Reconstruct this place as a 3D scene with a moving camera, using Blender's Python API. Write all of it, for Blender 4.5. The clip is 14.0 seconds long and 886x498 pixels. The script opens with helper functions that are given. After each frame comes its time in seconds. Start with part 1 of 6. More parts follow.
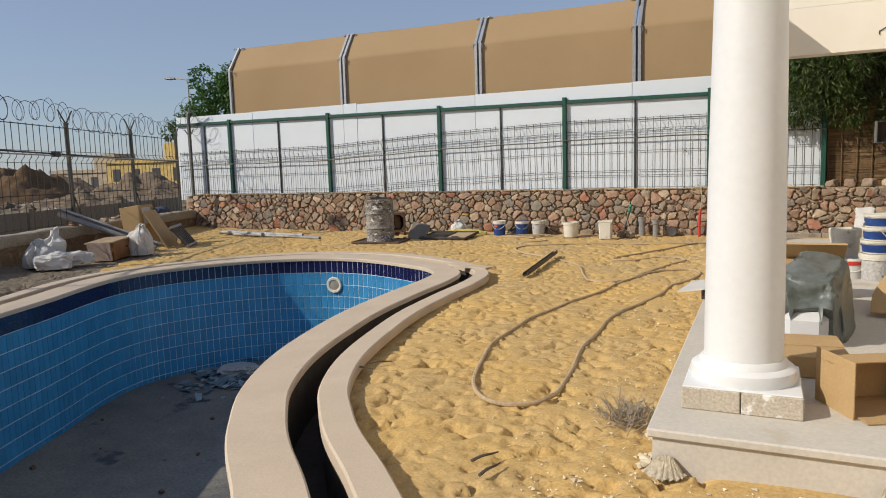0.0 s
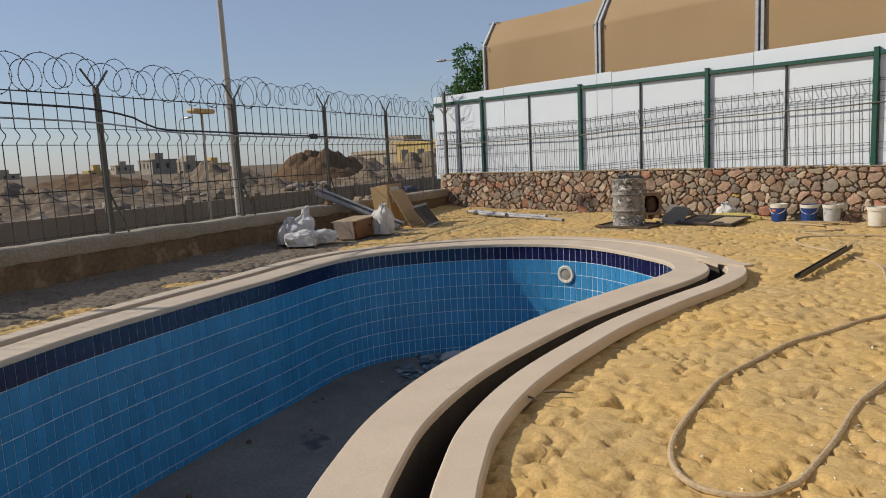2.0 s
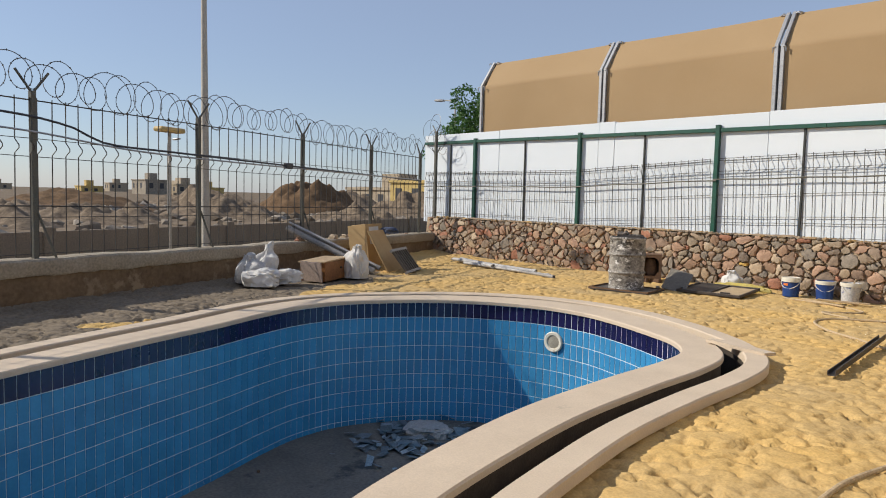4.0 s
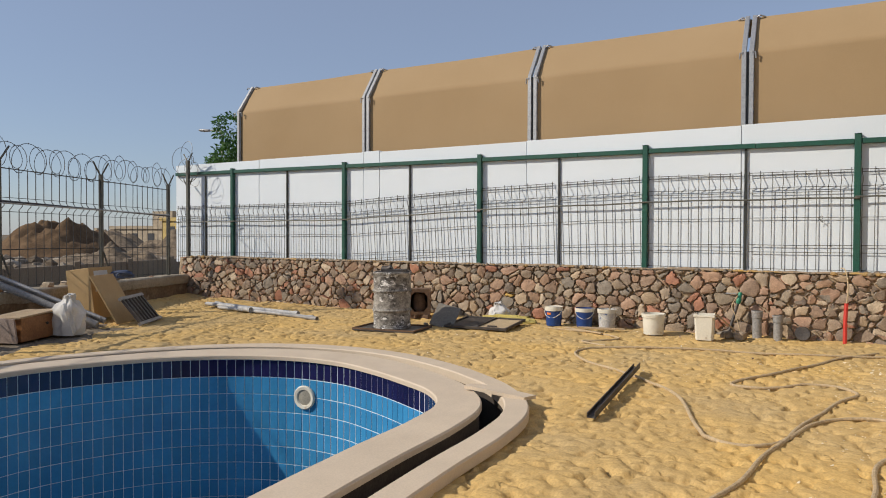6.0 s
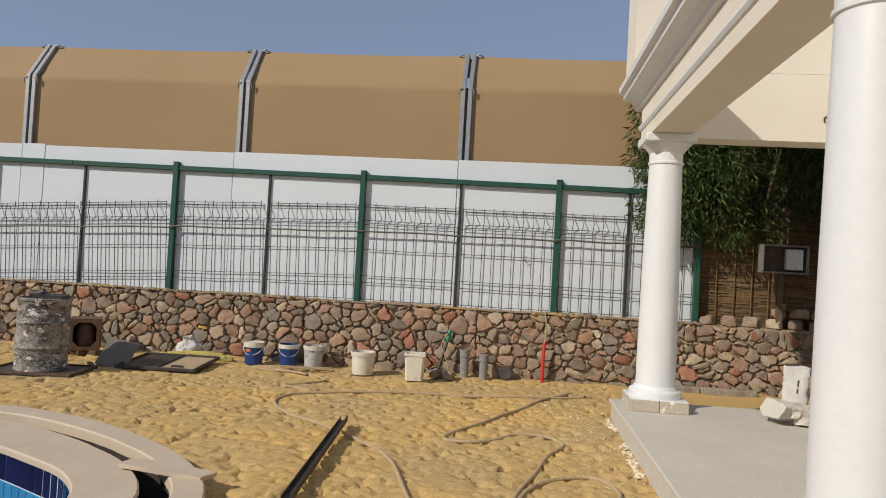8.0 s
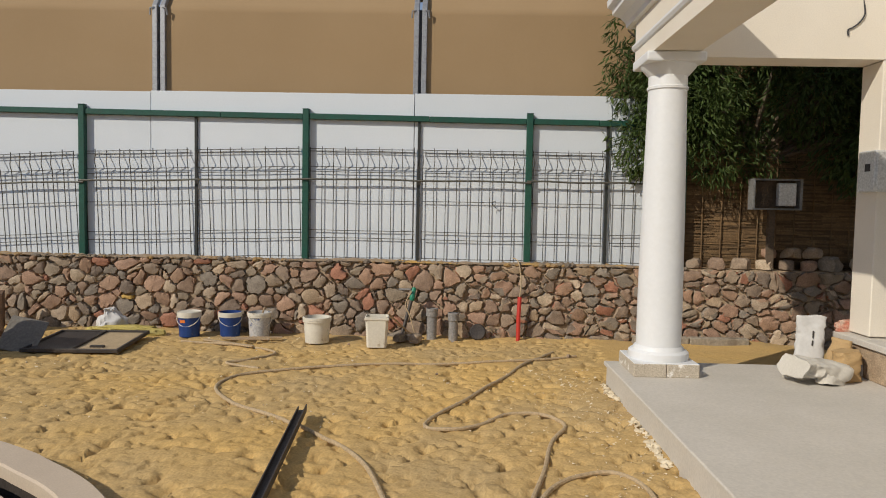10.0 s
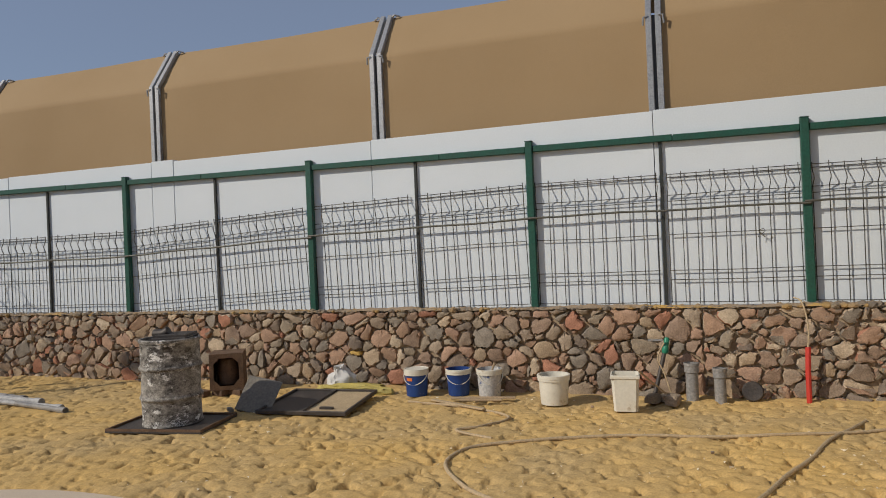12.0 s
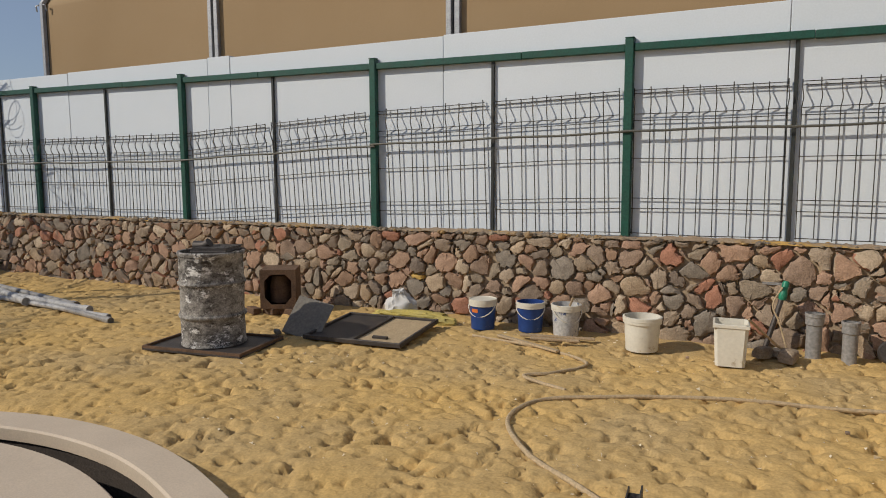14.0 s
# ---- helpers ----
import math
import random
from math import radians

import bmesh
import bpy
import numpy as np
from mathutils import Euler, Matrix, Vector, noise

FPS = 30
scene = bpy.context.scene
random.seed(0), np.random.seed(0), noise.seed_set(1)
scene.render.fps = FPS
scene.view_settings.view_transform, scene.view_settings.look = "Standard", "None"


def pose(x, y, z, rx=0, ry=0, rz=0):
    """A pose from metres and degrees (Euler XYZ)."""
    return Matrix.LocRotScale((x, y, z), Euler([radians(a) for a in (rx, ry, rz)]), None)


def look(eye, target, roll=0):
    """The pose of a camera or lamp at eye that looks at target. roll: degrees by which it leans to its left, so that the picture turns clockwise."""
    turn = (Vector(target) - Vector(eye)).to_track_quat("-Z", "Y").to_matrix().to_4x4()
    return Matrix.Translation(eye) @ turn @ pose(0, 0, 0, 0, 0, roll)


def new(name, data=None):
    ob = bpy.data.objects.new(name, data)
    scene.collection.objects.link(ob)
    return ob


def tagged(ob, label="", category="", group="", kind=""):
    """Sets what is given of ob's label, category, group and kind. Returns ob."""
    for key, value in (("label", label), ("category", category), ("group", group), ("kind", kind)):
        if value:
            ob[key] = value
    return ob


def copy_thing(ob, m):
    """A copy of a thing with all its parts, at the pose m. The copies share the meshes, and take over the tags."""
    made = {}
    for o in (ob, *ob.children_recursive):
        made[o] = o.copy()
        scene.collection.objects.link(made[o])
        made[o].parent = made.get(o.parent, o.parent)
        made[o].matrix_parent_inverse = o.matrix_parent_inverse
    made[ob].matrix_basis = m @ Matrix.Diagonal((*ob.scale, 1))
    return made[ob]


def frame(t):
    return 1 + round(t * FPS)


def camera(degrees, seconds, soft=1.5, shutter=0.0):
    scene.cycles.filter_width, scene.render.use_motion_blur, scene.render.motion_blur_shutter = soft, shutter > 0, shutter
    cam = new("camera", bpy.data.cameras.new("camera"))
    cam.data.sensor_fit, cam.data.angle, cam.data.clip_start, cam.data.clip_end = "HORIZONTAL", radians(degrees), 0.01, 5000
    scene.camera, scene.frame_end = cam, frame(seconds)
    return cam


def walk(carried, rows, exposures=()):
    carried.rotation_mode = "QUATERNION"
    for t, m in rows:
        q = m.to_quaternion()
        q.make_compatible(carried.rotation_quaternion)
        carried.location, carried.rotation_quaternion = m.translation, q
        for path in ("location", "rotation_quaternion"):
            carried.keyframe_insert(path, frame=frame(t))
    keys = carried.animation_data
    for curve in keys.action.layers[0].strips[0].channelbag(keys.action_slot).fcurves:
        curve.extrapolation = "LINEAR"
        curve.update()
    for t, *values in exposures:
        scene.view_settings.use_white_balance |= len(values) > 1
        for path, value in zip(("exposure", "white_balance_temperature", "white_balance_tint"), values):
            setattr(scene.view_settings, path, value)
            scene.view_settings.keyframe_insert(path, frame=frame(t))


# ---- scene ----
# camera and walk
cam = camera(65.4, 14.0, soft=1.0)
PATH = [
    (0, (1.204, -0.279, 1.494), (0.363, 1.521, 1.261), -1.7),
    (0.5, (1.182, 0.1, 1.48), (0.501, 1.962, 1.218), -2.1),
    (1, (1.184, 0.402, 1.508), (0.262, 2.141, 1.153), -1.3),
    (1.5, (1.113, 0.846, 1.478), (-0.147, 2.37, 1.179), -2.1),
    (2, (1.073, 1.061, 1.465), (-0.397, 2.391, 1.197), -2.8),
    (2.2, (1.05, 1.218, 1.469), (-0.582, 2.342, 1.197), -2.6),
    (4.3, (0.25, 2.336, 1.477), (-1.172, 3.737, 1.351), 0.6),
    (4.5, (0.265, 2.566, 1.448), (-1.127, 3.996, 1.325), -0.8),
    (5, (0.066, 2.824, 1.505), (-1.138, 4.421, 1.52), -0.4),
    (5.5, (-0.003, 3.036, 1.452), (-1.18, 4.653, 1.466), -0.4),
    (6, (-0.034, 3.275, 1.451), (-1.028, 5.01, 1.413), 0.2),
    (6.5, (-0.115, 3.525, 1.446), (-0.892, 5.368, 1.395), 0.4),
    (7, (-0.162, 3.705, 1.477), (-0.792, 5.603, 1.483), 1.1),
    (7.5, (-0.157, 3.952, 1.469), (-0.605, 5.9, 1.396), 2.3),
    (7.7, (-0.226, 4.123, 1.521), (-0.534, 6.099, 1.578), 3.8),
    (9.8, (-0.648, 5.285, 1.60), (-0.702, 7.280, 1.46), 1.9),
    (10, (-0.7, 5.467, 1.625), (-0.748, 7.463, 1.513), 1.1),
    (10.5, (-0.765, 5.748, 1.639), (-1.03, 7.731, 1.63), -0.4),
    (11, (-0.847, 6.03, 1.624), (-1.014, 8.022, 1.594), -0.7),
    (11.5, (-0.939, 6.268, 1.623), (-1.319, 8.23, 1.539), -2.6),
    (12, (-1.02, 6.477, 1.65), (-1.687, 8.362, 1.658), -2.4),
    (12.5, (-1.087, 6.736, 1.606), (-1.773, 8.614, 1.664), -1.5),
    (13, (-1.196, 6.988, 1.555), (-1.99, 8.822, 1.6), -0.7),
    (13.5, (-1.336, 7.247, 1.599), (-2.207, 9.047, 1.603), -1.8),
    (14, (-1.32, 7.457, 1.605), (-2.198, 9.24, 1.383), -0.2),
]
walk(cam, [(t, look(eye, target, roll)) for t, eye, target, roll in PATH], [(0.0, -0.02), (1.0, -0.13), (2.2, -0.05), (4.3, 0.24), (5.0, 0.22), (5.5, 0.12), (7.0, -0.10), (7.7, -0.21), (10.0, -0.32), (12.0, -0.41), (14.0, -0.38)])

# ---- daylight ----
SUN_WAY = Vector((0.75, 0.66, -0.69)).normalized()
world = bpy.data.worlds.new("sky")
scene.world = world
world.use_nodes = True
wn = world.node_tree.nodes
sky = wn.new("ShaderNodeTexSky")
sky.sky_type, sky.sun_disc = "NISHITA", False
sky.sun_elevation = math.asin(-SUN_WAY.z)
sky.sun_rotation = math.atan2(-SUN_WAY.x, -SUN_WAY.y)
sky.air_density, sky.dust_density, sky.ozone_density = 1.0, 0.4, 4.0
wn["Background"].inputs["Strength"].default_value = 0.108
haze = wn.new("ShaderNodeMix")
haze.data_type = "RGBA"
haze.inputs["Factor"].default_value = 0.5
haze.inputs["B"].default_value = (3.25, 3.65, 4.75, 1.0)
world.node_tree.links.new(sky.outputs[0], haze.inputs["A"])
world.node_tree.links.new(haze.outputs["Result"], wn["Background"].inputs["Color"])
sun = new("sun", bpy.data.lights.new("sun", "SUN"))
sun.data.energy, sun.data.angle, sun.data.color = 4.05, radians(0.55), (1.0, 0.92, 0.79)
sun.matrix_world = look((0, 0, 30), Vector((0, 0, 30)) + SUN_WAY)

# ---- materials ----
def rgb(c):
    return (c[0], c[1], c[2], 1.0)


def mat(name, base, alt=None, rough=0.8, scale=5.0, bump=0.25, fine=60.0, metal=0.0, vary=0.0, island=False, mix=0.6, stain=None, spec=0.4, grain=0.22):
    """A surface: base and alt colours mixed by broad noise, fine grain in colour and relief, each piece varied in value."""
    m = bpy.data.materials.new(name)
    m.use_nodes = True
    n, l = m.node_tree.nodes, m.node_tree.links
    b = n["Principled BSDF"]
    b.inputs["Metallic"].default_value = metal
    b.inputs["Specular IOR Level"].default_value = spec
    alt = alt or tuple(v * 0.8 for v in base)
    co = n.new("ShaderNodeTexCoord")
    big = n.new("ShaderNodeTexNoise")
    big.inputs["Scale"].default_value, big.inputs["Detail"].default_value, big.inputs["Roughness"].default_value = scale, 6, 0.6
    small = n.new("ShaderNodeTexNoise")
    small.inputs["Scale"].default_value, small.inputs["Detail"].default_value = fine, 4
    for t in (big, small):
        l.new(co.outputs["Object"], t.inputs["Vector"])
    ramp = n.new("ShaderNodeValToRGB")
    ramp.color_ramp.elements[0].position, ramp.color_ramp.elements[1].position = 0.5 - mix / 3, 0.5 + mix / 3
    ramp.color_ramp.elements[0].color, ramp.color_ramp.elements[1].color = rgb(base), rgb(alt)
    l.new(big.outputs["Fac"], ramp.inputs["Fac"])
    col = ramp.outputs["Color"]
    g = n.new("ShaderNodeMapRange")
    g.inputs["From Min"].default_value, g.inputs["From Max"].default_value = 0.3, 0.7
    g.inputs["To Min"].default_value, g.inputs["To Max"].default_value = 1 - grain, 1 + grain
    l.new(small.outputs["Fac"], g.inputs["Value"])
    mul = n.new("ShaderNodeVectorMath")
    mul.operation = "SCALE"
    l.new(col, mul.inputs[0]), l.new(g.outputs[0], mul.inputs["Scale"])
    col = mul.outputs[0]
    if stain:
        sn = n.new("ShaderNodeTexNoise")
        sn.inputs["Scale"].default_value, sn.inputs["Detail"].default_value, sn.inputs["Roughness"].default_value = stain[1], 8, 0.65
        l.new(co.outputs["Object"], sn.inputs["Vector"])
        sr = n.new("ShaderNodeMapRange")
        sr.inputs["From Min"].default_value, sr.inputs["From Max"].default_value = stain[2], stain[2] + 0.06
        l.new(sn.outputs["Fac"], sr.inputs["Value"])
        mx = n.new("ShaderNodeMix")
        mx.data_type = "RGBA"
        l.new(sr.outputs[0], mx.inputs["Factor"]), l.new(col, mx.inputs["A"])
        mx.inputs["B"].default_value = rgb(stain[0])
        col = mx.outputs["Result"]
    if vary:
        if island:
            r = n.new("ShaderNodeNewGeometry").outputs["Random Per Island"]
        else:
            r = n.new("ShaderNodeObjectInfo").outputs["Random"]
        v = n.new("ShaderNodeMapRange")
        v.inputs["To Min"].default_value, v.inputs["To Max"].default_value = 1 - vary, 1 + vary
        l.new(r, v.inputs["Value"])
        m2 = n.new("ShaderNodeVectorMath")
        m2.operation = "SCALE"
        l.new(col, m2.inputs[0]), l.new(v.outputs[0], m2.inputs["Scale"])
        col = m2.outputs[0]
    l.new(col, b.inputs["Base Color"])
    rr = n.new("ShaderNodeMapRange")
    rr.inputs["To Min"].default_value, rr.inputs["To Max"].default_value = max(rough - 0.12, 0.02), min(rough + 0.12, 1)
    l.new(big.outputs["Fac"], rr.inputs["Value"])
    l.new(rr.outputs[0], b.inputs["Roughness"])
    if bump:
        bp = n.new("ShaderNodeBump")
        bp.inputs["Strength"].default_value, bp.inputs["Distance"].default_value = bump, 0.01
        add = n.new("ShaderNodeMath")
        l.new(big.outputs["Fac"], add.inputs[0]), l.new(small.outputs["Fac"], add.inputs[1])
        l.new(add.outputs[0], bp.inputs["Height"])
        l.new(bp.outputs[0], b.inputs["Normal"])
    return m


def streak(m, scale):
    """Stretches a material's broad noise, for drips and runs."""
    n, l = m.node_tree.nodes, m.node_tree.links
    mp = n.new("ShaderNodeMapping")
    mp.inputs["Scale"].default_value = scale
    l.new(n["Texture Coordinate"].outputs["Object"], mp.inputs["Vector"])
    for t in ("Noise Texture", "Noise Texture.002"):
        if t in n:
            l.new(mp.outputs[0], n[t].inputs["Vector"])


def palette(name, colours, island, rough=0.9, bump=0.9):
    """Rubble stone: each stone takes a colour of the palette, with grain and blotches."""
    m = mat(name, (1, 1, 1), (0.5, 0.48, 0.46), rough, 11.0, bump, 70.0, mix=0.9, spec=0.2)
    n, l = m.node_tree.nodes, m.node_tree.links
    b = n["Principled BSDF"]
    grain = b.inputs["Base Color"].links[0].from_socket
    src = n.new("ShaderNodeNewGeometry").outputs["Random Per Island"] if island else n.new("ShaderNodeObjectInfo").outputs["Random"]
    ramp = n.new("ShaderNodeValToRGB")
    ramp.color_ramp.interpolation = "CONSTANT"
    e = ramp.color_ramp.elements
    for i, c in enumerate(colours):
        k = e[i] if i < 2 else e.new(i / len(colours))
        k.position = i / len(colours)
        k.color = rgb(c)
    l.new(src, ramp.inputs["Fac"])
    mx = n.new("ShaderNodeVectorMath")
    mx.operation = "MULTIPLY"
    l.new(grain, mx.inputs[0]), l.new(ramp.outputs["Color"], mx.inputs[1])
    l.new(mx.outputs[0], b.inputs["Base Color"])
    return m


M_SAND = mat("sand", (0.57, 0.372, 0.136), (0.455, 0.325, 0.158), 0.95, 0.7, 0.14, 60.0, spec=0.12, mix=0.5, grain=0.14)
def rough_sand(m):
    """Adds the trodden relief of loose sand: clods and small pits."""
    n, l = m.node_tree.nodes, m.node_tree.links
    b = n["Principled BSDF"]
    old = b.inputs["Normal"].links[0].from_socket
    co = n.new("ShaderNodeTexCoord")
    hs = []
    for sc, det in ((6.5, 3), (17.0, 5)):
        t = n.new("ShaderNodeTexNoise")
        t.inputs["Scale"].default_value, t.inputs["Detail"].default_value, t.inputs["Distortion"].default_value = sc, det, 0.25
        l.new(co.outputs["Object"], t.inputs["Vector"])
        r = n.new("ShaderNodeMapRange")
        r.interpolation_type = "SMOOTHSTEP"
        r.inputs["From Min"].default_value, r.inputs["From Max"].default_value = 0.33, 0.67
        l.new(t.outputs["Fac"], r.inputs["Value"])
        hs.append(r.outputs[0])
    for h, d in zip(hs, (0.004, 0.004)):
        bp = n.new("ShaderNodeBump")
        bp.inputs["Strength"].default_value, bp.inputs["Distance"].default_value = 0.75, d
        l.new(h, bp.inputs["Height"]), l.new(old, bp.inputs["Normal"])
        old = bp.outputs[0]
    l.new(old, b.inputs["Normal"])


rough_sand(M_SAND)
# grey packed earth, its colour darkened to stand for the low wall's shade
M_PACKED_SHADE = mat("packed_grey_earth_with_shade", (0.22, 0.18, 0.135), (0.165, 0.135, 0.10), 0.95, 1.5, 0.5, 25.0, spec=0.1)
M_EARTH = mat("dry_earth", (0.21, 0.16, 0.11), (0.13, 0.10, 0.07), 0.95, 0.25, 0.6, 6.0, spec=0.1)
M_COPING = mat("beige_stone", (0.58, 0.475, 0.36), (0.51, 0.415, 0.315), 0.7, 2.5, 0.12, 90.0, grain=0.07, stain=((0.38, 0.32, 0.25), 2.2, 0.66))
# one dark brown for the channel's sides and bottom, far darker than the coping
M_CHANNEL = mat("channel_dark_brown", (0.055, 0.042, 0.034), (0.035, 0.028, 0.024), 0.8, 4.0, 0.4, 50.0)
M_BLUE = mat("light_blue_glazed_tile", (0.036, 0.205, 0.425), (0.048, 0.255, 0.485), 0.22, 3.0, 0.04, 30.0, grain=0.06, vary=0.11, spec=0.5)
M_BLUE_I = mat("light_blue_glazed_tile_rest", (0.036, 0.205, 0.425), (0.048, 0.255, 0.485), 0.22, 3.0, 0.04, 30.0, grain=0.06, vary=0.11, island=True, spec=0.5)
M_NAVY = mat("navy_glazed_tile", (0.009, 0.008, 0.045), (0.015, 0.013, 0.065), 0.18, 3.0, 0.03, 30.0, grain=0.1, vary=0.2, spec=0.6)
M_NAVY_I = mat("navy_glazed_tile_rest", (0.009, 0.008, 0.045), (0.015, 0.013, 0.065), 0.18, 3.0, 0.03, 30.0, grain=0.1, vary=0.2, island=True, spec=0.6)
M_GROUT = mat("pale_grout", (0.70, 0.77, 0.80), (0.55, 0.64, 0.69), 0.85, 5.0, 0.2, 80.0)
M_POOLFLOOR = mat("dusty_pool_floor", (0.20, 0.185, 0.16), (0.11, 0.105, 0.095), 0.75, 0.9, 0.3, 30.0, stain=((0.05, 0.055, 0.055), 1.1, 0.6))
M_WHITE = mat("white_painted_panel", (0.665, 0.71, 0.755), (0.63, 0.68, 0.725), 0.55, 1.1, 0.06, 60.0, grain=0.025, vary=0.03)
M_COLUMN = mat("fresh_white_column_paint", (0.735, 0.745, 0.755), (0.70, 0.71, 0.715), 0.45, 3.0, 0.05, 25.0, grain=0.02)
M_PLASTER = mat("cream_plaster", (0.76, 0.70, 0.60), (0.71, 0.65, 0.55), 0.85, 1.4, 0.12, 90.0, grain=0.04)
M_SLAB = mat("grey_stone_slab", (0.58, 0.54, 0.48), (0.51, 0.475, 0.415), 0.7, 1.3, 0.15, 50.0, grain=0.07, stain=((0.47, 0.42, 0.33), 1.7, 0.62))
M_GREEN = mat("dark_green_paint", (0.015, 0.085, 0.058), (0.02, 0.07, 0.05), 0.45, 8.0, 0.1, 60.0)
M_WIRE = mat("dark_steel_wire", (0.026, 0.030, 0.032), (0.055, 0.040, 0.030), 0.6, 12.0, 0.2, 80.0, metal=0.0)
M_THIN = mat("dark_painted_flat_bar", (0.025, 0.035, 0.033), (0.035, 0.03, 0.028), 0.55, 12.0, 0.2, 80.0)
M_POST = mat("weathered_grey_green_post", (0.09, 0.095, 0.085), (0.13, 0.12, 0.10), 0.6, 9.0, 0.2, 60.0, metal=0.3)
M_GALV = mat("galvanised_steel", (0.42, 0.42, 0.42), (0.32, 0.32, 0.33), 0.45, 15.0, 0.1, 60.0, metal=0.6)
M_TENT = mat("tan_tent_canvas", (0.365, 0.252, 0.138), (0.335, 0.228, 0.122), 0.8, 0.5, 0.15, 120.0, spec=0.2, grain=0.06)
M_MORTAR = mat("sandy_mortar", (0.43, 0.325, 0.215), (0.31, 0.235, 0.16), 0.95, 4.0, 0.9, 35.0, spec=0.1)
M_RENDER = mat("rough_dark_masonry", (0.21, 0.145, 0.088), (0.13, 0.09, 0.056), 0.95, 2.2, 1.0, 18.0, spec=0.1, stain=((0.27, 0.20, 0.13), 2.6, 0.57))
STONES = [(0.42 * 0.2 + r * 0.86, 0.32 * 0.2 + g * 0.87, 0.24 * 0.2 + b * 0.88) for r, g, b in ((0.389, 0.297, 0.216), (0.477, 0.297, 0.206), (0.314, 0.273, 0.222), (0.539, 0.404, 0.270), (0.238, 0.190, 0.152), (0.464, 0.202, 0.125),
          (0.426, 0.332, 0.238), (0.627, 0.499, 0.357), (0.364, 0.250, 0.179), (0.276, 0.243, 0.200), (0.514, 0.321, 0.216), (0.351, 0.285, 0.206), (0.414, 0.262, 0.173), (0.301, 0.226, 0.167))]
M_STONE = palette("rubble_stone", STONES, False)
M_STONE_I = palette("rubble_stone_rest", STONES, True)

# ---- mesh helpers ----
def mesh_of(name, bm, material, smooth=False):
    me = bpy.data.meshes.new(name)
    bm.normal_update()
    bm.to_mesh(me)
    bm.free()
    for m in (material if isinstance(material, (list, tuple)) else [material]):
        me.materials.append(m)
    if smooth:
        me.polygons.foreach_set("use_smooth", [True] * len(me.polygons))
        me.set_sharp_from_angle(angle=radians(38))
    return me


def part(name, bm, material, parent=None, label="", smooth=False, at=None):
    """One mesh object from a bmesh, under a thing or a part."""
    ob = new(name, mesh_of(name, bm, material, smooth) if isinstance(bm, bmesh.types.BMesh) else bm)
    if parent is not None:
        ob.parent = parent
    if at is not None:
        ob.matrix_local = at
    if label:
        ob["label"] = label
    return ob


def thing(name, at, label, category, group="", kind=""):
    ob = new(name)
    ob.matrix_world = at if isinstance(at, Matrix) else pose(*at)
    ob.empty_display_size = 0.1
    return tagged(ob, label, category, group, kind)


def box(bm, x0, y0, z0, x1, y1, z1, bevel=0.0, seg=1, m=None):
    r = bmesh.ops.create_cube(bm, size=1, matrix=Matrix.Translation(((x0 + x1) / 2, (y0 + y1) / 2, (z0 + z1) / 2)) @ Matrix.Diagonal((abs(x1 - x0), abs(y1 - y0), abs(z1 - z0), 1)))
    v = r["verts"]
    if bevel:
        e = {k for a in v for k in a.link_edges}
        r = bmesh.ops.bevel(bm, geom=list(e), offset=bevel, segments=seg, affect="EDGES", profile=0.6)
        v = list({a for f in r["faces"] for a in f.verts} | {a for a in v if a.is_valid})
    if m is not None:
        bmesh.ops.transform(bm, matrix=m, verts=v)
    return v


def boxed(*a, **k):
    bm = bmesh.new()
    box(bm, *a, **k)
    return bm


def lathe(profile, seg=32, bm=None, m=None, cap=True):
    """Turns (radius, height) pairs about z."""
    bm = bm or bmesh.new()
    rings, made = [], []
    for r, z in profile:
        ring = [bm.verts.new((r * math.cos(2 * math.pi * i / seg), r * math.sin(2 * math.pi * i / seg), z)) for i in range(seg)]
        rings.append(ring)
        made += ring
    for a, b in zip(rings, rings[1:]):
        for i in range(seg):
            bm.faces.new((a[i], a[(i + 1) % seg], b[(i + 1) % seg], b[i]))
    if cap:
        bm.faces.new(rings[0][::-1])
        bm.faces.new(rings[-1])
    if m is not None:
        bmesh.ops.transform(bm, matrix=m, verts=made)
    return bm


def tube(points, radius, seg=6, bm=None, closed=False):
    """A round bar along points; radius is a number or one for each point."""
    bm = bm or bmesh.new()
    p = [Vector(q) for q in points]
    n = len(p)
    rings, side = [], None
    for i in range(n):
        a = p[i - 1] if (i or closed) else p[i]
        b = p[(i + 1) % n] if (i < n - 1 or closed) else p[i]
        d = (b - a).normalized()
        if side is None:
            side = d.orthogonal().normalized()
        else:
            side = (side - d * side.dot(d)).normalized()
        up = d.cross(side)
        r = radius[i] if isinstance(radius, (list, tuple)) else radius
        rings.append([bm.verts.new(p[i] + (side * math.cos(2 * math.pi * k / seg) + up * math.sin(2 * math.pi * k / seg)) * r) for k in range(seg)])
    for i in range(n if closed else n - 1):
        a, b = rings[i], rings[(i + 1) % n]
        for k in range(seg):
            bm.faces.new((a[k], a[(k + 1) % seg], b[(k + 1) % seg], b[k]))
    if not closed:
        bm.faces.new(rings[0][::-1])
        bm.faces.new(rings[-1])
    return bm


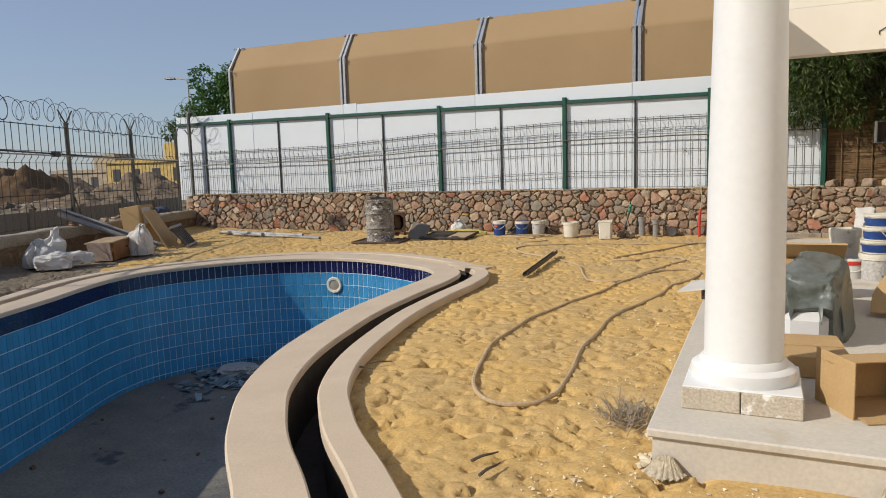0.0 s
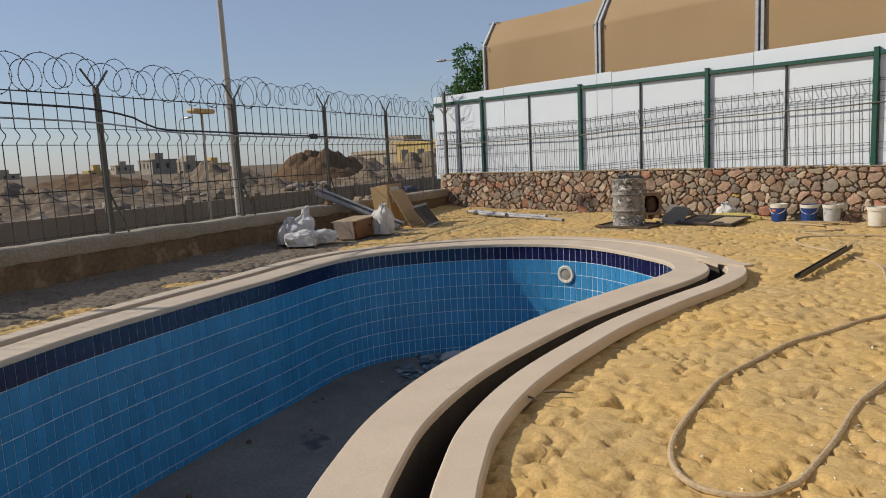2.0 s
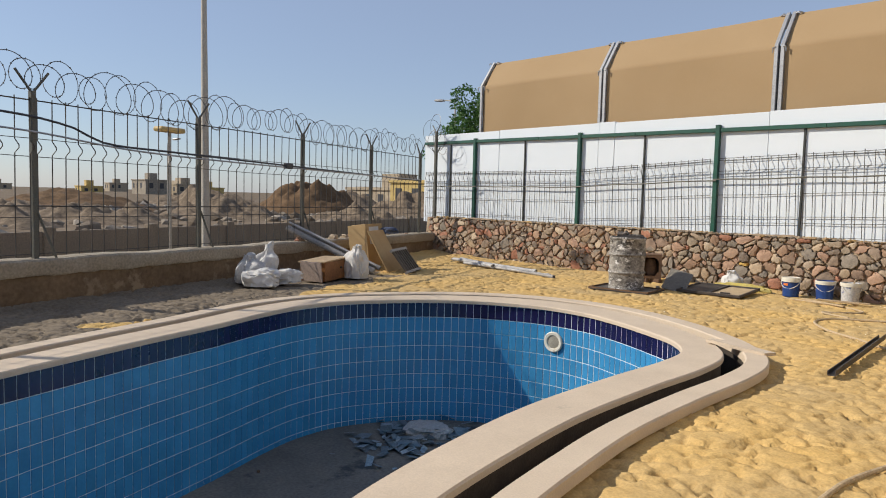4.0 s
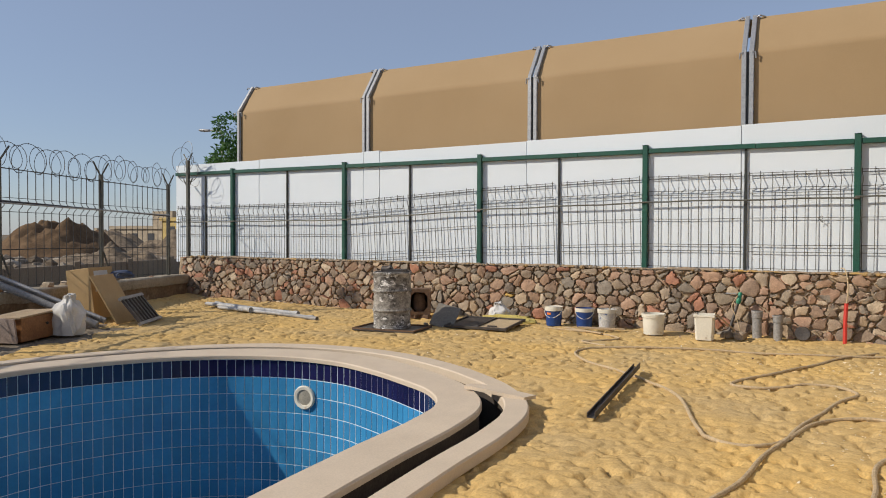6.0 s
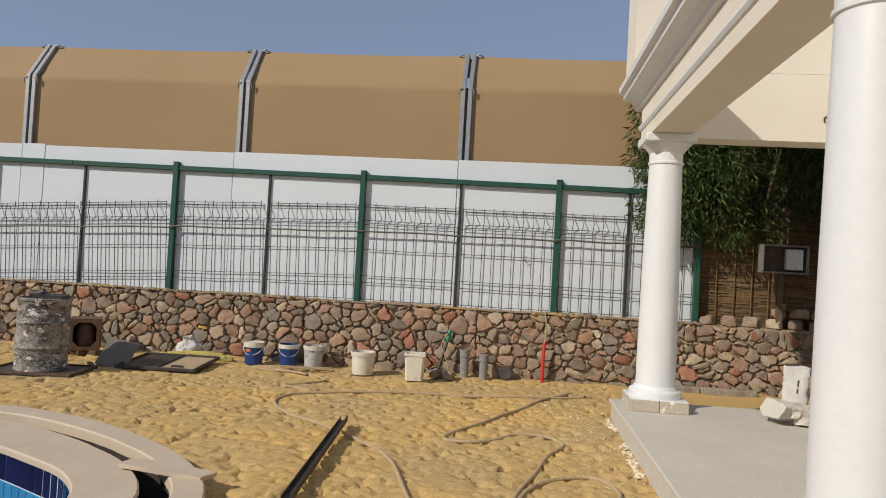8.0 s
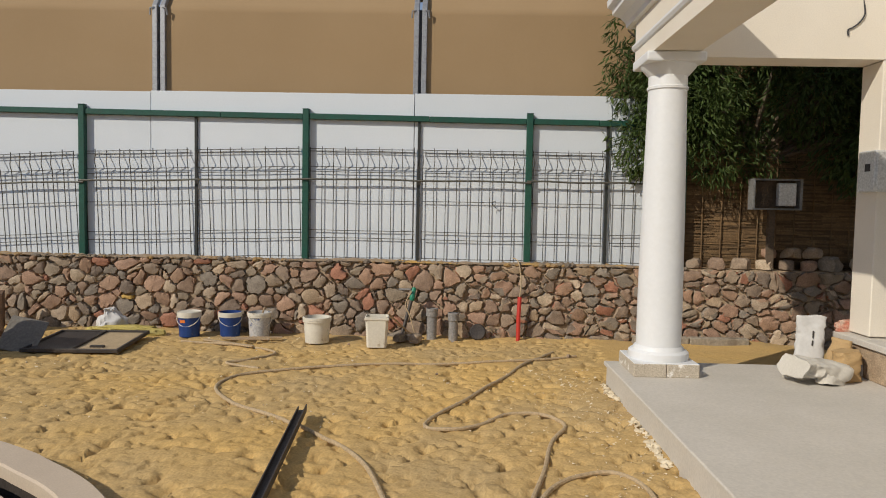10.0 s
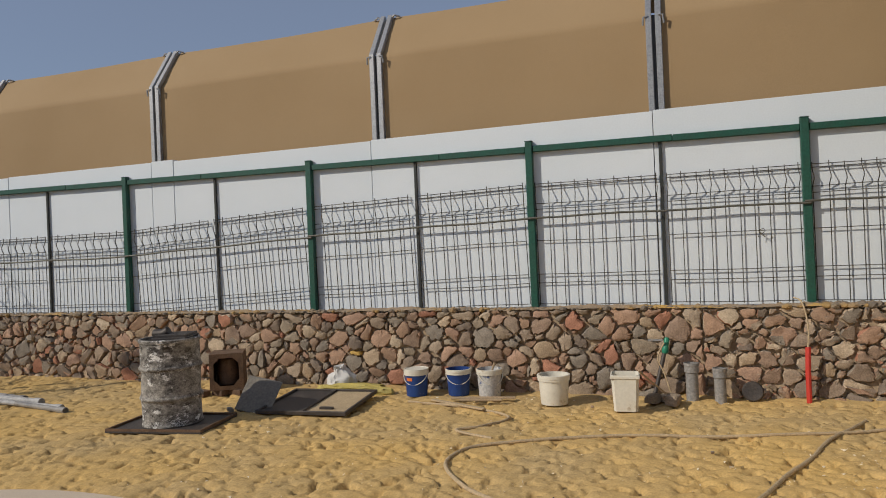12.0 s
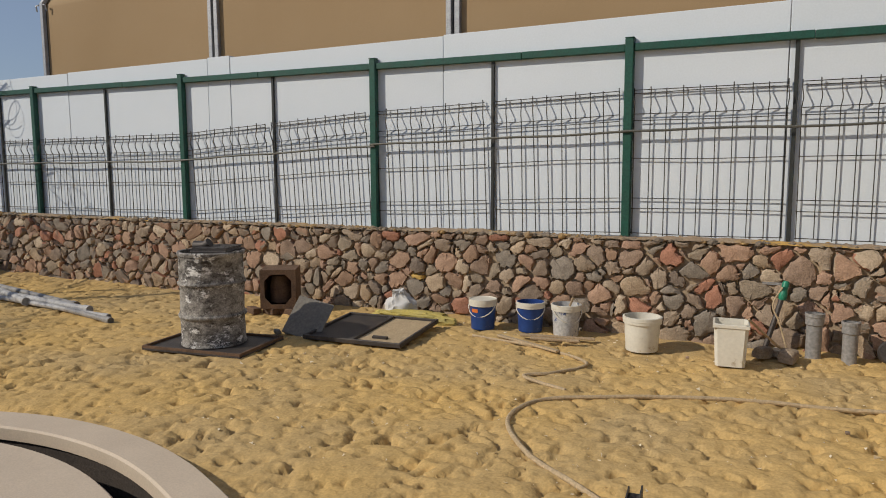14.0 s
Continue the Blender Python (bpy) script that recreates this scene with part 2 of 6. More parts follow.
def smooth_line(pts, n, closed=False):
    """Catmull-Rom through pts, resampled to n even steps."""
    q = [np.array(v, float) for v in pts]
    k = len(q)
    fine = []
    for i in range(k if closed else k - 1):
        a, b, c, d = (q[(i + j) % k] for j in (-1, 0, 1, 2)) if closed else (q[max(i - 1, 0)], q[i], q[i + 1], q[min(i + 2, k - 1)])
        for t in np.linspace(0, 1, 24, endpoint=False):
            fine.append(0.5 * (2 * b + (c - a) * t + (2 * a - 5 * b + 4 * c - d) * t * t + (3 * b - a - 3 * c + d) * t ** 3))
    fine.append(q[0] if closed else q[-1])
    f = np.array(fine)
    s = np.concatenate([[0], np.cumsum(np.linalg.norm(np.diff(f, axis=0), axis=1))])
    u = np.linspace(0, s[-1], n + 1)[:-1] if closed else np.linspace(0, s[-1], n)
    return np.stack([np.interp(u, s, f[:, j]) for j in range(f.shape[1])], 1), s[-1]


def grid_mesh(name, verts, faces, material, smooth=True):
    me = bpy.data.meshes.new(name)
    me.from_pydata(verts, [], faces)
    me.materials.append(material)
    if smooth:
        me.polygons.foreach_set("use_smooth", [True] * len(me.polygons))
    me.update()
    return me


def inside(px, py, poly):
    """Whether points lie in a closed polygon (numpy)."""
    r = np.zeros(px.shape, bool)
    for (x0, y0), (x1, y1) in zip(poly, np.roll(poly, -1, 0)):
        c = (y0 > py) != (y1 > py)
        with np.errstate(divide="ignore", invalid="ignore"):
            r ^= c & (px < (x1 - x0) * (py - y0) / (y1 - y0) + x0)
    return r


def lumps(x, y, cell, seed):
    """Smooth value noise on arrays, -1 to 1."""
    rng = np.random.RandomState(seed)
    t = rng.rand(64, 64) * 2 - 1
    u, v = x / cell, y / cell
    i, j = np.floor(u).astype(int), np.floor(v).astype(int)
    f, g = u - i, v - j
    f, g = f * f * (3 - 2 * f), g * g * (3 - 2 * g)
    a, b, c, d = t[i % 64, j % 64], t[(i + 1) % 64, j % 64], t[i % 64, (j + 1) % 64], t[(i + 1) % 64, (j + 1) % 64]
    return (a * (1 - f) + b * f) * (1 - g) + (c * (1 - f) + d * f) * g

# ---- plan ----
WALL_Y, FENCE_Y, WHITE_Y = 14.25, 14.605, 14.648
LEFT_X, LEFT_Y, LEFT_S = -8.5, 2.5, -0.4      # low wall's yard face: x = LEFT_X + LEFT_S * (y - LEFT_Y)
SLAB_X, SLAB_Y0, SLAB_Y1, SLAB_Z = 0.71, 3.05, 12.08, 0.21
POOL_Z, FLOOR_Z = 0.06, -1.66
POOL = [(-0.50, 1.50), (-0.90, 1.98), (-1.29, 2.37), (-1.57, 2.70), (-1.95, 3.24), (-2.28, 3.95), (-2.52, 4.8), (-2.70, 5.75), (-2.78, 6.8), (-2.80, 7.65), (-2.90, 8.22), (-3.22, 8.62), (-3.66, 8.88),
        (-4.2, 9.13), (-4.8, 9.31), (-5.45, 9.29), (-6.15, 9.0), (-6.73, 8.50), (-7.10, 7.9), (-7.31, 7.25), (-7.27, 6.6), (-7.05, 5.98), (-6.72, 5.27), (-6.38, 4.44),
        (-6.02, 3.64), (-5.73, 3.0), (-5.45, 2.47), (-5.13, 1.98), (-4.6, 1.1), (-4.0, 0.25), (-3.2, -0.5), (-2.2, -0.85), (-1.2, -0.55), (-0.5, 0.2), (-0.28, 0.95)]
NP = 300
pool, pool_len = smooth_line(POOL, NP, True)
tang = np.roll(pool, -1, 0) - np.roll(pool, 1, 0)
tang /= np.linalg.norm(tang, axis=1)[:, None]
outn = np.stack([tang[:, 1], -tang[:, 0]], 1)          # points away from the water
if inside(pool[:1, 0] + outn[:1, 0] * 0.1, pool[:1, 1] + outn[:1, 1] * 0.1, pool)[0]:
    outn = -outn
far = np.clip((pool[:, 1] - 8.2) / 1.0, 0, 1) * np.clip((-2.9 - pool[:, 0]) / 0.8, 0, 1)

near_end = np.clip((5.0 - pool[:, 1]) / 2.0, 0, 1) * (pool[:, 0] > -3.2)


def offset(d, dfar):
    return pool + outn * (d + (dfar - d) * far - 0.045 * near_end)[:, None]


COP_OUT, RING_IN, RING_OUT = offset(0.355, 0.46), offset(0.54, 0.66), offset(0.745, 0.90)


def band(inner, outer, z0, z1, bevel=0.012, skip=0):
    """A flat stone ring between two outlines, in slabs with thin joints when skip is set."""
    bm = bmesh.new()
    n = len(inner)
    prof = [(0, z0), (0, z1 - bevel), (bevel, z1), (-bevel, z1), (-0.0, z1 - bevel), (0, z0)]
    rows = []
    for i in range(n):
        a, b = inner[i], outer[i]
        d = (b - a) / np.linalg.norm(b - a)
        row = []
        for k, (o, z) in enumerate(prof):
            p = (a if k < 3 else b) + d * o
            row.append(bm.verts.new((p[0], p[1], z + 0.002 * math.sin(i * 0.17))))
        rows.append(row)
    for i in range(n):
        a, b = rows[i], rows[(i + 1) % n]
        for k in range(len(prof)):
            j = (k + 1) % len(prof)
            bm.faces.new((a[k], b[k], b[j], a[j]))
    bmesh.ops.recalc_face_normals(bm, faces=bm.faces)
    return bm


# ---- ground: one sheet of sand to the horizon, open at the pool ----
SAND = {}


def sand_z(x, y):
    """The height of the sand at a place in the yard."""
    i, j = int(round((x - SAND['x0']) / SAND['dx'])), int(round((y - SAND['y0']) / SAND['dy']))
    h, w = SAND['z'].shape
    return float(SAND['z'][min(max(j, 0), h - 1), min(max(i, 0), w - 1)])


def lay(line, r, reach=7):
    """Lets a line of points follow the sand, bridging its small pits."""
    hs = [sand_z(p[0], p[1]) for p in line]
    for i in range(len(line)):
        part_of = hs[max(0, i - reach):i + reach + 1]
        line[i][2] = 0.5 * (sum(part_of) / len(part_of) + max(part_of[len(part_of) // 3:2 * len(part_of) // 3 + 1])) + r * 0.55
    return line


def build_ground():
    x0, x1, y0, y1, st = -13.9, 3.8, -3.5, 14.9, 0.021
    nx, ny = int((x1 - x0) / st) + 1, int((y1 - y0) / st) + 1
    gx, gy = np.meshgrid(np.linspace(x0, x1, nx), np.linspace(y0, y1, ny))
    z = 0.022 * lumps(gx, gy, 1.7, 1) + 0.007 * lumps(gx, gy, 0.5, 2)
    wx, wy = gx + 0.10 * lumps(gx, gy, 0.31, 8), gy + 0.10 * lumps(gx, gy, 0.31, 9)
    z += 0.004 * lumps(wx, wy, 0.2, 3) + 0.0025 * lumps(wx, wy, 0.08, 5)
    rng = np.random.RandomState(12)
    for mark in range(21000):                              # heel marks and small scuffs, each with a raised lip
        k = 1.0 if mark < 7500 else 0.6
        px, py = rng.uniform(-13, 1.0), rng.uniform(1.0, 14.2)
        a, b, d, th = k * rng.uniform(0.025, 0.075) * (1 + 0.6 * (rng.uniform() < 0.2)), k * rng.uniform(0.02, 0.052), k * rng.uniform(0.03, 0.078), rng.uniform(0, 6.28)
        i0, i1 = max(int((px - x0 - 0.26) / st), 0), min(int((px - x0 + 0.26) / st) + 1, nx)
        j0, j1 = max(int((py - y0 - 0.26) / st), 0), min(int((py - y0 + 0.26) / st) + 1, ny)
        dx, dy = gx[j0:j1, i0:i1] - px, gy[j0:j1, i0:i1] - py
        u, v = dx * math.cos(th) + dy * math.sin(th), -dx * math.sin(th) + dy * math.cos(th)
        v = v + 1.6 * u * u / a * 0.35
        step = 0.5 + 0.5 * np.tanh(v / 0.006)
        z[j0:j1, i0:i1] += d * np.exp(-(u / a) ** 2) * (0.15 * (1 - step) * np.exp(np.minimum(v, 0) / b) - step * np.exp(-np.maximum(v, 0) / b))
    near = np.full(gx.shape, 9.0)
    for qx, qy in RING_OUT[::2]:
        near = np.minimum(near, (gx - qx) ** 2 + (gy - qy) ** 2)
    z -= 0.055 * np.exp(-np.sqrt(near) / 0.22)
    calm = np.clip((gx - 1.0) / 2, 0, 1)
    z *= 1 - 0.7 * calm
    run = gx - (LEFT_X + LEFT_S * (gy - LEFT_Y))
    z += 0.08 * np.clip(1 - run / 0.9, 0, 1) * (run > -0.4)
    edge = np.minimum.reduce([gx - x0, x1 - gx, gy - y0, y1 - gy])
    z *= np.clip(edge / 0.5, 0, 1)
    z += 0.03 * np.clip((gy - 13.7) / 0.6, 0, 1) * (0.6 + lumps(gx, gy, 0.5, 7))
    SAND.update(x0=x0, y0=y0, st=st, z=z, dx=(x1 - x0) / (nx - 1), dy=(y1 - y0) / (ny - 1))
    mid = (RING_IN + RING_OUT) / 2
    cx, cy = (gx[:-1, :-1] + gx[1:, 1:]) / 2, (gy[:-1, :-1] + gy[1:, 1:]) / 2
    hole = inside(cx, cy, mid)
    verts = np.stack([gx.ravel(), gy.ravel(), z.ravel()], 1)
    idx = np.arange(nx * ny).reshape(ny, nx)
    f = np.stack([idx[:-1, :-1], idx[:-1, 1:], idx[1:, 1:], idx[1:, :-1]], -1)[~hole]
    faces = f.tolist()
    verts = verts.tolist()
    far_d = 2500.0
    c = [(x0, y0), (x1, y0), (x1, y1), (x0, y1)]
    o = [(-far_d, -far_d), (far_d, -far_d), (far_d, far_d), (-far_d, far_d)]
    base = len(verts)
    verts += [(a, b, 0.0) for a, b in c] + [(a, b, 0.0) for a, b in o]
    for i in range(4):
        j = (i + 1) % 4
        faces.append((base + i, base + 4 + i, base + 4 + j, base + j))
    me = grid_mesh("ground", verts, faces, M_SAND)
    me.materials.append(M_EARTH)
    me.materials.append(M_PACKED_SHADE)
    v = np.array(verts)
    fx, fy = v[np.array([q[0] for q in faces])][:, 0], v[np.array([q[0] for q in faces])][:, 1]
    outside = fx < LEFT_X + LEFT_S * (fy - LEFT_Y) - 0.15
    outside[-4:] = True
    # band along the low wall: packed earth with the wall's shade in its colour
    strip = (fx < LEFT_X + LEFT_S * (fy - LEFT_Y) + 1.75 + 0.35 * lumps(fx, fy, 0.6, 17)) & (fy < 10.3 + lumps(fx, fy, 0.5, 18)) & ~outside
    me.polygons.foreach_set("material_index", outside.astype(np.int32) + 2 * strip.astype(np.int32))
    return tagged(new("ground", me), "loose yellow building sand trodden with footprints", "ground", kind="structure")


build_ground()

# ---- pool shell ----
pool_ob = thing("swimming_pool", (0, 0, 0), "empty kidney-shaped pool lined with blue and navy tiles", "pool", kind="structure")
part("coping", band(pool - outn * 0.03, COP_OUT, POOL_Z - 0.05, POOL_Z), M_COPING, pool_ob, "pale beige stone coping")
part("channel_rim", band(RING_IN, RING_OUT, POOL_Z - 0.09, POOL_Z - 0.005), M_COPING, pool_ob, "pale beige stone outer rim")


def shell():
    """Backing wall, floor and the channel's sides."""
    bm = bmesh.new()
    rows = [[bm.verts.new((p[0], p[1], z)) for p in line] for line, z in ((pool, POOL_Z - 0.02), (pool, FLOOR_Z - 0.02))]
    for i in range(NP):
        j = (i + 1) % NP
        bm.faces.new((rows[0][i], rows[0][j], rows[1][j], rows[1][i]))
    return bm


part("grout_backing", shell(), M_GROUT, pool_ob)
bm = bmesh.new()
vs = [bm.verts.new((p[0], p[1], FLOOR_Z)) for p in pool + outn * 0.02]
bm.faces.new(vs)
part("pool_floor", bm, M_POOLFLOOR, pool_ob, "dusty grey pool floor with damp debris")
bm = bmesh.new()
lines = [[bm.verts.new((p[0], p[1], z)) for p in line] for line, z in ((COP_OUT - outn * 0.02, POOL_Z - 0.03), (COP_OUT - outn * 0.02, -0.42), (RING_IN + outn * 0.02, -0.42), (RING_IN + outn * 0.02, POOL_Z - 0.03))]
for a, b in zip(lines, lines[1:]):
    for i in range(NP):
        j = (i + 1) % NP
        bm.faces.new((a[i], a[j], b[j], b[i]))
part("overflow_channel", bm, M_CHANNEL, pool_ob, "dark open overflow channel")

# ---- stone wall, fence line and white wall ----
def battered_core(x0, x1, z0, z1, back):
    """The mortared core, its face leaning back as it rises."""
    bm = boxed(x0, 0, z0, x1, back, z1)
    for v in bm.verts:
        if v.co.y < 0.01:
            v.co.y = WALL_Y + 0.056 + 0.10 * v.co.z
    return bm


stone_wall = tagged(part("wall_north", battered_core(-13.6, 9.0, -0.3, 0.93, WHITE_Y + 0.2), M_MORTAR), "rubble stone retaining wall with rough mortar joints", "wall", kind="structure")
white_wall = thing("wall_white", (0, 0, 0), "white painted panel wall behind the wire fence", "wall", kind="structure")
SEAMS = (-14.05, -11.3, -8.42, -8.02, -4.85, -1.33, 1.27, 2.25)
for i, (a, b) in enumerate(zip(SEAMS, SEAMS[1:])):
    part("wall_panel", boxed(a + 0.004, WHITE_Y + 0.003 * (i % 2), 0.8, b - 0.004, WHITE_Y + 0.12, 3.13 + 0.012 * (i % 3), bevel=0.004), M_WHITE, white_wall)

# ---- low wall on the oblique side ----
LEFT_RISE = 0.006                              # the wall and its fence climb towards the house
RUN_TILT = pose(0, 0, 0, -math.degrees(math.atan(LEFT_RISE / math.hypot(1, LEFT_S))))
LEFT_ROT = math.degrees(math.atan(-LEFT_S))


def left_pose(y, out=0.0, z=0.0):
    """A place along the low wall's yard face at plan y, out metres behind it."""
    c, s = math.cos(radians(LEFT_ROT)), math.sin(radians(LEFT_ROT))
    up = LEFT_RISE * (11.0 - y) - 0.09
    return pose(LEFT_X + LEFT_S * (y - LEFT_Y) - out * c, y - out * s, z + up, 0, 0, LEFT_ROT)


# ---- porch slab ----
porch = tagged(part("floor_porch", boxed(SLAB_X, SLAB_Y0, SLAB_Z - 0.045, 9.0, SLAB_Y1, SLAB_Z, bevel=0.008), M_SLAB), "grey stone porch slab dusted with sand", "floor", kind="structure")
part("slab_base", boxed(SLAB_X + 0.025, SLAB_Y0 + 0.025, -0.2, 9.0, SLAB_Y1 - 0.025, SLAB_Z - 0.045), M_SLAB, porch)

# ---- green fence before the white wall ----
POST_X = (-12.08, -8.87, -5.75, -2.755, 0.19, 2.2)


def fence_post(x, top):
    t = thing("fence_post", (x, FENCE_Y, 0.9), "dark green square steel fence post on the stone wall", "fence post", "fence posts")
    part("upright", boxed(-0.043, -0.04, -0.1, 0.043, 0.038, top - 0.9, bevel=0.008), M_GREEN, t)
    part("post_cap", boxed(-0.046, -0.043, top - 0.9, 0.046, 0.039, top - 0.89, bevel=0.004), M_GREEN, t)
    part("foot_plate", boxed(-0.08, -0.07, 0.0, 0.08, 0.07, 0.012), M_GREEN, t)


def top_rail(x0, x1, z0, z1):
    """A square tube between two posts, joined from two lengths with an open seam."""
    t = thing("fence_rail", (x0, FENCE_Y, z0), "dark green square top rail of the fence", "fence rail", "fence rails")
    m = x0 + (x1 - x0) * random.uniform(0.35, 0.7)
    for a, b in ((x0, m - 0.002), (m + 0.002, x1)):
        rise = math.degrees(math.atan2(z1 - z0, x1 - x0))
        za = (z1 - z0) * (a - x0) / (x1 - x0) + random.uniform(-0.004, 0.004)
        part("square_tube", boxed(0, -0.022, -0.037, b - a, 0.036, 0.037, bevel=0.006), M_GREEN, t, at=pose(a - x0, 0, za, 0, -rise, 0))


def mid_rail(x0, x1, z, sag=0.007):
    n = 9
    pts = [(x0 + (x1 - x0) * i / (n - 1), FENCE_Y - 0.055, z + 0.75 * panel_drop(x0 + (x1 - x0) * i / (n - 1)) + sag * math.sin(i * 1.7 + x0)) for i in range(n)]
    ob = part("fence_rail", tube(pts, 0.0125, 8), M_POST, smooth=True)
    return tagged(ob, "thin dark steel middle rail tied to the fence posts", "fence rail", "fence middle rails")


def panel_drop(x):
    """How far the wire panels hang lower towards the corner."""
    return float(np.interp(x, (-14.0, -8.87, -5.75, -2.75), (-0.28, -0.27, -0.09, 0.0)))


def rail_z(x):
    return 2.90 - 0.008 * (x + 12)


for i, x in enumerate(POST_X):
    fence_post(x, 2.965 - 0.016 * i if i < 5 else 2.5)
for a, b in zip(POST_X, POST_X[1:]):
    top_rail(a + 0.045, b - 0.045, rail_z(a), rail_z(b))
    mid_rail(a - 0.03, b + 0.03, 2.02 + 0.004 * a)
top_rail(-14.0, -12.125, 2.91, 2.90)
mid_rail(-14.0, -12.05, 1.97)
THIN_X = [-13.0] + [(a + b) / 2 + 0.02 for a, b in zip(POST_X, POST_X[1:])]
for x in THIN_X:
    ob = part("thin_post", boxed(-0.018, -0.014, 0.0, 0.018, 0.014, 1.895, bevel=0.003), M_THIN)
    ob.location = (x, FENCE_Y + 0.026, 0.95)
    tagged(ob, "thin dark steel stiffener post between fence panels", "fence post", "thin fence posts")


def wire_mesh(h, kink, r=0.0056, side=0.010, fold=0.04):
    """An upright wire with its bent top."""
    k0, k1 = kink
    pts = [(0, 0, 0), (0, 0, k0), (side, -fold, k0 + (k1 - k0) * 0.38), (side, -fold, k0 + (k1 - k0) * 0.56), (0, 0, k1), (0, 0, h)]
    return mesh_of("upright_wire", tube(pts, r, 4), M_WIRE)


UPRIGHT = wire_mesh(1.46, (1.21, 1.39), 0.006)


def wire_panel(x0, x1, rows, label):
    tilt = math.degrees(math.atan2(panel_drop(x1) - panel_drop(x0), x1 - x0))
    t = thing("wire_fence", pose(x0, FENCE_Y + 0.012, 0.97 + panel_drop(x0), 0, -tilt, 0), label, "fence", "wire fence bays")
    n = max(2, int(round((x1 - x0) / 0.148)))
    for i in range(n + 1):
        part("upright_wire", UPRIGHT, None, t, at=pose((x1 - x0) * i / n, 0, 0.012 * math.sin(i * 2.3), 0, random.uniform(-0.5, 0.5), 0))
    for z in rows:
        part("cross_wire", tube([(-0.01, -0.006, z), ((x1 - x0) * 0.5, -0.006, z + random.uniform(-0.012, 0.012)), (x1 - x0 + 0.01, -0.006, z)], 0.0056, 4), M_WIRE, t)


cuts = sorted([-14.0] + list(POST_X) + THIN_X)
for a, b in zip(cuts, cuts[1:]):
    wire_panel(a + 0.06, b - 0.06, (0.012, 0.26, 0.365, 0.765, 1.14, 1.205, 1.405, 1.44), "dark welded wire fence panel with kinked upper wires")

# ---- low wall and wire fence with razor coil on the oblique side ----
def low_wall():
    bm = bmesh.new()
    L, n, prof = 16.0, 220, [(0.0, -0.2), (0.0, 0.05), (0.0, 0.2), (-0.01, 0.34), (-0.01, 0.47), (-0.012, 0.56), (-0.03, 0.62), (-0.15, 0.635), (-0.28, 0.62), (-0.31, 0.5), (-0.31, -0.2)]
    rows = []
    for i in range(n):
        s = -1.5 + L * i / (n - 1)
        row = []
        for k, (o, z) in enumerate(prof):
            d = 0.035 * noise.noise((s * 1.6, z * 5, 3.1)) + 0.015 * noise.noise((s * 7, z * 9, 1.7))
            up = 0.03 * noise.noise((s * 1.1, 7.3, 0)) + 0.015 * noise.noise((s * 5, 2.0, 0)) if k > 4 else 0
            row.append(bm.verts.new((o + (d if 0 < k < 6 else d * 0.4), s, z + up)))
        rows.append(row)
    for a, b in zip(rows, rows[1:]):
        for k in range(len(prof) - 1):
            bm.faces.new((a[k], b[k], b[k + 1], a[k + 1]))
    bm.faces.new(rows[0]), bm.faces.new(rows[-1][::-1])
    bmesh.ops.recalc_face_normals(bm, faces=bm.faces)
    ob = part("wall_west", bm, M_RENDER, smooth=True, at=left_pose(1.3) @ RUN_TILT)
    tagged(ob, "low dark masonry wall with a pale cement cap", "wall", kind="structure")
    bm = bmesh.new()
    rows = []
    for i in range(n):
        s = -1.5 + L * i / (n - 1)
        e = 0.03 * noise.noise((s * 2.2, 1.0, 0)) + 0.012 * noise.noise((s * 9, 4.0, 0))
        up = 0.02 * noise.noise((s * 1.1, 7.3, 0)) + 0.01 * noise.noise((s * 6, 2.0, 0))
        rows.append([bm.verts.new(c) for c in ((0.012 + e * 0.3, s, 0.44 + e * 1.2), (0.03 + e * 0.3, s, 0.47 + e * 1.2), (0.03 + e * 0.3, s, 0.62 + up), (0.0, s, 0.645 + up), (-0.30, s, 0.645 + up), (-0.33, s, 0.5))])
    for a, b in zip(rows, rows[1:]):
        for k in range(5):
            bm.faces.new((a[k], b[k], b[k + 1], a[k + 1]))
    part("cement_cap", bm, M_CAP, ob, "pale crumbling cement cap", smooth=True)


M_CAP = mat("pale_rough_cement", (0.36, 0.315, 0.25), (0.28, 0.24, 0.185), 0.95, 3.0, 0.8, 30.0, spec=0.1, stain=((0.22, 0.18, 0.135), 3.0, 0.62))
low_wall()
LEN_S = math.hypot(1, LEFT_S)
L_Y = (-1.1, 1.6, 4.2, 6.7, 9.18, 11.52, 13.75)


def left_post(y, last=False):
    t = thing("razor_fence_post", left_pose(y, 0.15, 0.6), "weathered steel fence post with forked arms at its top", "fence post", "razor fence posts")
    h = 2.08
    part("upright", boxed(-0.032, -0.032, -0.05, 0.032, 0.032, h, bevel=0.004), M_POST, t)
    for s in (-1, 1):
        part("fork_arm", tube([(0, 0, h - 0.03), (s * 0.02, s * 0.20, h + 0.24)], 0.016, 5), M_POST, t)
    if not last:
        part("brace", tube([(0.03, 0.02, 0.62), (0.10, 0.22, 0.02)], 0.016, 5), M_POST, t)


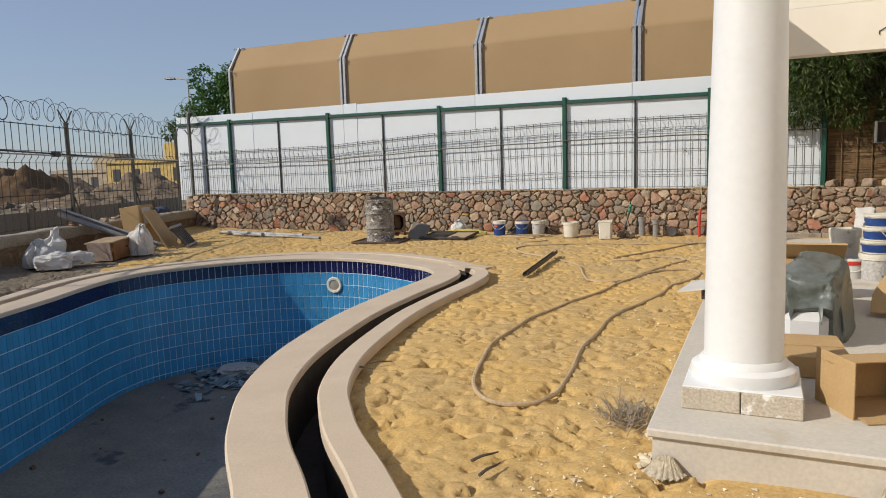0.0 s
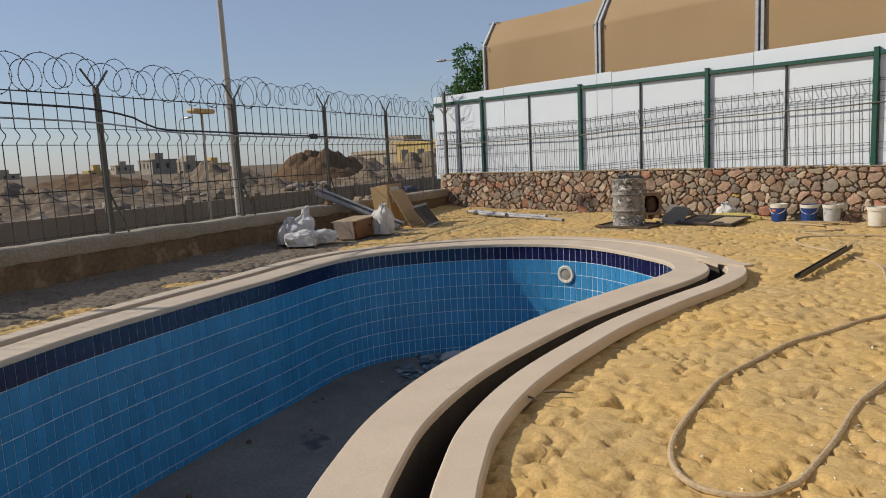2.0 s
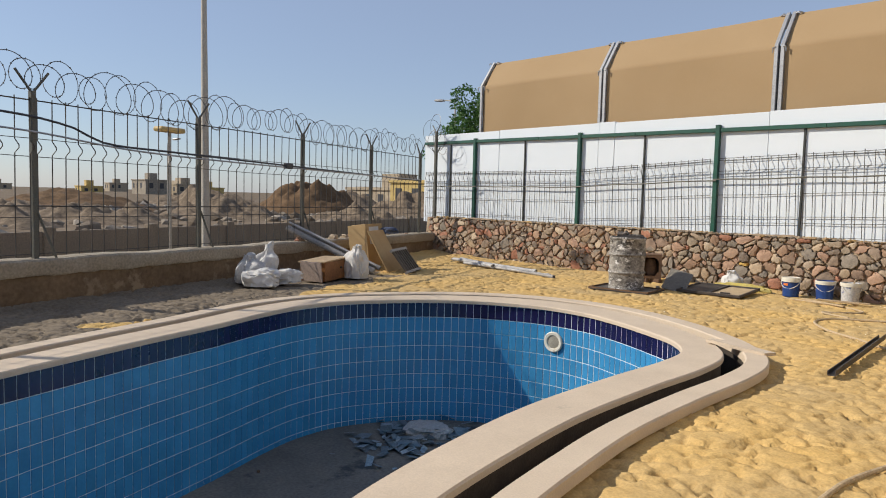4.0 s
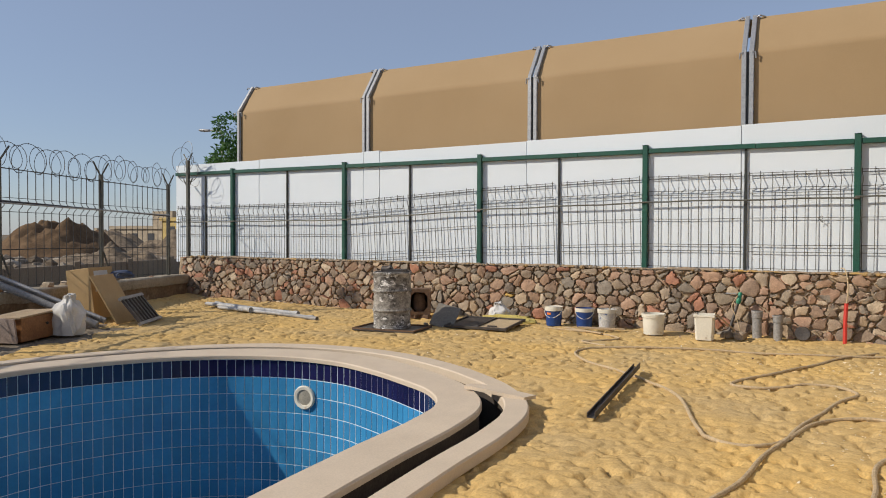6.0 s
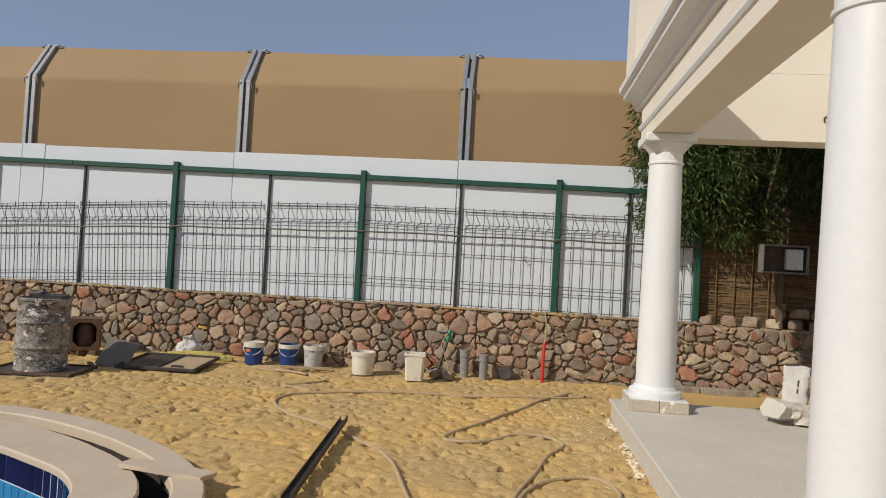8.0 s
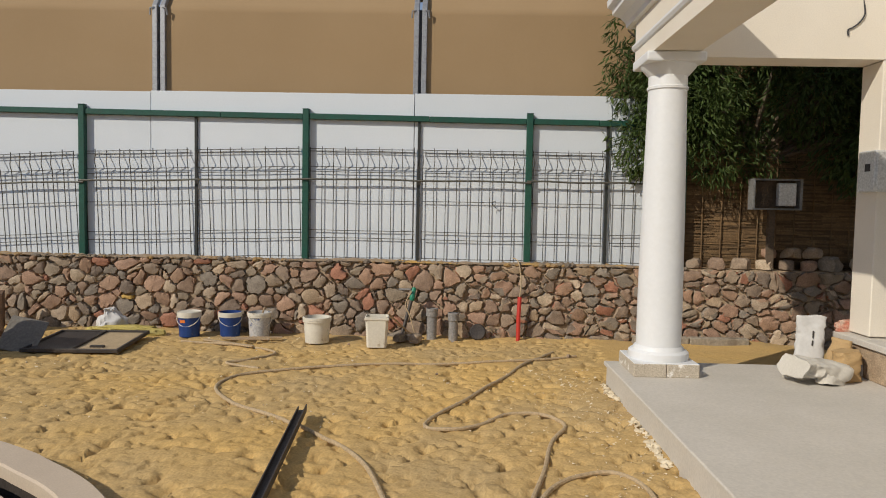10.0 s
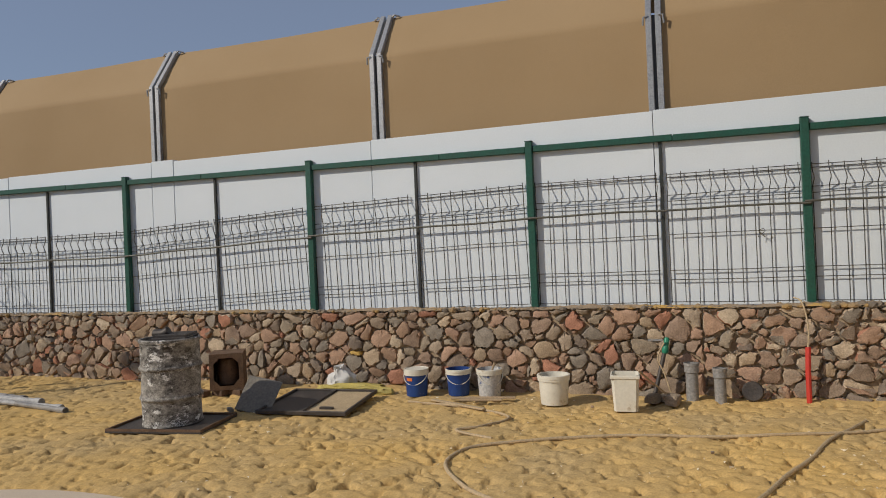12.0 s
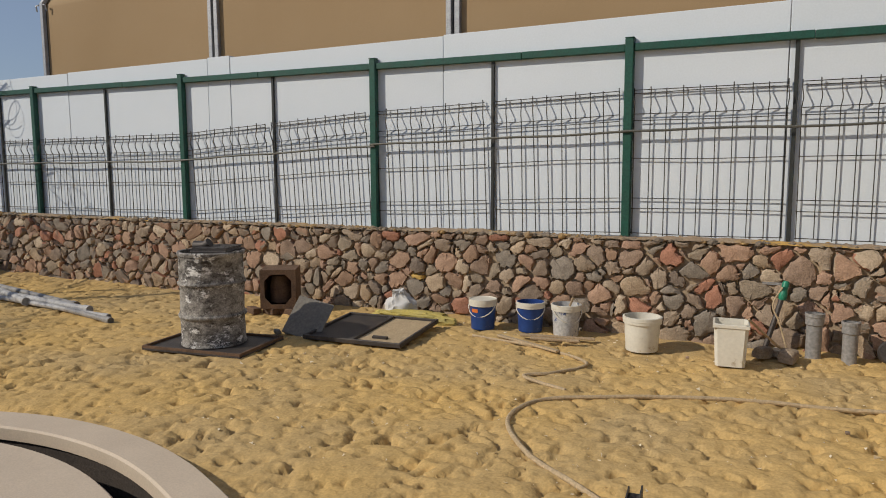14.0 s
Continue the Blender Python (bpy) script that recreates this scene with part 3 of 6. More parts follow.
for y in L_Y:
    left_post(y, y > 13)
UP2 = wire_mesh(1.93, (1.25, 1.42), 0.0068, 0.03, 0.035)
for a, b in zip(L_Y, L_Y[1:]):
    w = (b - a) * LEN_S - 0.1
    t = thing("wire_fence", left_pose(a + 0.05 / LEN_S, 0.15, 0.67) @ RUN_TILT, "dark welded wire fence panel above the low wall", "fence", "razor fence bays")
    n = int(w / 0.185)
    for i in range(n + 1):
        part("upright_wire", UP2, None, t, at=pose(0, w * i / n, 0, random.uniform(-0.6, 0.6), 0, 90))
    for z in (0.03, 0.48, 0.62, 1.22, 1.44, 1.90):
        part("cross_wire", tube([(-0.005, 0, z), (-0.005, w / 2, z + random.uniform(-0.012, 0.012)), (-0.005, w, z)], 0.009 if z > 1.85 or z == 0.62 else 0.005, 5), M_WIRE, t)

M_CABLE = mat("black_cable_sheath", (0.03, 0.03, 0.034), (0.05, 0.05, 0.055), 0.5, 6.0, 0.1, 50.0)
cab = thing("fence_cable", left_pose(1.6, 0.11, 0) @ RUN_TILT, "black cable and grey conduit tied along the fence", "cable")
run = (13.7 - 1.6) * LEN_S
part("cable", tube(smooth_line([(0.0, 0.0, 2.42), (0.0, 1.4, 2.40), (0.0, 2.6, 2.38), (0, 3.3, 2.29), (0.0, 3.8, 2.13), (0.0, 5.0, 2.10), (0.0, 8.2, 2.05), (0, run, 1.98)], 60)[0], 0.016, 6), M_CABLE, cab, smooth=True)
part("conduit", tube(smooth_line([(0.02, 0.0, 2.22), (0.02, 2.5, 2.20), (0.02, 4.5, 2.06), (0.02, 8.2, 2.02), (0.02, run, 2.0)], 50)[0], 0.013, 6), M_GALV, cab, smooth=True)
part("junction_box", boxed(-0.02, 7.55, 2.0, 0.07, 7.73, 2.1, bevel=0.008), M_CABLE, cab, "grey cable junction box")


def razor():
    """Concertina coil over the forks, with its clipped barbs."""
    t = thing("razor_wire", left_pose(-1.1, 0.15, 2.80) @ RUN_TILT, "coiled galvanised razor wire along the fence top", "razor wire")
    L = (13.75 + 1.1) * LEN_S
    turns = int(L / 0.225)
    pts, rng = [], random.Random(5)
    ph = [rng.uniform(-0.07, 0.06) for _ in range(turns + 2)]
    for i in range(turns * 22):
        k = i / 22
        a = 2 * math.pi * k
        r = 0.225 + ph[int(k)] * (1 - k % 1) + ph[int(k) + 1] * (k % 1)
        z = 0.05 * math.sin(k * 0.31) + 0.03 * math.sin(k * 0.83)
        pts.append((r * 0.35 * math.sin(a * 0.5) , L * i / (turns * 22) + r * 0.95 * math.sin(a), z + r * math.cos(a)))
    part("coil", tube(pts, 0.0055, 4), M_GALVD, t)
    bm = bmesh.new()
    for i in range(0, len(pts) - 1, 2):
        p, q = Vector(pts[i]), Vector(pts[i + 1])
        d = (q - p).normalized()
        s = Vector((1, 0, 0)).cross(d).normalized() * 0.016
        v = [bm.verts.new(c) for c in (p - d * 0.012, p + s, p + d * 0.012, p - s)]
        bm.faces.new(v)
    tagged(part("barbs", bm, M_GALVD, t), kind="stuff")


M_GALVD = mat("dull_razor_wire", (0.10, 0.10, 0.105), (0.16, 0.15, 0.14), 0.5, 20.0, 0.0, 60.0, metal=0.5)
razor()

# corner post that carries both fences, with its forks
t = thing("corner_post", (-13.35, 14.42, 0.7), "tall steel corner post with forked razor wire arms", "fence post")
part("upright", boxed(-0.035, -0.035, 0, 0.035, 0.035, 2.5, bevel=0.004), M_POST, t)
for s in (-1, 1):
    for z in (1.85, 2.45):
        part("fork_arm", tube([(0, 0, z), (s * 0.22, -s * 0.06, z + 0.22)], 0.016, 5), M_POST, t)
t = thing("razor_wire", (-13.35, 14.3, 3.25), "small tangle of razor wire at the fence corner", "razor wire")
pts = []
for i in range(120):
    a = 2 * math.pi * i / 24
    r = 0.26 + 0.05 * math.sin(i * 0.21)
    pts.append((0.05 * i / 24 + r * math.cos(a), 0.14 * math.sin(i * 0.13), 0.12 + r * math.sin(a) - 0.6 * (i / 120)))
part("coil", tube(pts, 0.0055, 4), M_GALVD, t)

# ---- tan tent behind the white wall ----
tent = thing("marquee_tent", (0, 15.02, 0), "large tan canvas marquee with grey aluminium ribs", "tent")
RIB_X = [-12.27, -8.60, -4.88, -1.29, 2.36, 6.0]
KNEE, TOP, BACK = 4.34, 4.98, 0.44


def canvas(x0, x1):
    bm = bmesh.new()
    n = 14
    prof = [(0.0, 0.0), (0.0, 1.5), (0.0, 3.0), (0.0, 3.7), (0.0, KNEE - 0.06), (0.015, KNEE), (0.06, KNEE + 0.06), (BACK * 0.5, (KNEE + TOP) / 2), (BACK, TOP), (BACK + 0.5, TOP + 0.12), (3.5, TOP + 0.5)]
    rows = []
    for i in range(n + 1):
        u = i / n
        bow = math.sin(math.pi * u)
        row = []
        for k, (y, z) in enumerate(prof):
            w = 0.03 * noise.noise((x0 + u * 4.5, z * 1.3, 2)) * bow
            row.append(bm.verts.new((x0 + (x1 - x0) * u, y + 0.015 * bow * (0 < z < KNEE) + w * 0.5, z - (0.02 * bow if k > 7 else 0))))
        rows.append(row)
    for a, b in zip(rows, rows[1:]):
        for k in range(len(prof) - 1):
            bm.faces.new((a[k], b[k], b[k + 1], a[k + 1]))
    return bm


for a, b in zip(RIB_X, RIB_X[1:]):
    part("canvas_panel", canvas(a + 0.05, b - 0.05), M_TENT, tent, smooth=True)
bm = bmesh.new()
v = [bm.verts.new((RIB_X[0] - 0.02, y, z)) for y, z in ((0.02, 0), (0.02, KNEE), (BACK, TOP), (3.5, TOP + 0.5), (3.5, 0))]
bm.faces.new(v)
part("end_canvas", bm, M_TENT, tent)
for x in RIB_X:
    rib = part("rib", bmesh.new(), M_GALV, tent, "grey aluminium double rib")
    for o in ((-0.055, 0.055) if x > -12 else (-0.01,)):
        for (y0, z0), (y1, z1) in (((-0.03, 0), (-0.03, KNEE)), ((-0.03, KNEE), (BACK - 0.03, TOP))):
            d = Vector((0, y1 - y0, z1 - z0))
            b = boxed(-0.03, -0.035, 0, 0.03, 0.035, d.length + 0.02, bevel=0.006)
            part("rib_channel", b, M_GALV, rib, at=Matrix.Translation((x + o, y0, z0)) @ d.to_track_quat("Z", "Y").to_matrix().to_4x4() @ pose(0, 0, 0, 0, 0, 90))
    part("rib_gap", boxed(x - 0.024, -0.01, 0, x + 0.024, 0.01, KNEE), M_CABLE, rib)
    for s in (-1, 1):
        part("clamp", tube([(x + s * 0.06, BACK - 0.05, TOP - 0.02), (x + s * 0.13, BACK - 0.06, TOP + 0.01), (x + s * 0.2, BACK - 0.02, TOP - 0.01)], 0.014, 5), M_GALV, rib)
        part("clamp", tube([(x + s * 0.06, -0.06, KNEE - 0.02), (x + s * 0.11, -0.07, KNEE - 0.03), (x + s * 0.12, -0.05, KNEE - 0.12)], 0.013, 5), M_GALV, rib)

# ---- porch: columns, entablature, pier and house wall ----
COL_X, COL_YS, COL_TOP, PL = 1.12, (3.68, 7.44, 11.72), 3.02, 0.57


def column_thing():
    t = thing("porch_column", (COL_X, COL_YS[0], SLAB_Z), "freshly white-painted round porch column on a square plinth", "column", "porch columns")
    h = COL_TOP - SLAB_Z
    for x0, x1 in ((-PL / 2, -0.002), (0.002, PL / 2)):
        part("plinth_stone", boxed(x0, -PL / 2, 0, x1, PL / 2, 0.115, bevel=0.006), M_PLINTH, t, "bare stone plinth splashed with white paint")
    part("plinth_paint", boxed(-PL / 2 + 0.004, -PL / 2 + 0.004, 0.113, PL / 2 - 0.004, PL / 2 - 0.004, 0.123, bevel=0.004), M_COLUMN, t)
    part("base_moulding", lathe([(0.262, 0.12), (0.268, 0.15), (0.262, 0.185), (0.245, 0.20), (0.225, 0.205), (0.218, 0.225), (0.205, 0.24)], 48), M_COLUMN, t, smooth=True)
    shaft = []
    for i in range(13):
        u = i / 12
        shaft.append((0.198 - 0.032 * u ** 1.6, 0.235 + (h - 0.235 - 0.30) * u))
    part("shaft", lathe(shaft, 48), M_COLUMN, t, smooth=True)
    z = h - 0.30
    part("capital", lathe([(0.166, z - 0.002), (0.178, z + 0.005), (0.180, z + 0.025), (0.168, z + 0.035), (0.168, z + 0.12), (0.185, z + 0.14), (0.205, z + 0.165), (0.235, z + 0.20), (0.24, z + 0.215)], 48), M_COLUMN, t, smooth=True)
    part("abacus", boxed(-0.255, -0.255, z + 0.215, 0.255, 0.255, z + 0.30, bevel=0.018, seg=2), M_COLUMN, t)
    return t


M_PLINTH = mat("cut_beige_stone", (0.50, 0.44, 0.35), (0.44, 0.38, 0.30), 0.75, 6.0, 0.2, 70.0, stain=((0.78, 0.76, 0.72), 7.0, 0.56))
col = column_thing()
for y in COL_YS[1:]:
    copy_thing(col, pose(COL_X, y, SLAB_Z))


def extrude_y(profile, y0, y1):
    """A moulding along y from (x, z) points."""
    bm = bmesh.new()
    a = [bm.verts.new((x, y0, z)) for x, z in profile]
    b = [bm.verts.new((x, y1, z)) for x, z in profile]
    for i in range(len(profile)):
        j = (i + 1) % len(profile)
        bm.faces.new((a[i], a[j], b[j], b[i]))
    bm.faces.new(a[::-1]), bm.faces.new(b)
    bmesh.ops.recalc_face_normals(bm, faces=bm.faces)
    return bm


ent = thing("entablature", (COL_X, 0, COL_TOP), "cream plastered beam with a stepped white cornice over the columns", "entablature", kind="structure")
part("beam", boxed(-0.2, -6.0, 0.0, 0.2, COL_YS[2] + 0.40, 0.40), M_PLASTER, ent)
part("band_moulding", extrude_y([(-0.198, 0.13), (-0.215, 0.14), (-0.23, 0.165), (-0.23, 0.185), (-0.198, 0.185)], -6.0, COL_YS[2] + 0.42), M_COLUMN, ent)
part("cornice", extrude_y([(-0.198, 0.40), (-0.24, 0.41), (-0.25, 0.45), (-0.30, 0.50), (-0.38, 0.53), (-0.385, 0.575), (-0.43, 0.60), (-0.435, 0.66), (-0.40, 0.69), (0.2, 0.69), (0.2, 0.40)], -6.0, COL_YS[2] + 0.62), M_COLUMN, ent)
BEAM_Y = 12.03
cross = tagged(part("beam_cross", boxed(COL_X + 0.203, BEAM_Y - 0.33, COL_TOP, 9.0, BEAM_Y, COL_TOP + 0.692), M_PLASTER), "cream plastered cross beam between column and house", "beam", kind="structure")
upper = tagged(part("wall_upper", boxed(0.75, BEAM_Y - 0.329, COL_TOP + 0.695, 9.0, BEAM_Y + 0.27, 6.5), M_PLASTER), "cream plastered upper house wall over the cross beam", "wall", kind="structure")
PIER_X, HOUSE_X = 2.99, 3.5
pier = tagged(part("wall_pier", boxed(PIER_X, BEAM_Y - 0.327, 0.56, HOUSE_X - 0.004, BEAM_Y - 0.003, COL_TOP - 0.003, bevel=0.008), M_PLASTER), "cream plastered pier on a low stone base", "pier", kind="structure")
base = thing("planter_wall", (0, 0, 0), "low rubble planter wall with a grey stone top", "planter wall", kind="structure")
part("wall_body", boxed(PIER_X - 0.09, BEAM_Y - 0.97, SLAB_Z, HOUSE_X - 0.004, BEAM_Y + 0.04, 0.49, bevel=0.01), M_STONE, base)
part("wall_cap", boxed(PIER_X - 0.12, BEAM_Y - 1.0, 0.49, HOUSE_X - 0.004, BEAM_Y + 0.06, 0.55, bevel=0.008), M_SLAB, base)
# house wall with its doorway
hw = thing("wall_house", (HOUSE_X, 0, 0), "cream plastered house wall beside the porch", "wall", kind="structure")
D0, D1, DT = 9.55, 11.0, 2.42
part("wall_section", boxed(0, -6, 0, 0.3, D0, 5.2), M_PLASTER, hw)
part("wall_section", boxed(0, D1, 0, 0.3, 12.3, 5.2), M_PLASTER, hw)
part("wall_section", boxed(0, D0, DT, 0.3, D1, 5.2), M_PLASTER, hw)
M_ALU = mat("white_aluminium", (0.62, 0.62, 0.60), (0.56, 0.56, 0.55), 0.4, 4.0, 0.03, 50.0, metal=0.2)
M_GLASS = bpy.data.materials.new("door_glass")
M_GLASS.use_nodes = True
gb = M_GLASS.node_tree.nodes["Principled BSDF"]
gb.inputs["Base Color"].default_value, gb.inputs["Roughness"].default_value, gb.inputs["Transmission Weight"].default_value = (0.75, 0.8, 0.8, 1), 0.03, 0.9
door = thing("door_1", (HOUSE_X, D0, SLAB_Z), "white aluminium sliding glass door into the house", "door", kind="structure")
for y0, y1 in ((0, 0.72), (0.70, 1.45)):
    leaf = part("door_leaf", boxed(0.12, y0, 0.0, 0.16, y0 + 0.07, 2.2), M_ALU, door)
    part("stile", boxed(0.12, y1 - 0.07, 0.0, 0.16, y1, 2.2), M_ALU, leaf)
    part("rail", boxed(0.12, y0 + 0.07, 0.0, 0.16, y1 - 0.07, 0.09), M_ALU, leaf)
    part("rail", boxed(0.12, y0 + 0.07, 2.12, 0.16, y1 - 0.07, 2.2), M_ALU, leaf)
    part("pane", boxed(0.135, y0 + 0.07, 0.09, 0.143, y1 - 0.07, 2.12), M_GLASS, leaf)
part("door_frame", boxed(0.08, -0.0, 0, 0.11, 0.05, 2.21), M_CABLE, door)
part("wall_inside", boxed(4.2, 3, 0, 4.3, 12.2, 4), M_PLASTER, hw)
can = thing("door_canopy", (HOUSE_X, 0, 2.5), "small plastered canopy over the house door", "canopy")
part("slab", boxed(-0.34, 8.9, 0.1, -0.002, 11.7, 0.22, bevel=0.012), M_COLUMN, can)
part("moulding", extrude_y([(-0.002, -0.04), (-0.10, 0.0), (-0.26, 0.09), (-0.26, 0.10), (-0.002, 0.10)], 8.95, 11.65), M_COLUMN, can)


def switch_box(x0, x1, y0, y1, z0, z1, label):
    t = thing("electric_box", ((x0 + x1) / 2, y1, z0), label, "electric box")
    w, d, h = (x1 - x0) / 2, y1 - y0, z1 - z0
    part("case", boxed(-w, -d, 0, w, 0, h, bevel=0.01), M_ALU, t)
    part("cover", boxed(-w + 0.015, -d - 0.012, 0.015, w - 0.015, -d - 0.001, h - 0.015, bevel=0.005), M_ALU, t)
    part("mark", boxed(-w - 0.004, -d * 0.75, h * 0.5, -w + 0.001, -d * 0.45, h * 0.68), M_WIRE, t, "small dark printed mark")


switch_box(2.94, 3.3, 11.67, 11.93, 1.86, 2.23, "white electric meter box on the plastered pier")
switch_box(3.05, 3.42, 10.95, 11.2, 1.95, 2.5, "white electric cabinet on the house wall")
wire = part("loose_cable", tube(smooth_line([(2.78, 11.71, 3.58), (2.80, 11.692, 3.42), (2.76, 11.692, 3.34), (2.70, 11.692, 3.29), (2.66, 11.692, 3.27), (2.665, 11.692, 3.22)], 24)[0], 0.007, 5), M_CABLE, smooth=True)
tagged(wire, "loose electric cable hanging from the cross beam", "cable")

# neighbour's roof peeping over the tent
nb = thing("neighbour_house", (0, 30, 0), "white neighbouring house with a dark tiled roof edge", "house")
part("wall", boxed(8.5, 0, 0, 22, 10, 9.0), M_WHITE, nb)
bm = bmesh.new()
v = [bm.verts.new(c) for c in ((3.2, -0.6, 8.7), (22, -0.6, 12.5), (22, 10.6, 12.5), (3.2, 10.6, 8.7), (3.2, -0.6, 8.4), (22, -0.6, 12.2), (22, 10.6, 12.2), (3.2, 10.6, 8.4))]
for f in ((0, 1, 2, 3), (7, 6, 5, 4), (0, 4, 5, 1), (1, 5, 6, 2), (2, 6, 7, 3), (3, 7, 4, 0)):
    bm.faces.new([v[i] for i in f])
part("eaves", bm, M_COLUMN, nb, "white moulded roof edge")
part("roof_tiles", boxed(-0.2, -0.7, 0, 19.2, 11.3, 0.2), M_WIRE, nb, "dark roof tiles", at=Matrix.Translation((3.1, 0, 8.75)) @ pose(0, 0, 0, 0, -math.degrees(math.atan(3.8 / 18.8)), 0))

# ---- beyond the low wall: desert, rubble, mounds, far houses ----
M_CONC = mat("beige_concrete", (0.29, 0.235, 0.17), (0.24, 0.19, 0.14), 0.9, 1.0, 0.3, 30.0)
M_RUBBLE = mat("rubble_and_earth", (0.24, 0.185, 0.13), (0.10, 0.076, 0.056), 0.95, 2.6, 1.0, 10.0, spec=0.1)
M_MOUND = mat("brown_earth_mound", (0.17, 0.105, 0.058), (0.10, 0.066, 0.04), 0.95, 2.2, 1.0, 9.0, spec=0.1)


def mound(name, x, y, rx, ry, h, seed, label, category, m=M_MOUND, rough=0.16):
    n = 56
    g = np.linspace(-1, 1, n)
    gx, gy = np.meshgrid(g, g)
    r = np.hypot(gx, gy)
    z = np.clip(1 - r ** 1.35, 0, 1) * h
    z *= 1 + rough * 2 * lumps(gx * 9 + seed, gy * 9, 2.2, seed) + rough * lumps(gx * 9, gy * 9 + seed, 0.7, seed + 1)
    z -= 0.1
    idx = np.arange(n * n).reshape(n, n)
    f = np.stack([idx[:-1, :-1], idx[:-1, 1:], idx[1:, 1:], idx[1:, :-1]], -1).reshape(-1, 4).tolist()
    v = np.stack([(gx * rx).ravel(), (gy * ry).ravel(), z.ravel()], 1).tolist()
    ob = part(name, grid_mesh(name, v, f, m), None)
    ob.location = (x, y, 0)
    return tagged(ob, label, category)


mound("earth_mound", -46.0, 31.0, 4.6, 4.6, 2.7, 3, "large brown heap of dug earth beyond the fence", "earth mound")
mound("earth_mound", -52.0, 15.5, 8.0, 6.0, 1.3, 9, "low brown heap of earth beyond the fence", "earth mound")
mound("earth_mound", -62.0, 4.0, 9.0, 7.0, 1.3, 14, "wide flat heap of earth in the desert", "earth mound")
for i, (x, y, rx, h) in enumerate(((-34, 12, 5, 0.9), (-38, 20, 5, 1.0), (-33, 26, 4, 0.8), (-42, 9, 6, 1.1), (-58, 28, 8, 1.4), (-44, 40, 6, 1.5), (-30, 7, 4, 0.8), (-66, 45, 10, 1.9), (-40, 0, 6, 1.0))):
    mound("rubble_mound", x, y, rx, rx * 0.7, h, 20 + i, "heap of broken rubble and pale earth", "rubble mound", M_RUBBLE, 0.3)


def scatter_stones(n, rng):
    bm = bmesh.new()
    for _ in range(n):
        d = rng.uniform(6, 45)
        y = rng.uniform(-8, 30)
        x = LEFT_X + LEFT_S * (y - LEFT_Y) - d
        s = rng.uniform(0.12, 0.5) * (0.5 + d / 45)
        r = bmesh.ops.create_icosphere(bm, subdivisions=1, radius=s, matrix=Matrix.Translation((x, y, s * 0.2)) @ Matrix.Rotation(rng.uniform(0, 6), 4, "Z") @ Matrix.Diagonal((rng.uniform(0.7, 1.4), rng.uniform(0.6, 1.1), rng.uniform(0.4, 0.8), 1)))
        for v in r["verts"]:
            v.co += Vector((rng.uniform(-1, 1), rng.uniform(-1, 1), rng.uniform(-1, 1))) * s * 0.18
    return bm


tagged(part("rubble", scatter_stones(420, random.Random(4)), palette("desert_rubble", [(0.26, 0.21, 0.16), (0.34, 0.29, 0.23), (0.2, 0.155, 0.11), (0.42, 0.37, 0.31)], True)), "broken stones strewn over the desert ground", "rubble", kind="stuff")
# low concrete wall outside, in bays with posts
ow = thing("outer_wall", left_pose(-2.0, 5.2, -0.27), "low beige concrete boundary wall outside the fence", "wall")
for i in range(11):
    part("wall_bay", boxed(-0.1, i * 2.6 + 0.13, -0.1, 0.0, i * 2.6 + 2.47, 0.86, bevel=0.01), M_CONC, ow)
    part("wall_post", boxed(-0.13, i * 2.6 - 0.13, -0.1, 0.05, i * 2.6 + 0.127, 0.95, bevel=0.01), M_CONC, ow)


def far_house(x, y, w, d, h, floors, m, label):
    t = thing("far_house", (x, y, -3.3 if abs(x) < 100 else -3.0), label, "house", "far houses")
    part("wall", boxed(-w / 2, -d / 2, -1, w / 2, d / 2, h), m, t)
    part("roof", boxed(-w / 2 - 0.2, -d / 2 - 0.2, h, w / 2 + 0.2, d / 2 + 0.2, h + 0.4), m, t)
    part("stair_house", boxed(-w / 6, -d / 6, h + 0.4, w / 6, d / 6, h + 2.4), m, t)
    fh = h / floors
    for k in range(floors):
        for j in range(int(w / 3.2)):
            px = -w / 2 + 1.7 + j * 3.2
            part("window", boxed(px - 0.6, -d / 2 - 0.05, k * fh + fh * 0.35, px + 0.6, -d / 2 + 0.1, k * fh + fh * 0.8), M_CABLE, t)
        for j in range(int(d / 3.2)):
            py = -d / 2 + 1.7 + j * 3.2
            part("window", boxed(w / 2 - 0.1, py - 0.6, k * fh + fh * 0.35, w / 2 + 0.05, py + 0.6, k * fh + fh * 0.8), M_CABLE, t)


M_FARH = [mat("far_plaster", (0.38, 0.31, 0.22), (0.33, 0.27, 0.2), 0.9, 0.3, 0.0, 2.0), mat("far_yellow_plaster", (0.52, 0.38, 0.14), (0.45, 0.33, 0.13), 0.9, 0.3, 0.0, 2.0), mat("far_grey_plaster", (0.30, 0.255, 0.2), (0.26, 0.225, 0.18), 0.9, 0.3, 0.0, 2.0)]
frng = random.Random(8)
far_house(-62.0, 64.0, 16, 12, 6.4, 2, M_FARH[1], "yellow two-storey house far beyond the fence")
far_house(-78.0, 66.0, 12, 10, 5.5, 2, M_FARH[0], "beige house far beyond the fence")
for i in range(26):
    a = radians(frng.uniform(22, 110))
    d = frng.uniform(230, 420)
    far_house(-math.sin(a) * d, math.cos(a) * d, frng.uniform(7, 14), frng.uniform(7, 11), frng.choice((4.9, 5.4, 6.2, 7.2)), frng.choice((1, 2, 2)), M_FARH[frng.choice((0, 0, 1, 2))], "distant beige house on the desert edge")


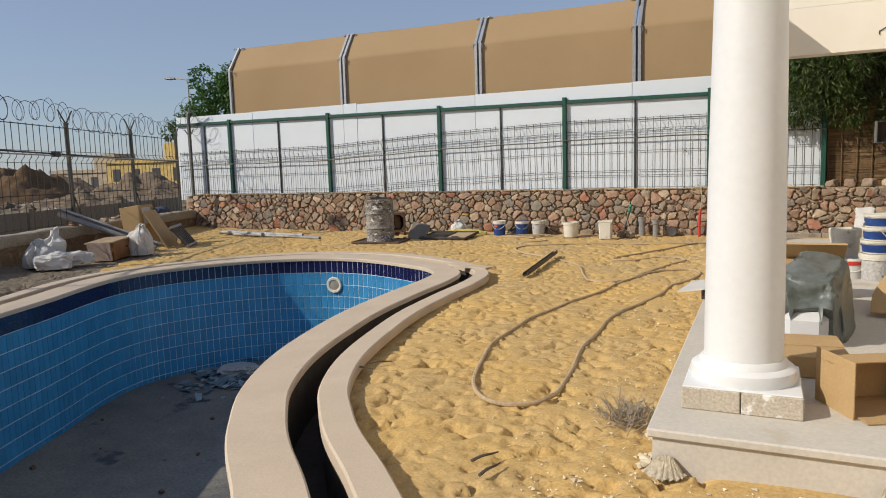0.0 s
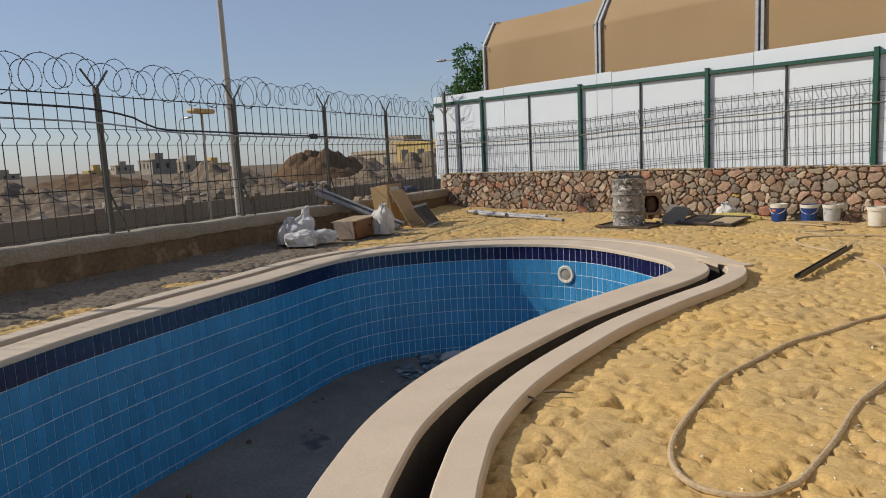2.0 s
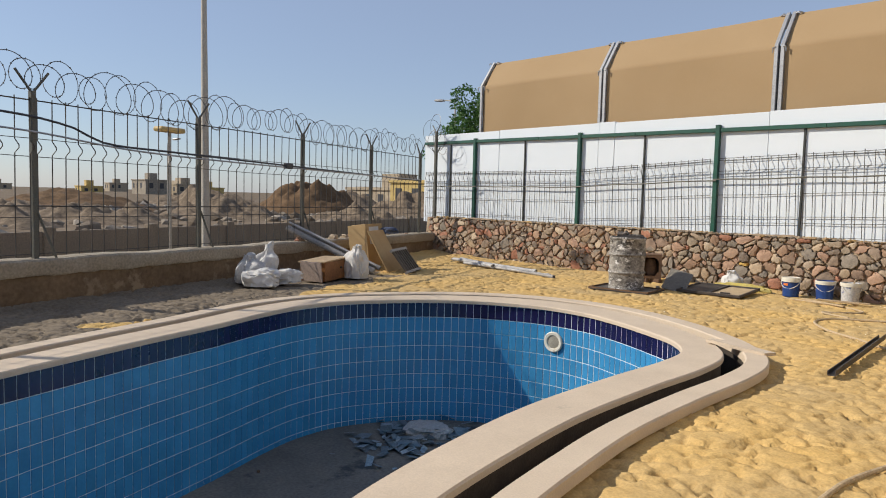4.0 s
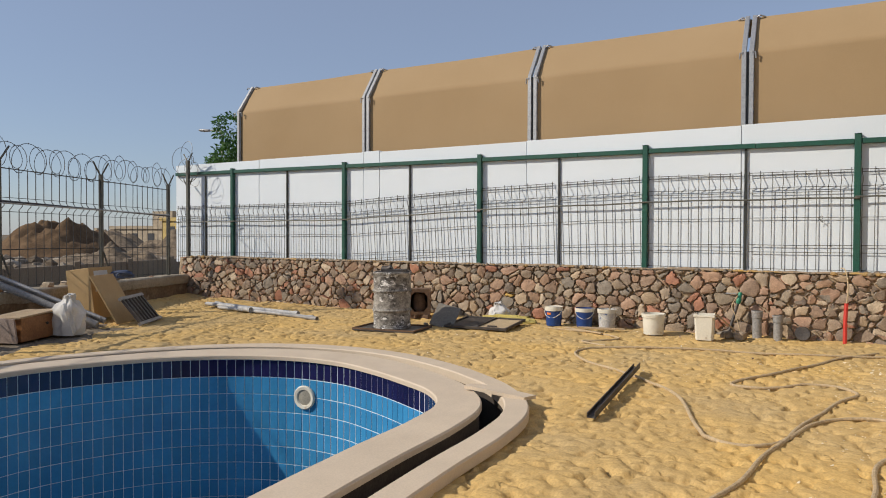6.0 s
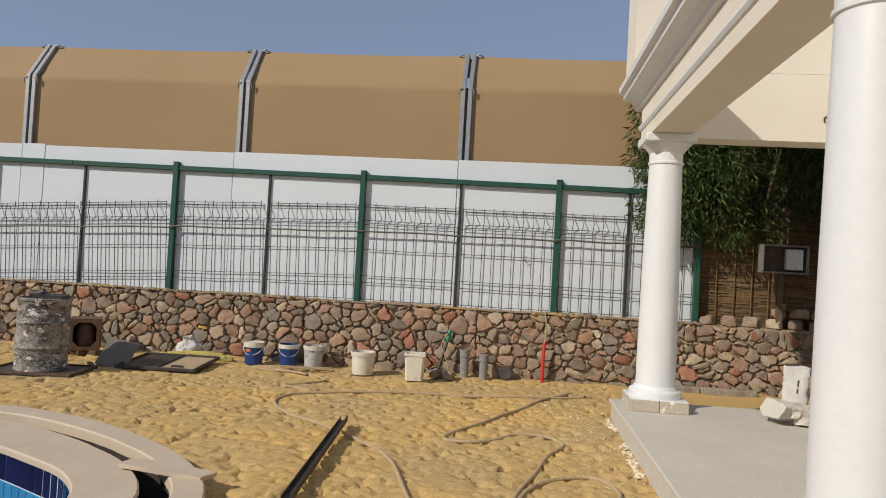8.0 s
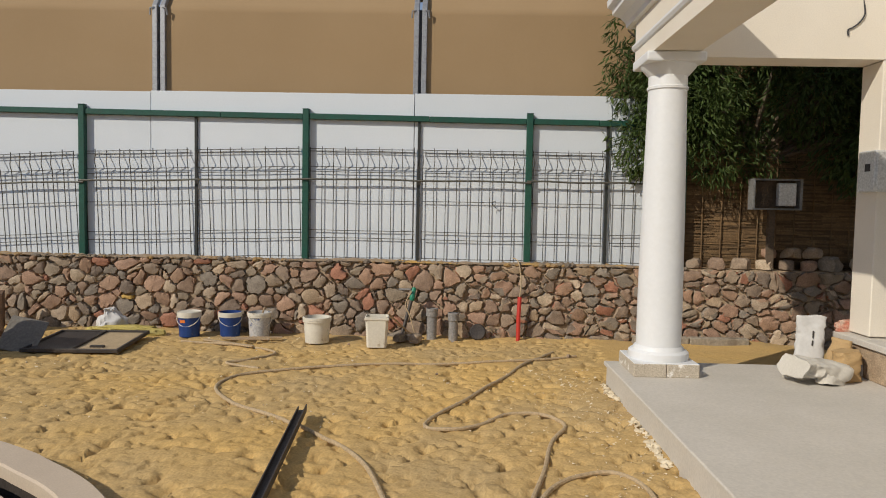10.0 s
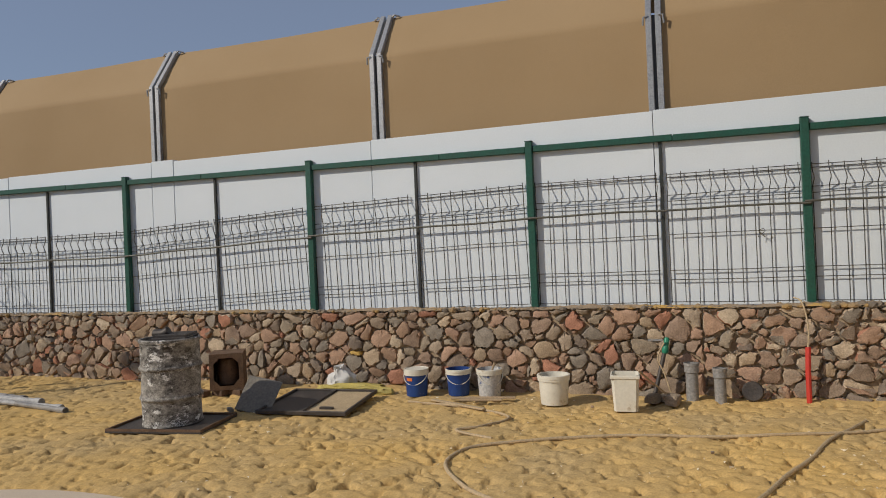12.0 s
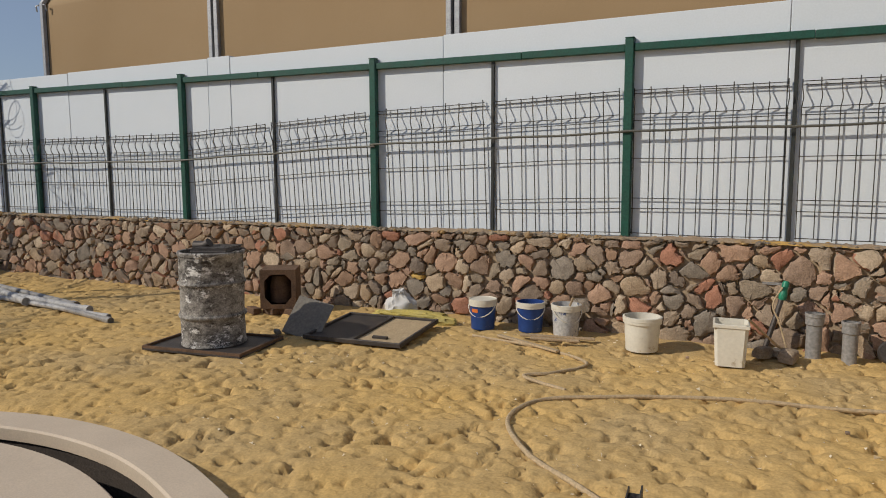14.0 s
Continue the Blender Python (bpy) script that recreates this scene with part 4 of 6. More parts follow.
def street_lamp(x, y, h, reach, turn, label, lean=0.0, r=0.085):
    t = thing("street_lamp", pose(x, y, 0, 0, lean, turn), label, "street lamp", "street lamps")
    part("pole", tube([(0, 0, -0.2), (0, 0, h * 0.5), (0, 0, h - 0.35)], [r, r * 0.8, r * 0.6], 12), M_POLE, t, smooth=True)
    part("arm", tube(smooth_line([(0, 0, h - 0.4), (0.02, 0, h - 0.15), (0.15, 0, h), (reach, 0, h + 0.08)], 14)[0], r * 0.45, 8), M_POLE, t, smooth=True)
    bm = lathe([(0.02, -0.3), (0.09, -0.26), (0.12, 0.0), (0.10, 0.22), (0.03, 0.3)], 12)
    bmesh.ops.transform(bm, matrix=Matrix.Translation((reach + 0.22, 0, h + 0.08)) @ Matrix.Rotation(radians(86), 4, "Y") @ Matrix.Diagonal((0.55, 1, 1, 1)), verts=bm.verts)
    part("lamp_head", bm, M_GALV, t, "grey lamp head", smooth=True)


M_POLE = mat("pale_painted_pole", (0.46, 0.42, 0.35), (0.40, 0.36, 0.30), 0.6, 3.0, 0.1, 40.0)
street_lamp(-14.62, 8.68, 6.35, 0.45, 205, "tall pale street lamp pole behind the fence", 0.6, 0.095)
street_lamp(-39.8, 17.6, 4.3, 0.5, 20, "slim street lamp far beyond the fence", 0, 0.05)
street_lamp(-23.0, 24.3, 5.9, 0.7, 190, "street lamp behind the tent corner", 0, 0.06)
t = thing("wall_lamp", left_pose(8.3, 2.6, -0.06), "yellow lamp on a thin post behind the fence", "lamp")
part("post", tube([(0, 0, -0.1), (0, 0, 2.72)], 0.03, 6), M_POLE, t)
part("lamp_cap", boxed(-0.12, -0.3, 2.72, 0.12, 0.3, 2.82, bevel=0.04, seg=2), mat("yellow_plastic", (0.6, 0.42, 0.16), None, 0.5), t, "dull yellow lamp cap")


# ---- trees ----
def leaf_material(name, a, b):
    m = mat(name, a, b, 0.55, 3.0, 0.0, 20.0, vary=0.35, island=True, spec=0.35)
    n, l = m.node_tree.nodes, m.node_tree.links
    tr = n.new("ShaderNodeBsdfTranslucent")
    mx = n.new("ShaderNodeMixShader")
    mx.inputs[0].default_value = 0.25
    p = n["Principled BSDF"]
    l.new(p.inputs["Base Color"].links[0].from_socket, tr.inputs["Color"])
    l.new(p.outputs[0], mx.inputs[1]), l.new(tr.outputs[0], mx.inputs[2])
    l.new(mx.outputs[0], n["Material Output"].inputs["Surface"])
    return m


M_LEAF = leaf_material("narrow_green_leaf", (0.045, 0.08, 0.02), (0.085, 0.12, 0.028))
M_LEAF2 = leaf_material("bright_tree_leaf", (0.05, 0.13, 0.03), (0.08, 0.17, 0.04))
M_BARK = mat("brown_bark", (0.14, 0.10, 0.07), (0.09, 0.07, 0.05), 0.9, 8.0, 0.6, 40.0)


def foliage(clumps, per, size, width, rng, droop):
    """Leaves in sprays about clump centres: each leaf a folded blade."""
    v, f = [], []
    for cx, cy, cz, r in clumps:
        for _ in range(int(per * r * r * 6)):
            d = Vector((rng.gauss(0, 1), rng.gauss(0, 1), rng.gauss(0, 1)))
            d = d.normalized() * r * rng.uniform(0.35, 1.0) ** 0.5
            base = Vector((cx, cy, cz)) + d
            axis = (d.normalized() * 0.7 + Vector((rng.uniform(-1, 1), rng.uniform(-1, 1), rng.uniform(-1, 0.4) - droop))).normalized()
            L = size * rng.uniform(0.6, 1.3)
            side = axis.cross(Vector((rng.uniform(-1, 1), rng.uniform(-1, 1), 1))).normalized() * width * L
            up = axis.cross(side).normalized() * width * L * 0.4
            b = len(v)
            mid = base + axis * L * 0.45
            v += [tuple(base), tuple(mid + side + up), tuple(base + axis * L), tuple(mid - side + up)]
            f += [(b, b + 1, b + 2), (b, b + 2, b + 3)]
    return v, f


def tree(name, x, y, trunk, clumps, per, size, width, m, label, seed, droop=0.3):
    rng = random.Random(seed)
    t = thing(name, (x, y, 0), label, "tree")
    part("trunk", tube(trunk, [0.11 - 0.09 * i / len(trunk) for i in range(len(trunk))], 8), M_BARK, t, smooth=True)
    top = Vector(trunk[-2])
    for c in clumps[::2]:
        e = Vector(c[:3])
        part("limb", tube([top, (top + e) / 2 + Vector((0, 0, 0.15)), e], [0.04, 0.028, 0.01], 5), M_BARK, t)
    v, f = foliage(clumps, per, size, width, rng, droop)
    tagged(part("crown", grid_mesh("crown", v, f, m, False), None, t), kind="stuff")


rng = random.Random(21)
cl = [(-1.6 + 3.8 * u, (-0.75 if u > 0.5 else 0.05) + rng.uniform(0, 0.5), rng.uniform(2.25, 4.2), rng.uniform(0.4, 0.62)) for u in [rng.random() for _ in range(64)]]
cl += [(-1.65, -0.3, 3.15, 0.2), (-1.72, -0.2, 3.6, 0.26), (-1.68, -0.25, 4.0, 0.3), (-1.6, -0.1, 3.3, 0.4), (-1.3, 0.0, 3.0, 0.36)]
cl += [(rng.uniform(-1.45, -0.5), rng.uniform(-0.5, -0.3), rng.uniform(2.35, 4.1), rng.uniform(0.32, 0.45)) for _ in range(18)]
tree("bamboo_like_tree", 3.1, 14.85, [(0, 0, 0.8), (0.05, 0.02, 1.6), (0.0, 0.0, 2.3), (-0.1, 0.05, 3.0)], cl, 470, 0.115, 0.11, M_LEAF, "dense narrow-leaved tree hanging over the reed fence", 31, 0.5)
cl = [(rng.uniform(-1.3, 1.6), rng.uniform(-1.0, 1.0), rng.uniform(3.4, 5.2), rng.uniform(0.4, 0.7)) for _ in range(24)]
cl += [(-2.2, 0, 3.7, 0.6), (-2.9, 0.2, 3.5, 0.5), (-1.6, 0, 4.1, 0.6), (-3.3, 0, 3.3, 0.4)]
tree("leafy_tree", -17.3, 20.8, [(0, 0, 0), (0.1, 0, 1.5), (0, 0.1, 3.0), (0.2, 0, 4.2)], cl, 200, 0.15, 0.28, M_LEAF2, "leafy green tree behind the tent corner", 32)

# ---- reed fence, loose stones and meter box at the wall's end ----
M_REED = mat("brown_woven_reed", (0.20, 0.125, 0.06), (0.13, 0.08, 0.04), 0.9, 7.0, 0.5, 60.0, vary=0.4, island=True)


def reed_fence():
    rng = random.Random(6)
    t = thing("reed_fence", (2.27, 14.72, 0.93), "brown woven reed screen on the stone wall", "reed fence")
    v, f = [], []
    for k in range(74):
        z = k * 0.0215
        x = 0.0
        while x < 5.2:
            L = rng.uniform(0.25, 0.5)
            y = 0.012 * ((k + int(x / 0.3)) % 2) + rng.uniform(-0.006, 0.006)
            dz = rng.uniform(-0.01, 0.01)
            b = len(v)
            v += [(x, y, z - 0.011), (x + L, y, z - 0.011 + dz), (x + L, y, z + 0.010 + dz), (x, y, z + 0.010), (x, y + 0.01, z), (x + L, y + 0.01, z + dz)]
            f += [(b, b + 1, b + 2, b + 3), (b + 3, b + 2, b + 5, b + 4), (b, b + 4, b + 5, b + 1)]
            x += L * 0.92
    tagged(part("weave", grid_mesh("weave", v, f, M_REED, False), None, t), kind="stuff")
    for i in range(22):
        part("stake", tube([(i * 0.24, -0.02, -0.05), (i * 0.24 + rng.uniform(-0.02, 0.02), -0.02, 1.66)], 0.009, 5), M_REED, t)


reed_fence()
tagged(part("wall_back", boxed(2.28, 14.80, -0.2, 9.0, 14.9, 2.6), M_RENDER), "plain rough wall behind the reed screen", "wall", kind="structure")


def boulder(rng, s):
    bm = bmesh.new()
    bmesh.ops.create_icosphere(bm, subdivisions=2, radius=1.0)
    o = rng.uniform(0, 50)
    for v in bm.verts:
        v.co *= 1 + 0.55 * noise.noise(v.co * 1.1 + Vector((o, 0, 0)))
        v.co = Vector([math.copysign(min(abs(c), 0.72), c) for c in v.co])
        v.co = Vector((v.co.x * s, v.co.y * s * rng_flat[0], max(v.co.z, -0.62) * s * rng_flat[1]))
    return bm


rng_flat = (0.85, 0.75)
rng = random.Random(14)
x = 2.35
while x < 5.0:
    s = rng.uniform(0.13, 0.2)
    ob = part("loose_stone", boulder(rng, s), M_STONE, at=pose(x, 14.48, 0.93 + s * 0.46, 0, 0, rng.uniform(0, 360)), smooth=True)
    tagged(ob, "loose rough stone lying on the stone wall", "stone", "loose stones on the wall")
    if rng.random() < 0.45:
        s2 = rng.uniform(0.11, 0.15)
        ob = part("loose_stone", boulder(rng, s2), M_STONE, at=pose(x + 0.06, 14.5, 0.93 + s * 1.15 + s2 * 0.46, 0, 0, rng.uniform(0, 360)), smooth=True)
        tagged(ob, "loose rough stone lying on the stone wall", "stone", "loose stones on the wall")
    x += s * 2.05
mb = thing("meter_box", (3.28, 14.42, 0.93), "open grey meter box on a wooden stake", "meter box")
M_GREY = mat("grey_plastic_case", (0.24, 0.24, 0.23), (0.18, 0.18, 0.18), 0.6, 5.0, 0.05, 40.0)
part("stake", boxed(-0.04, -0.03, 0, 0.04, 0.03, 0.82), M_BARK, mb)
part("case_back", boxed(-0.30, 0.0, 0.78, 0.32, 0.02, 1.17), M_BARK, mb)
for a in ((-0.30, -0.14, 0.78, -0.27, 0.0, 1.17), (0.29, -0.14, 0.78, 0.32, 0.0, 1.17), (-0.27, -0.14, 0.78, 0.29, 0.0, 0.80), (-0.27, -0.14, 1.15, 0.29, 0.0, 1.17)):
    part("case_side", boxed(*a), M_GREY, mb)
part("meter", boxed(0.03, -0.13, 0.83, 0.25, -0.04, 1.12, bevel=0.01), M_ALU, mb, "white electricity meter")

# ---- things in the yard ----
M_BARREL = mat("rusty_painted_barrel", (0.36, 0.335, 0.30), (0.045, 0.038, 0.034), 0.8, 6.0, 0.5, 85.0, mix=0.32, metal=0.05, grain=0.4, stain=((0.74, 0.72, 0.69), 6.5, 0.55))
for nm in ("Noise Texture", "Noise Texture.002"):
    M_BARREL.node_tree.nodes[nm].inputs["Roughness"].default_value = 0.78
streak(M_BARREL, (1.0, 1.0, 1.5))
M_RUST = mat("rusty_steel", (0.19, 0.115, 0.07), (0.11, 0.07, 0.048), 0.8, 9.0, 0.5, 60.0, metal=0.3)
M_DARK = mat("dark_steel", (0.06, 0.055, 0.055), (0.10, 0.085, 0.075), 0.55, 7.0, 0.3, 60.0, metal=0.5)
M_BUCKETW = mat("dirty_white_plastic", (0.70, 0.67, 0.58), (0.62, 0.58, 0.49), 0.5, 6.0, 0.1, 40.0, grain=0.05, stain=((0.42, 0.35, 0.25), 6.0, 0.60))
M_BUCKETB = mat("blue_printed_plastic", (0.014, 0.04, 0.17), (0.02, 0.07, 0.25), 0.45, 6.0, 0.05, 40.0, grain=0.06, stain=((0.55, 0.56, 0.58), 7.0, 0.64))
M_BUCKETG = mat("pale_splashed_plastic", (0.42, 0.42, 0.43), (0.50, 0.48, 0.44), 0.6, 9.0, 0.1, 40.0, stain=((0.05, 0.08, 0.2), 8.0, 0.58))
M_ORANGE = mat("orange_label", (0.75, 0.20, 0.04), None, 0.5, grain=0.03)
M_RED = mat("red_plastic", (0.55, 0.045, 0.03), (0.48, 0.04, 0.03), 0.45, 5.0, 0.05, 40.0, grain=0.05)
M_SACK = mat("white_woven_sack", (0.62, 0.605, 0.58), (0.50, 0.485, 0.46), 0.75, 5.0, 0.3, 40.0, grain=0.06)
M_YSACK = mat("yellow_woven_sack", (0.50, 0.39, 0.08), (0.42, 0.35, 0.13), 0.7, 7.0, 0.4, 90.0)
M_CARD = mat("brown_cardboard", (0.46, 0.31, 0.15), (0.40, 0.265, 0.125), 0.85, 3.0, 0.15, 60.0, grain=0.06)
M_WOODB = mat("brown_varnished_wood", (0.26, 0.12, 0.045), (0.19, 0.085, 0.035), 0.45, 6.0, 0.15, 40.0)
M_WOODP = mat("pale_raw_wood", (0.42, 0.31, 0.19), (0.34, 0.245, 0.15), 0.8, 6.0, 0.3, 50.0)
M_PVC = mat("grey_pvc", (0.22, 0.215, 0.21), (0.30, 0.28, 0.26), 0.5, 5.0, 0.1, 40.0)
M_PVCW = mat("dusty_white_pvc", (0.47, 0.46, 0.45), (0.34, 0.335, 0.33), 0.6, 5.0, 0.1, 40.0)
M_HOSE = mat("dusty_tan_hose", (0.47, 0.355, 0.215), (0.39, 0.29, 0.175), 0.7, 8.0, 0.3, 50.0)
M_TARP = mat("grey_green_plastic_sheet", (0.075, 0.092, 0.082), (0.12, 0.135, 0.125), 0.45, 4.0, 0.3, 25.0, spec=0.6)
M_GREENV = mat("green_valve_plastic", (0.02, 0.22, 0.13), None, 0.4)
M_STEEL = mat("zinc_sheet", (0.21, 0.19, 0.16), (0.16, 0.145, 0.125), 0.75, 5.0, 0.2, 40.0, metal=0.0)


M_RAG = mat("salmon_rag", (0.45, 0.17, 0.11), (0.50, 0.36, 0.28), 0.9, 16.0, 0.4, 60.0, mix=0.3)
M_FLAKEC = mat("dark_blue_cloth", (0.03, 0.055, 0.13), (0.09, 0.10, 0.13), 0.8, 9.0, 0.4, 60.0)
M_CONCBAG = mat("grey_white_paper", (0.60, 0.565, 0.50), (0.52, 0.485, 0.42), 0.85, 4.0, 0.08, 60.0, grain=0.05)


def barrel():
    t = thing("oil_barrel", (-6.07, 12.22, 0.02), "dented rusty grey steel barrel splashed with paint", "barrel")
    r = 0.288
    prof = [(r - 0.006, 0), (r + 0.008, 0.005), (r + 0.008, 0.02), (r, 0.03)]
    for zc in (0.28, 0.58):
        prof += [(r, zc - 0.05), (r + 0.004, zc - 0.03), (r + 0.014, zc), (r + 0.004, zc + 0.03), (r, zc + 0.05)]
    prof += [(r, 0.83), (r + 0.008, 0.84), (r + 0.008, 0.86), (r - 0.012, 0.865), (r - 0.014, 0.82), (0.02, 0.815)]
    bm = lathe(prof, 48)
    for v in bm.verts:
        d = noise.noise(v.co * 3.2) * 0.012
        v.co.x += d * v.co.x / r
        v.co.y += d * v.co.y / r
    part("drum", bm, M_BARREL, t, smooth=True)
    for zc in (0.28, 0.58):
        part("hoop", lathe([(r + 0.006, zc - 0.022), (r + 0.017, zc - 0.012), (r + 0.020, zc), (r + 0.017, zc + 0.012), (r + 0.006, zc + 0.022)], 48, cap=False), M_BARREL, t, smooth=True)
    part("top_rim", lathe([(r - 0.004, 0.828), (r + 0.013, 0.835), (r + 0.015, 0.86), (r + 0.004, 0.872), (r - 0.014, 0.868)], 48, cap=False), M_BARREL, t, smooth=True)
    g = thing("drain_grate", pose(-6.02, 12.25, 0.882, 0, 0, 20), "black plastic drain grate lying on the barrel", "drain grate")
    part("frame", boxed(-0.17, -0.2, 0, 0.17, 0.2, 0.02, bevel=0.004), M_DARK, g)
    for i in range(7):
        part("slat", boxed(-0.16, -0.18 + i * 0.055, 0.02, 0.16, -0.15 + i * 0.055, 0.045), M_DARK, g)
    g = part("black_elbow", tube(smooth_line([(0, 0, 0), (0.10, 0.02, 0.0), (0.16, 0.03, 0.03)], 8)[0], 0.045, 10), M_DARK, at=pose(-6.25, 12.2, 0.93), smooth=True)
    tagged(g, "short black pipe piece lying on the barrel", "pipe")
    g = thing("mixing_tray", pose(-6.05, 12.2, 0.0, 0, 0, 8), "flat dark steel tray under the barrel", "tray")
    part("sheet", boxed(-0.52, -0.36, 0.0, 0.52, 0.36, 0.018), M_DARK, g)
    for a in ((-0.52, -0.36, 0.018, 0.52, -0.34, 0.04), (-0.52, 0.34, 0.018, 0.52, 0.36, 0.04), (-0.52, -0.34, 0.018, -0.5, 0.34, 0.04), (0.5, -0.34, 0.018, 0.52, 0.34, 0.04)):
        part("lip", boxed(*a), M_RUST, g)


barrel()

# rusty box frame on bricks
t = thing("rusty_box", pose(-6.50, 13.72, 0.07, 0, 0, 30), "open rusty steel box frame standing on bricks", "metal box")
for a in ((-0.2, -0.2, 0.0, 0.2, 0.2, 0.025), (-0.2, -0.2, 0.42, 0.2, 0.2, 0.445), (-0.2, 0.175, 0.025, 0.2, 0.2, 0.42), (0.175, -0.2, 0.025, 0.2, 0.175, 0.42), (-0.2, -0.2, 0.025, -0.175, 0.175, 0.42)):
    part("panel", boxed(*a, bevel=0.003), M_RUST, t)
part("inner_drum", lathe([(0.12, 0.05), (0.13, 0.2), (0.10, 0.36)], 16), M_RUST, t, smooth=True)
bm = bmesh.new()
ro = [bm.verts.new((x, -0.2, z)) for x, z in ((-0.2, 0.0), (-0.1, 0.0), (0.1, 0.0), (0.2, 0.0), (0.2, 0.11), (0.2, 0.33), (0.2, 0.445), (0.1, 0.445), (-0.1, 0.445), (-0.2, 0.445), (-0.2, 0.33), (-0.2, 0.11))]
ri = [bm.verts.new((x, -0.2, z)) for x, z in ((-0.11, 0.09), (-0.08, 0.05), (0.08, 0.05), (0.11, 0.09), (0.15, 0.13), (0.15, 0.32), (0.11, 0.36), (0.08, 0.39), (-0.08, 0.39), (-0.11, 0.36), (-0.15, 0.32), (-0.15, 0.13))]
for i in range(12):
    bm.faces.new((ro[i], ro[(i + 1) % 12], ri[(i + 1) % 12], ri[i]))
q = bmesh.ops.extrude_face_region(bm, geom=list(bm.faces))
bmesh.ops.translate(bm, vec=(0, -0.014, 0), verts=[e for e in q["geom"] if isinstance(e, bmesh.types.BMVert)])
bmesh.ops.recalc_face_normals(bm, faces=bm.faces)
part("front_rim", bm, M_RUST, t, "rusty front plate with an eight-sided opening")
for i, x in enumerate((-6.72, -6.52, -6.32)):
    b = part("brick", boxed(-0.1, -0.05, 0, 0.1, 0.05, 0.068, bevel=0.006), M_RUST, at=pose(x, 13.5 + 0.06 * i, 0.0, 0, 0, 10 * i - 25))
    tagged(b, "brown brick lying on the sand", "brick", "bricks")
sheet = part("steel_plate", boxed(-0.2, -0.006, 0, 0.2, 0.006, 0.42, bevel=0.005), M_STEEL, at=pose(-5.55, 12.82, -0.01, -38, 12, 8))
tagged(sheet, "grey zinc plate leaning on debris in the sand", "metal plate")
for i, (x, y, s) in enumerate(((-5.62, 12.98, 0.09), (-5.45, 13.02, 0.07), (-5.7, 12.85, 0.06), (-5.8, 12.8, 0.05))):
    ob = part("mortar_lump", boulder(rng, s), M_STEEL, at=pose(x, y, s * 0.42, 0, 0, i * 50), smooth=True)
    tagged(ob, "grey lump of dried mortar on the sand", "mortar lump", "mortar lumps")
# old window frame lying flat
t = thing("window_sash", pose(-4.93, 13.2, 0.035, 3, 0, 4), "old dark steel window frame lying on the sand", "window frame")
for a in ((-0.52, -0.46, 0, 0.52, -0.43, 0.042), (-0.52, 0.43, 0, 0.52, 0.46, 0.042), (-0.52, -0.43, 0, -0.49, 0.43, 0.042), (0.49, -0.43, 0, 0.52, 0.43, 0.042), (-0.025, -0.43, 0, 0.025, 0.43, 0.042)):
    part("frame_bar", boxed(*a, bevel=0.004), M_DARK, t)
part("panel", boxed(-0.49, -0.43, 0.01, -0.025, 0.43, 0.018), M_DARK, t)
part("panel", boxed(0.025, -0.43, 0.01, 0.49, 0.43, 0.018), M_HOSE, t, "sand-covered panel")
part("latch", boxed(0.15, -0.3, 0.018, 0.3, -0.26, 0.04), M_DARK, t)


def sack(name, at, sx, sy, sz, m, label, seed, tied=False, cat="sack", group=""):
    """A soft filled sack with folds; tied ones have a bunched neck."""
    bm = bmesh.new()
    bmesh.ops.create_icosphere(bm, subdivisions=4, radius=1.0)
    o = Vector((seed * 7.3, 0, 0))
    for v in bm.verts:
        c = v.co.copy()
        p = Vector([math.copysign(abs(a) ** 0.75, a) for a in c])
        p *= 1 + 0.30 * noise.noise(c * 1.4 + o) + 0.34 * (0.3 - abs(noise.noise(c * 2.6 + o))) + 0.16 * (0.25 - abs(noise.noise(c * 6.5 + o)))
        if tied and c.z > 0.35:
            k = (c.z - 0.35) / 0.65
            f = 1 - 0.6 * math.sin(min(k * 1.7, 1.57)) + 0.35 * max(0, k - 0.6) * 3
            p.x *= f
            p.y *= f
            p.z += 0.16 * k
            p.x += 0.3 * k * math.sin(seed * 2.1)
            p.y += 0.3 * k * math.cos(seed * 1.3)
            a = math.atan2(c.y, c.x)
            p.x *= 1 + 0.18 * math.sin(a * 9) * k
            p.y *= 1 + 0.18 * math.sin(a * 9) * k
        if c.z < -0.3:
            p.z = -0.62 + 0.05 * (c.z + 0.3)
        v.co = Vector((p.x * sx, p.y * sy, (p.z + 0.655) * sz / 1.4))
    ob = part(name, bm, m, at=at, smooth=True)
    return tagged(ob, label, cat, group)


sack("cement_sack", pose(-4.85, 13.88, 0.0, 0, 0, 4), 0.44, 0.12, 0.10, M_YSACK, "yellow woven sack lying flat by the stone wall", 1)
sack("white_sack", pose(-5.05, 13.98, 0.0, 0, 0, 30), 0.16, 0.13, 0.25, M_SACK, "crumpled white sack against the stone wall", 2, True)


